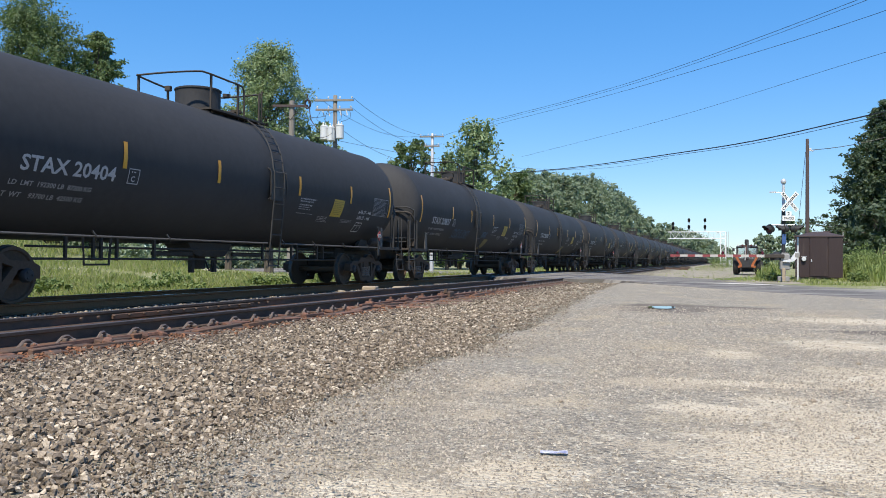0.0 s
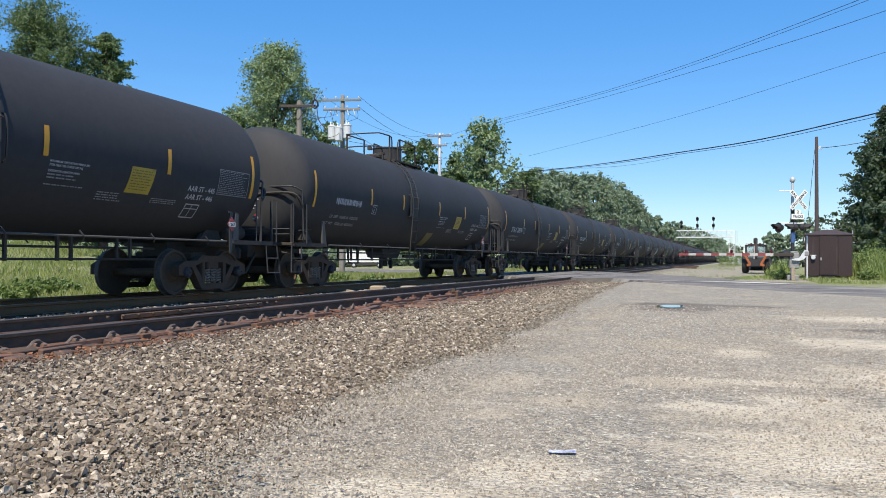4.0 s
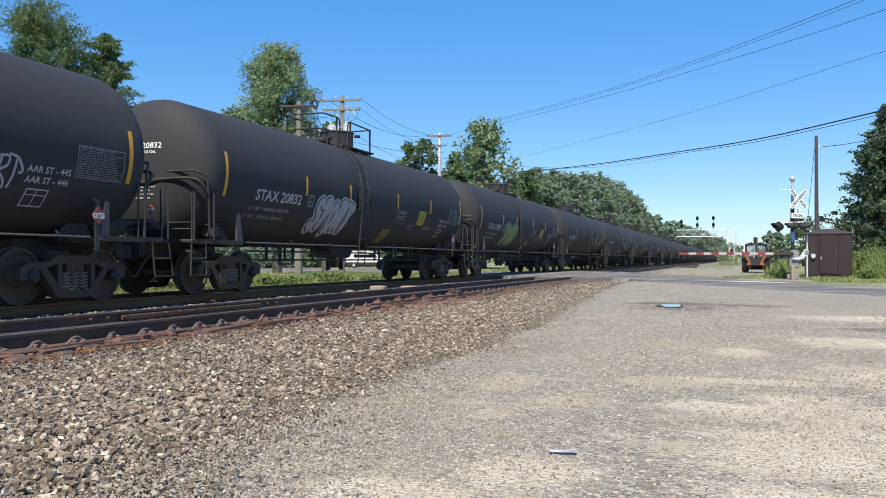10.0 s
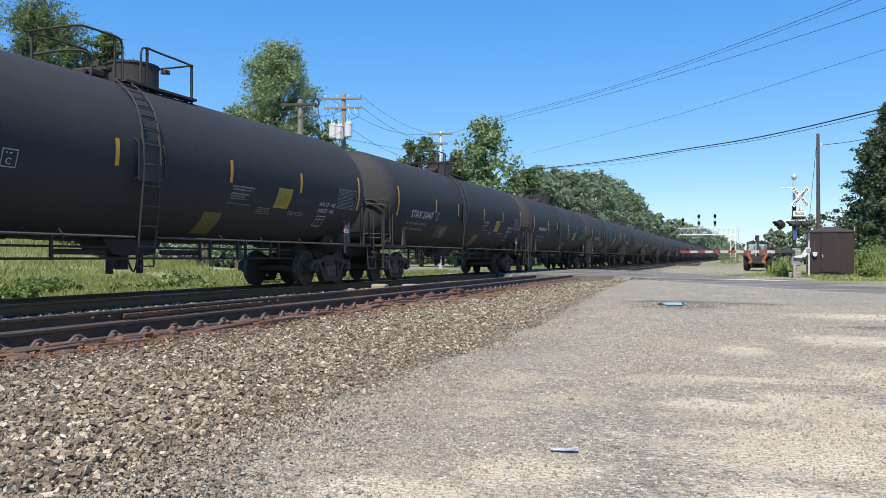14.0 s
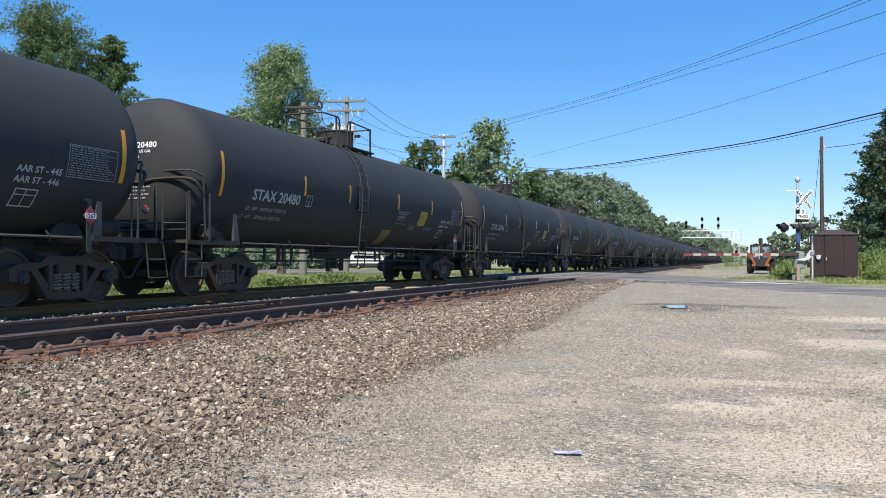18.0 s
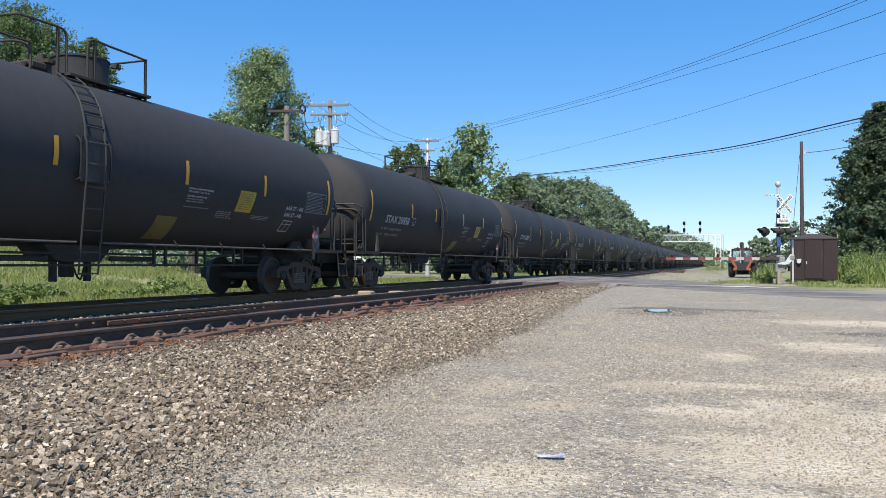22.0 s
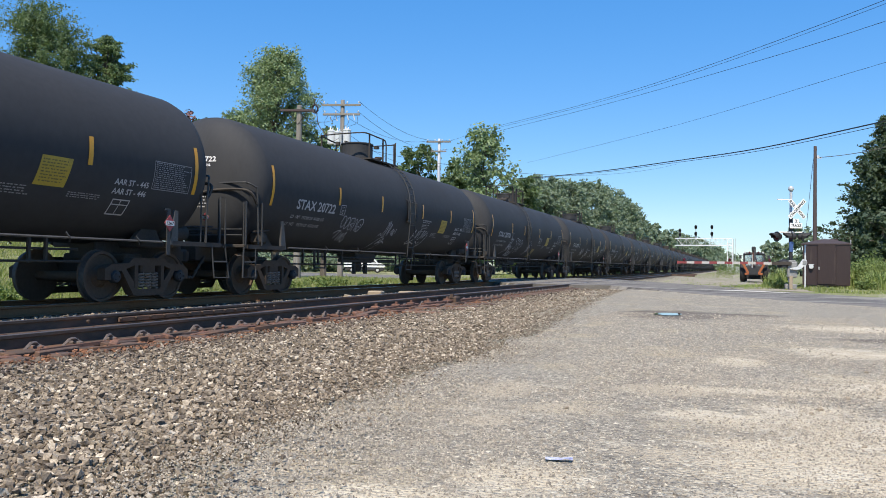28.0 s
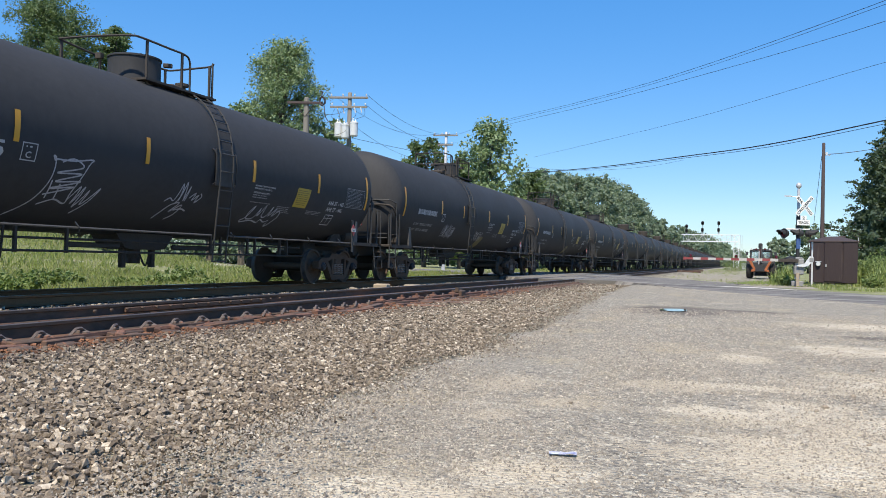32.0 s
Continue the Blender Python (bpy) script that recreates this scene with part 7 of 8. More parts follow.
def backhoe(x, y, turn):
    b = thing("backhoe_loader", "dark grey and orange backhoe loader parked with its stabilisers up", "backhoe", at=pose(x, y, LOT_Z, 0, 0, turn) @ Matrix.Scale(0.92, 4))
    part("chassis", Shape().box(0, 0.9, 0.95, 0.95, 2.8, 0.55, bevel=0.06).box(0, -0.75, 0.85, 1.2, 0.5, 0.7, bevel=0.05), TRACTOR_DARK, b, "dark machine body")
    part("bonnet", Shape().box(0, 2.3, 0.92, 0.85, 1.3, 0.56, bevel=0.10), TRACTOR_ORANGE, b, "low orange bonnet")
    cab = part("cab_frame", Shape().box(0, 0.2, 2.04, 1.50, 1.5, 0.12, bevel=0.05).box(0, 0.2, 2.13, 1.1, 1.2, 0.10, bevel=0.05), TRACTOR_DARK, b, "dark cab roof and posts")
    for px in (-0.70, 0.70):
        for py in (-0.45, 0.85):
            part("cab_post", Shape().box(px, py, 1.58, 0.09, 0.09, 0.9), TRACTOR_DARK, cab)
    part("cab_base", Shape().box(0, 0.2, 1.08, 1.5, 1.4, 0.26, bevel=0.03), TRACTOR_DARK, cab)
    part("rear_window", Shape().box(0, -0.46, 1.60, 1.28, 0.012, 0.80), GLASS, cab, "clear rear window")
    part("front_window", Shape().box(0, 0.86, 1.60, 1.28, 0.012, 0.80), GLASS, cab)
    part("seat", Shape().box(0, 0.3, 1.50, 0.46, 0.16, 0.6, bevel=0.05).box(0, 0.1, 1.25, 0.46, 0.46, 0.14, bevel=0.05), TRACTOR_DARK, cab, "black seat back")
    for px in (-0.62, -0.3, 0.3, 0.62):
        part("work_lamp", Shape().lathe([(0.04, 0), (0.07, -0.04), (0.07, -0.10)], 10, (px, -0.5, 2.16), "y"), CERAMIC if abs(px) > 0.5 else LENS_RED, cab)
    for px in (-0.98, 0.98):
        part("mirror", Shape().box(px, 0.6, 1.85, 0.16, 0.04, 0.26, bevel=0.01).tube([(px * 0.72, 0.7, 1.98), (px, 0.62, 1.9)], 0.015), TRACTOR_DARK, cab)
    boom = part("boom", Shape().box(0, -0.95, 1.55, 0.20, 0.26, 1.5, (8, 0, 0), bevel=0.03), BOOM_BROWN, b, "folded digging boom standing behind the cab")
    part("dipper", Shape().box(0.08, -1.25, 1.75, 0.12, 0.2, 1.3, (-10, 0, 0), bevel=0.03), TRACTOR_DARK, b, "dark dipper arm")
    part("boom_ram", Shape().tube([(-0.1, -1.12, 1.0), (-0.08, -1.15, 2.0)], 0.05), GALV, boom)
    part("boom_head", Shape().box(0, -1.05, 2.38, 0.28, 0.34, 0.40, bevel=0.06), SIGNAL_BLACK, boom)
    part("bucket", Shape().prism([(-1.55, 1.05), (-1.05, 1.05), (-0.98, 0.75), (-1.2, 0.48), (-1.5, 0.55)], -0.30, 0.30), TRACTOR_DARK, b, "dark digging bucket")
    for s in (-1, 1):
        leg = part("stabiliser", Shape().box(s * 0.56, -0.98, 1.02, 0.16, 0.14, 0.95, (0, s * 28, 0), bevel=0.02), TRACTOR_ORANGE, b, "raised orange stabiliser leg")
        part("foot", Shape().box(s * 0.80, -1.0, 1.45, 0.30, 0.22, 0.06, (0, -s * 28, 0)), TRACTOR_DARK, leg)
        part("hip", Shape().box(s * 0.36, -0.98, 0.62, 0.5, 0.2, 0.16, (0, s * 12, 0), bevel=0.02), TRACTOR_ORANGE, b)
        w = part("rear_wheel", Shape().lathe([(0.30, -0.20), (0.62, -0.21), (0.70, -0.14), (0.71, 0.14), (0.62, 0.21), (0.30, 0.20)], 24, (0, 0, 0), "x"), TYRE, b, "large black rear tyre", smooth=True, at=(s * 0.76, 0.0, 0.71))
        part("rim", Shape().lathe([(0.05, -0.10), (0.32, -0.16), (0.33, 0.16), (0.05, 0.10)], 18, (0, 0, 0), "x"), TRACTOR_ORANGE, w)
        part("front_wheel", Shape().lathe([(0.05, -0.13), (0.42, -0.13), (0.46, 0.0), (0.42, 0.13), (0.05, 0.13)], 20, (0, 0, 0), "x"), TYRE, b, "black front tyre", smooth=True, at=(s * 0.72, 2.3, 0.46))
    part("loader_bucket", Shape().prism([(3.2, 0.2), (3.9, 0.15), (4.0, 0.25), (3.4, 0.35), (3.35, 0.95), (3.2, 1.0)], -1.05, 1.05), TRACTOR_DARK, b)
    part("grille_plate", Shape().box(0, -1.02, 0.78, 0.5, 0.06, 0.42, bevel=0.02), SIGN_WHITE, b, "small pale rear plate")
    return b


backhoe(1.30, 59.0, -3)


def signal_bridge(x0, x1, y):
    g = thing("signal_bridge", "silver lattice cantilever signal bridge over the tracks", "signal bridge", at=(0, y, LOT_Z))
    h0, h1 = 6.3, 7.9
    for dx in (-0.55, 0.55):
        for dy in (-0.4, 0.4):
            part("post_leg", Shape().box(x1 + dx, dy, h1 / 2, 0.15, 0.15, h1), LATTICE, g)
    for i in range(7):
        z0, z1 = i * h1 / 7, (i + 1) * h1 / 7
        s = 1 if i % 2 else -1
        part("post_brace", Shape().tube([(x1 - 0.55 * s, -0.4, z0), (x1 + 0.55 * s, -0.4, z1)], 0.05, 4), LATTICE, g)
        part("post_tie", Shape().tube([(x1 - 0.55, -0.4, z1), (x1 + 0.55, -0.4, z1)], 0.04, 4), GALV, g)
    part("footing", Shape().box(x1, 0, 0.2, 1.8, 1.4, 0.5, bevel=0.05), CONCRETE, g)
    for z in (h0, h1):
        for dy in (-0.4, 0.4):
            part("chord", Shape().box((x0 + x1) / 2, dy, z, x1 - x0 + 1.1, 0.16, 0.16), LATTICE, g)
    n = 11
    for i in range(n):
        a, b = x0 + (x1 - x0) * i / n, x0 + (x1 - x0) * (i + 1) / n
        s = i % 2
        part("truss_brace", Shape().tube([(a, -0.4, h0 if s else h1), (b, -0.4, h1 if s else h0)], 0.05, 4), LATTICE, g)
        part("truss_post", Shape().tube([(a, -0.4, h0), (a, -0.4, h1)], 0.04, 4), GALV, g)
    part("walkway", Shape().box((x0 + x1) / 2, 0, h0 + 0.1, x1 - x0, 0.7, 0.06), GALV, g)
    for x, dz in ((x0 + 0.6, -0.5), (x0 + 4.2, 0.3), (x0 + 7.8, 0.3)):
        m = part("signal_mast", Shape().tube([(x, 0, h1), (x, 0, h1 + 2.75 + dz)], 0.07, 6).box(x, 0, h1 + 0.5, 0.4, 0.3, 0.5), GALV, g, "white signal mast")
        for z in (1.05 + dz * 0.3, 2.40 + dz):
            head = part("signal_head", Shape().lathe([(0.30, -0.1), (0.30, 0.1)], 14, (x, -0.25, h1 + z + 0.2), "y").lathe([(0.30, -0.1), (0.30, 0.1)], 14, (x, -0.25, h1 + z - 0.2), "y").box(x, -0.25, h1 + z, 0.60, 0.2, 0.4), SIGNAL_BLACK, m, "black signal head")
    part("ladder", Shape().tube([(x1 + 0.8, -0.4, 0), (x1 + 0.8, -0.4, h1)], 0.04, 4).tube([(x1 + 1.2, -0.4, 0), (x1 + 1.2, -0.4, h1)], 0.04, 4), GALV, g)
    return g


signal_bridge(-12.7, -0.9, 200)
for x, y, h in ((0.8, 196, 1.3), (1.9, 192, 1.4)):
    solid("relay_case", Shape().box(0, 0, h / 2, 0.9, 0.7, h, bevel=0.04).box(0, 0, h + 0.03, 1.0, 0.8, 0.06), GALV, "small silver relay case by the track", "relay case", "relay cases", at=(x, y, LOT_Z))


def van(x, y, z, turn):
    """A white delivery van, its nose along +x."""
    v = thing("parked_van", "white van parked beyond the tracks", "van", at=pose(x, y, z, 0, 0, turn))
    part("body", Shape().prism([(-2.35, 0.66), (2.30, 0.66), (2.38, 0.80), (2.20, 1.05), (1.55, 1.20), (0.85, 1.85), (0.6, 1.95), (-2.25, 1.95), (-2.38, 1.6)], -0.92, 0.92, "y"), VAN_WHITE, v, "white van body")
    part("bumper", Shape().box(2.38, 0, 0.52, 0.14, 1.7, 0.22, bevel=0.04).box(-2.40, 0, 0.52, 0.12, 1.7, 0.2, bevel=0.04), TRACTOR_DARK, v)
    part("underbody", Shape().box(0, 0, 0.46, 4.5, 1.7, 0.38, bevel=0.05), TRACTOR_DARK, v)
    for s in (-1, 1):
        part("side_window", Shape().prism([(0.30, 1.22), (1.30, 1.22), (0.86, 1.72), (0.30, 1.75)], s * 0.925 - 0.006, s * 0.925 + 0.006, "y"), SIGNAL_BLACK, v, "dark side window")
        part("headlight", Shape().box(2.30, s * 0.66, 0.86, 0.10, 0.32, 0.18, bevel=0.03), CERAMIC, v)
        for wx in (-1.45, 1.5):
            w = part("wheel", Shape().lathe([(0.10, -0.11), (0.31, -0.11), (0.33, 0.0), (0.31, 0.11), (0.10, 0.11)], 18, (0, 0, 0), "y"), TYRE, v, smooth=True, at=(wx, s * 0.80, 0.33))
            part("hubcap", Shape().lathe([(0.19, s * 0.10), (0.12, s * 0.125), (0.01, s * 0.12)], 14, (0, 0, 0), "y"), GALV, w)
    return v


van(-40.6, 86.0, -0.285, 22)
# ---- things on the lot ----
solid("scrap_heap", Shape().box(0, 0, 0.1, 2.4, 0.5, 0.16, (0, 3, 20)).box(0.4, 0.5, 0.16, 2.0, 0.3, 0.14, (0, -3, -10)), TIE, "heap of dark old ties beside the track", "scrap", at=(-5.0, 88.0, LOT_Z))


def blob(name, cx, cy, rx, ry, z, mat, label, category, seed, kind=""):
    s = Shape()
    n = 40
    ring = [(cx + rx * (1 + 0.25 * noise.noise((math.cos(a) * 1.6 + seed, math.sin(a) * 1.6, seed))) * math.cos(a), cy + ry * (1 + 0.25 * noise.noise((math.cos(a) * 1.6 + seed, math.sin(a) * 1.6, seed))) * math.sin(a), z)
            for a in (math.tau * i / n for i in range(n))]
    s.add([(cx, cy, z)] + ring, [(0, 1 + i, 1 + (i + 1) % n) for i in range(n)])
    return solid(name, s, mat, label, category, kind=kind)


blob("puddle", -1.12, 15.4, 0.27, 0.42, LOT_Z + 0.019, WATER, "small shallow puddle reflecting the sky", "water", 4, "structure")


def wrapper(x, y):
    s = Shape()
    n = 8
    for j in range(5):
        for i in range(n):
            u, v = i / (n - 1) - 0.5, j / 4 - 0.5
            s.v.append((u * 0.12, v * 0.04, 0.006 + 0.012 * abs(noise.noise((u * 9, v * 9, 2))) + 0.01 * (0.25 - v * v)))
    s.f = [(j * n + i, j * n + i + 1, (j + 1) * n + i + 1, (j + 1) * n + i) for j in range(4) for i in range(n - 1)]
    return solid("wrapper", s, PLASTIC, "crumpled blue and white plastic wrapper", "litter", at=pose(x, y, LOT_Z + 0.006, 0, 0, 12))


wrapper(-0.72, 3.55)
rnd = random.Random(9)
for x, y, r in ((0.50, 5.45, 0.020), (0.72, 6.0, 0.018), (0.95, 6.3, 0.016), (0.44, 5.3, 0.013), (-0.95, 4.9, 0.014), (0.6, 4.4, 0.012), (1.05, 7.6, 0.02)):
    s = Shape().box(0, 0, r * 0.45, r * 2, r * 1.6, r * 1.3, (rnd.uniform(-15, 15), rnd.uniform(-15, 15), rnd.uniform(0, 90)), bevel=r * 0.5)
    solid("stone", s, STONES, "single dark stone lying on the lot", "stone", "stones on the lot", at=(x, y, LOT_Z))

# ---- pieces of the tracks ----
rnd = random.Random(5)
for i in range(76):
    y = 3.2 + 0.505 * i + rnd.uniform(-0.03, 0.03)
    part("tie", TIE_MESHES[i % 3], None, near_track, at=pose(rnd.uniform(-0.05, 0.12), y, -0.255, 0, rnd.uniform(-0.4, 0.4), rnd.uniform(-1.5, 1.5)))
    part("tie_plate", PLATE, None, near_track, "rusty tie plate", at=pose(0.80, y, -0.178, 0, 0, rnd.uniform(-2, 2)))
    part("rail_clip", CLIP, None, near_track, "bent spring clip", at=pose(0.90, y, -0.150, 0, 0, rnd.uniform(-8, 8)) @ Matrix.Scale(1.25, 4))
    if i % 2 == 0:
        part("spike", SPIKE, None, near_track, at=pose(0.95, y + 0.06, -0.17, rnd.uniform(-15, 15), rnd.uniform(-15, 15), 0))
    if i < 40:
        part("tie_plate", PLATE, None, near_track, at=(-0.80, y, -0.178))
        part("tie", TIE_MESHES[(i + 1) % 3], None, main_track, at=pose(0, y + 4, -0.27, 0, 0, rnd.uniform(-1, 1)))
for i in range(54):
    y = 4.6 + 0.33 * i
    part("rusty_strip", Shape().box(0, 0, 0, rnd.uniform(0.05, 0.13), rnd.uniform(0.35, 1.05), rnd.uniform(0.03, 0.07), bevel=0.008), (ORANGE_RUST, RUST, TIE)[i % 3], near_track, "old rusty flat bar",
         at=pose(rnd.uniform(0.98, 1.40), y, rnd.uniform(-0.185, -0.150), rnd.uniform(-2, 2), rnd.uniform(-12, 12), rnd.uniform(-7, 7)))
for i in range(30):
    part("rust_chunk", Shape().box(0, 0, 0, 0.09, 0.16, 0.06, (8, 12, 20), bevel=0.015), ORANGE_RUST, near_track, at=pose(rnd.uniform(0.9, 1.2), 4.5 + 0.6 * i + rnd.uniform(-0.3, 0.3), -0.155, 0, 0, rnd.uniform(0, 180)))
# bolted joint on the far rail of the near track, and the rods of an old switch beside the near rail
joint = Shape().box(-0.754 + 0.055, 11.0, -0.09, 0.03, 3.6, 0.07, bevel=0.008)
bar = part("joint_bar", joint, RUST, near_track, "long bolted joint bar")
for i in range(16):
    part("bolt", Shape().lathe([(0.024, 0), (0.024, 0.03), (0.012, 0.035)], 6, (0, 0, 0), "x"), RUST, bar, at=(-0.754 + 0.07, 8.6 + 0.31 * i, -0.075))
for y, l in ((15.0, 2.6), (17.6, 2.3), (19.6, 1.9)):
    part("switch_rod", Shape().box(1.02 + 0.02 * (y - 15), y, -0.115, 0.07, l, 0.05, bevel=0.01), ORANGE_RUST, near_track, "rusty flat switch rod")
for y in (14.2, 15.2, 16.0, 17.0, 18.3, 18.9):
    part("switch_lug", Shape().box(0.98, y, -0.12, 0.16, 0.14, 0.12, bevel=0.02).box(1.0, y, -0.05, 0.05, 0.05, 0.07), ORANGE_RUST, near_track)
part("switch_box", Shape().box(1.04, 18.6, -0.10, 0.26, 0.34, 0.16, bevel=0.02).box(1.06, 18.45, 0.0, 0.08, 0.08, 0.10), RUST, near_track, "rusty iron switch housing")
for i, (y, w) in enumerate(((14.6, 1.6), (16.0, 1.7), (17.2, 1.5), (18.4, 1.6))):
    part("switch_tie", Shape().box(1.35, y, -0.235, w, 0.24, 0.16, bevel=0.015), TIE, near_track, "weathered long switch tie")
solid("timber_block", Shape().box(0, 0, 0.09, 0.40, 0.40, 0.20, bevel=0.03), PALE_WOOD, "pale sawn timber block between the tracks", "timber", "blocks between tracks", at=pose(-9.55, 21.0, BED_Z + 0.01, 0, 0, 8))
solid("timber_block", Shape().box(0, 0, 0.07, 0.42, 0.46, 0.15, bevel=0.03), PALE_WOOD, "pale worn timber block between the tracks", "timber", "blocks between tracks", at=pose(-9.25, 22.6, BED_Z + 0.01, 0, 0, -6))
solid("rubble", Shape().box(-0.2, 0, 0.04, 0.20, 0.16, 0.10, (5, 8, 20)).box(0.12, 0.15, 0.03, 0.2, 0.15, 0.09, (12, 4, 50)).box(0.0, -0.3, 0.03, 0.16, 0.14, 0.08, (0, 10, 70)), PALE_WOOD,
      "heap of pale broken wood and stone", "rubble", at=(-9.75, 20.0, BED_Z + 0.01))


# ---- loose stones ----
def stone_shapes(n, seed):
    """Crushed, angular stones of about one unit: blocks with their corners knocked about."""
    rs = np.random.RandomState(seed)
    v = np.array([(a, b, c) for a in (-1, 1) for b in (-1, 1) for c in (-1, 1)], float)
    f = [(0, 1, 3), (0, 3, 2), (4, 6, 7), (4, 7, 5), (0, 4, 5), (0, 5, 1), (2, 3, 7), (2, 7, 6), (0, 2, 6), (0, 6, 4), (1, 5, 7), (1, 7, 3)]
    out = []
    for _ in range(n):
        q = v * rs.uniform(0.22, 1.0, (8, 3)) * np.array([0.80, rs.uniform(0.45, 0.78), rs.uniform(0.42, 0.70)])
        q[:, 0] += 0.35 * q[:, 2] * rs.uniform(-1, 1)
        out.append(q)
    return out, f


def grit_shapes(n, seed):
    """Eight-sided grains."""
    rs = np.random.RandomState(seed)
    v = np.array([(1, 0, 0), (0, 1, 0), (-1, 0, 0), (0, -1, 0), (0, 0, 1), (0, 0, -1)], float)
    f = [(0, 1, 4), (1, 2, 4), (2, 3, 4), (3, 0, 4), (1, 0, 5), (2, 1, 5), (3, 2, 5), (0, 3, 5)]
    return [v * rs.uniform(0.6, 1.3, (6, 1)) * np.array([1, 0.8, 0.55]) for _ in range(n)], f


def scatter(name, xs, ys, zs, size, seed, mat, label, shape=None):
    rs = np.random.RandomState(seed)
    shapes, f = (shape or stone_shapes)(40, seed)
    n = len(xs)
    base = np.stack(shapes)[rs.randint(0, 40, n)] * size[:, None, None]
    a, b = rs.uniform(0, math.tau, n), rs.uniform(-0.95, 0.95, n) * (0.4 if shape is low_grains else 1.0)
    ca, sa, cb, sb = np.cos(a), np.sin(a), np.cos(b), np.sin(b)
    x, y, z = base[..., 0], base[..., 1], base[..., 2]
    y, z = y * cb[:, None] - z * sb[:, None], y * sb[:, None] + z * cb[:, None]
    x, y = x * ca[:, None] - y * sa[:, None], x * sa[:, None] + y * ca[:, None]
    pts = np.stack([x + xs[:, None], y + ys[:, None], z + zs[:, None]], -1)
    me = big_mesh(name, pts, f, mat, 3)
    return tagged(new(name, me), label, "gravel", kind="stuff")


def ballast_stones():
    rs = np.random.RandomState(11)
    xs, ys, zs, sz = [], [], [], []
    # bands of y with falling density
    for y0, y1, per, big in ((1.6, 5, 3200, 0.90), (5, 9, 2400, 0.88), (9, 14, 1000, 0.97), (14, 22, 480, 1.1), (22, 34, 200, 1.35)):
        n = int(per * (y1 - y0) * 4.4)
        x, y = rs.uniform(-6.1, -1.4, n), rs.uniform(y0, y1, n)
        edge = np.array([lot_edge(v) for v in y])
        keep = x < edge + rs.exponential(0.36, n) - 0.30
        fall = np.clip(0.55 + 0.55 * (edge[keep] - x[keep]), 0.34, 1.0)
        xs.append(x[keep]), ys.append(y[keep])
        sz.append(np.clip(rs.lognormal(-3.85, 0.42, keep.sum()), 0.009, 0.05) * big * fall)
    for x0, x1 in ((-10.6, -8.3), (-14.0, -12.3)):
        n = 7500
        x, y = rs.uniform(x0, x1, n), 5 + 29 * rs.uniform(0, 1, n) ** 1.5
        xs.append(x), ys.append(y), sz.append(np.clip(rs.lognormal(-3.4, 0.3, n), 0.02, 0.06))
    xs, ys, sz = np.concatenate(xs), np.concatenate(ys), np.concatenate(sz)
    mound = 0.06 * np.maximum(0, 1 - np.abs(xs + 9.5) / 1.2)
    edge = np.array([lot_edge(v) for v in ys])
    slope = np.where((xs > edge - 0.5) & (xs > -6) & (ys < 33), np.clip((xs - edge + 0.5) / 0.5, 0, 1) * 0.035, 0) + mound + np.where(xs > -6.2, np.clip((xs + 7.2) / 5.3, 0, 1) * 0.055, 0)
    zs = BED_Z + slope + sz * rs.uniform(-0.15, 0.75, len(sz))
    brown = (xs > -8) & (xs < -5.55 + rs.normal(0, 0.35, len(xs)))
    for side, seed, mat, label in ((~brown, 3, STONES, "angular grey and tan crushed ballast stones"), (brown, 4, STONES_BROWN, "ballast stones browned by brake dust beside the rails")):
        for pick, grow, shape in ((side & (ys < 10.0), 0.82, None), (side & (ys >= 10.0), 0.82, grit_shapes)):
            scatter("ballast_stones", xs[pick], ys[pick], zs[pick], sz[pick] * grow, seed, mat, label, shape)


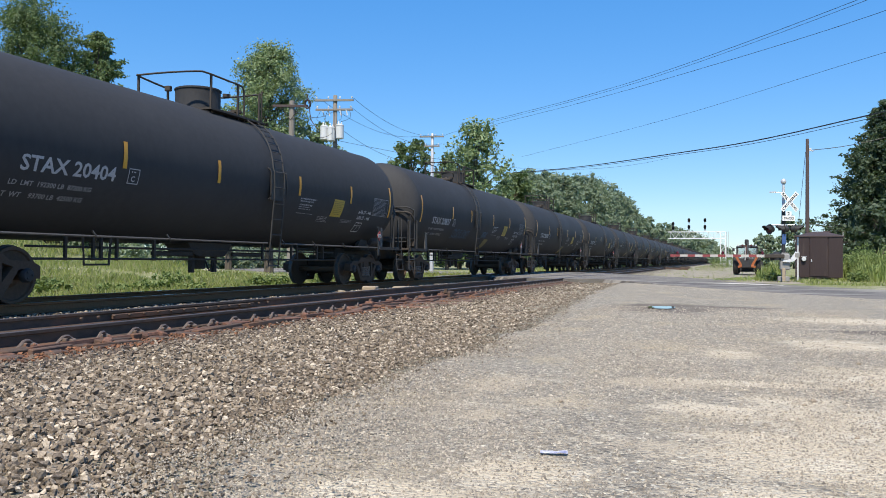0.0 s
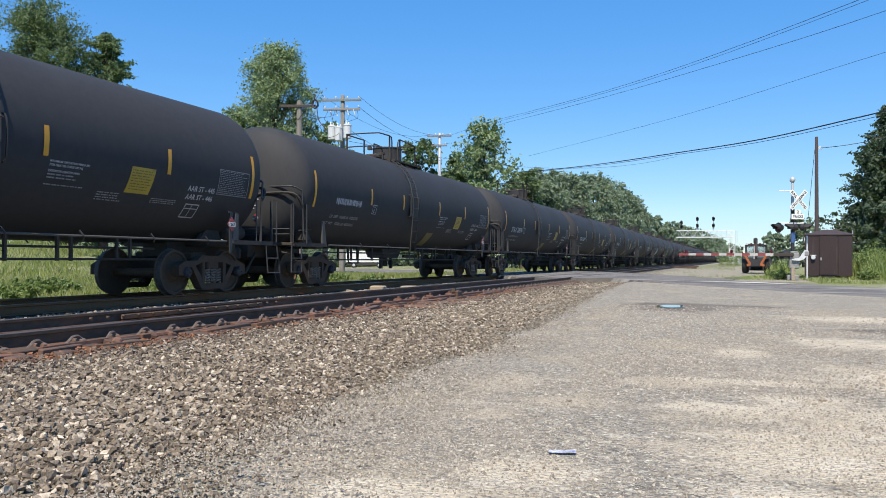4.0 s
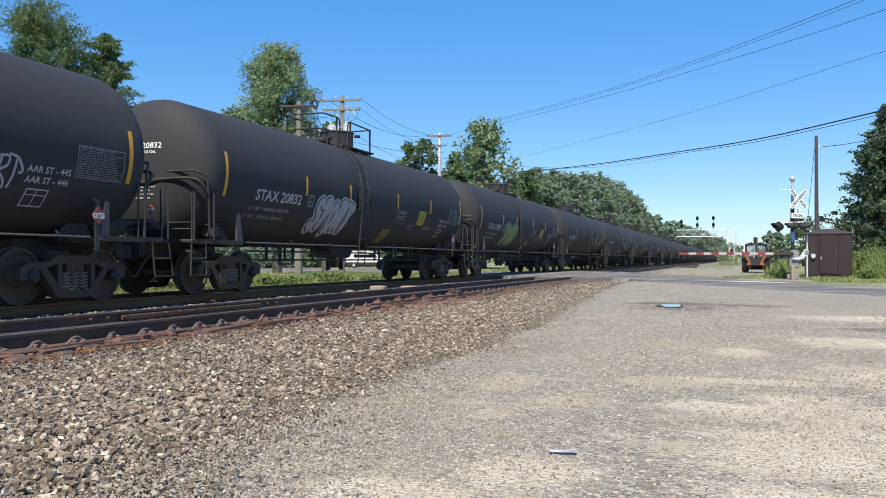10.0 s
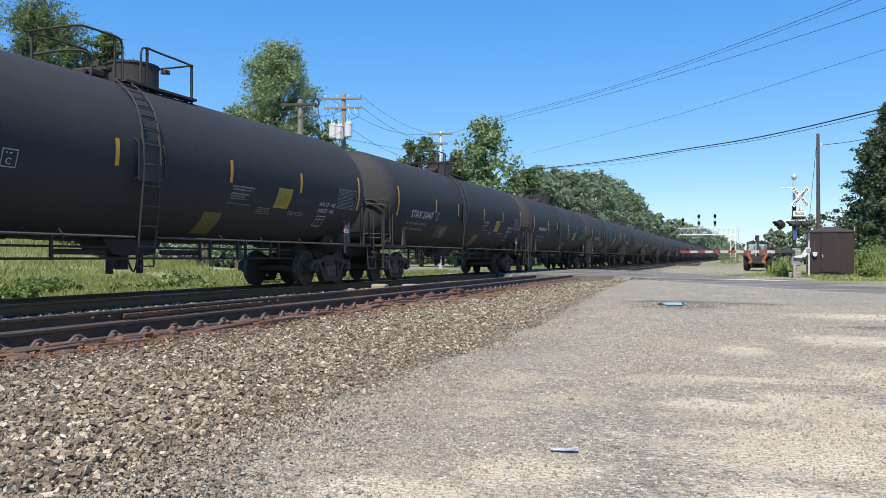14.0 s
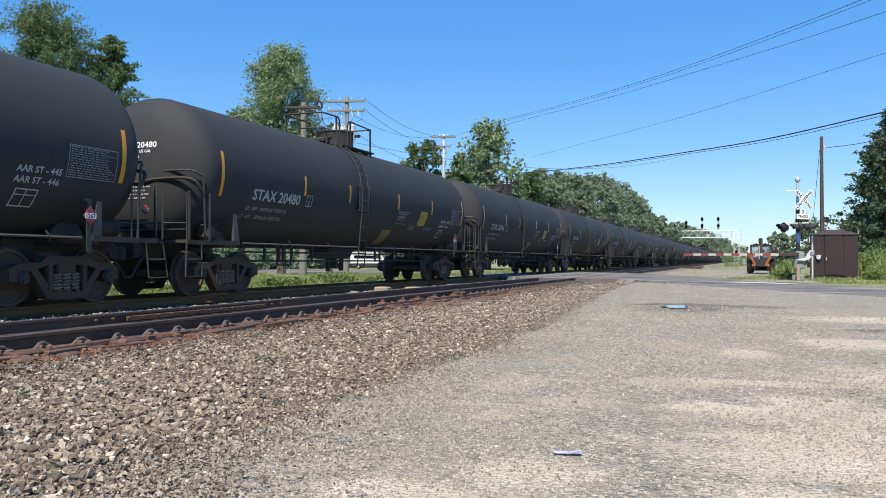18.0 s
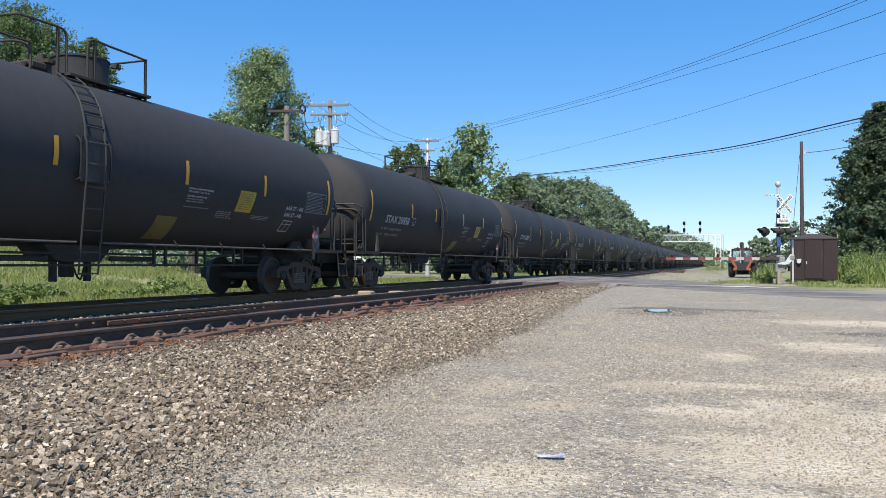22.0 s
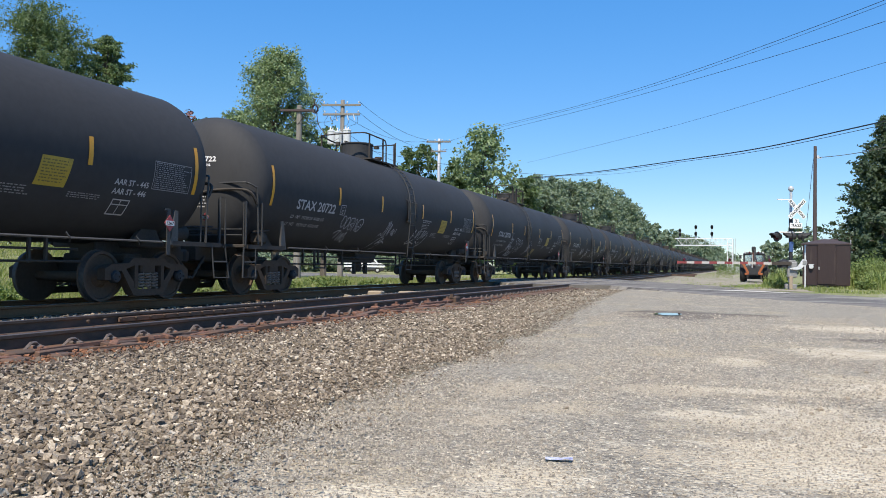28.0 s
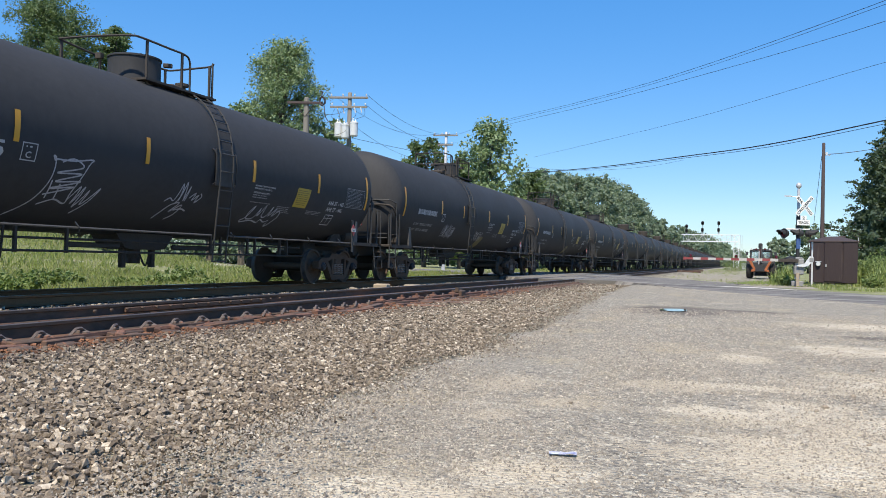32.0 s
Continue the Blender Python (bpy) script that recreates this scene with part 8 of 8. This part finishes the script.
def low_grains(n, seed):
    """Grains of which only the upper half shows."""
    rs = np.random.RandomState(seed)
    v = np.array([(1, 0.2, -0.25), (-0.1, 0.9, -0.25), (-1, -0.1, -0.25), (0.2, -0.9, -0.25), (0, 0, 0.75)])
    return [v * rs.uniform(0.6, 1.3, (5, 1)) + np.array([rs.uniform(-0.3, 0.3), rs.uniform(-0.3, 0.3), 0]) * (v[:, 2:] > 0) for _ in range(n)], [(0, 1, 4), (1, 2, 4), (2, 3, 4), (3, 0, 4)]


def lot_grit():
    rs = np.random.RandomState(21)
    xs, ys, sz = [], [], []
    for y0, y1, per, grow in ((1.9, 5, 3600, 1.0), (5, 9, 2000, 1.25), (9, 16, 420, 1.8)):
        n = int(per * (y1 - y0) * 4.0)
        x, y = rs.uniform(-2.3, 2.0 + 0.14 * max(0, y0 - 8), n), rs.uniform(y0, y1, n)
        xs.append(x), ys.append(y), sz.append(np.clip(rs.lognormal(-5.25, 0.4, n), 0.003, 0.011) * grow)
    xs, ys, sz = np.concatenate(xs), np.concatenate(ys), np.concatenate(sz)
    keep = np.array([noise.noise((a * 0.9, b * 0.7, 9)) for a, b in zip(xs, ys)]) > rs.uniform(-0.75, 0.30, len(xs))
    xs, ys, sz = xs[keep], ys[keep], sz[keep]
    zs = np.array([lot_height(a, b) for a, b in zip(xs, ys)]) + sz * 0.2
    scatter("lot_grit", xs, ys, zs, sz, 7, GRIT, "loose grey and buff grit on the lot", low_grains)


def rust_scale():
    rs = np.random.RandomState(17)
    n = 6500
    y = 3 + 21 * rs.uniform(0, 1, n) ** 1.2
    x = -6.20 + 0.20 * rs.normal(0, 1, n)
    keep = np.array([noise.noise((0, v * 0.5, 4)) for v in y]) > rs.uniform(-0.5, 0.3, n)
    x, y = x[keep], y[keep]
    sz = np.clip(rs.lognormal(-3.9, 0.4, len(x)), 0.008, 0.035)
    scatter("rust_scale", x, y, np.full(len(x), -0.188) + 0.3 * sz, sz, 9, RUST_BITS, "flakes of orange rust beside the rail")


ballast_stones()
lot_grit()
rust_scale()


motions()
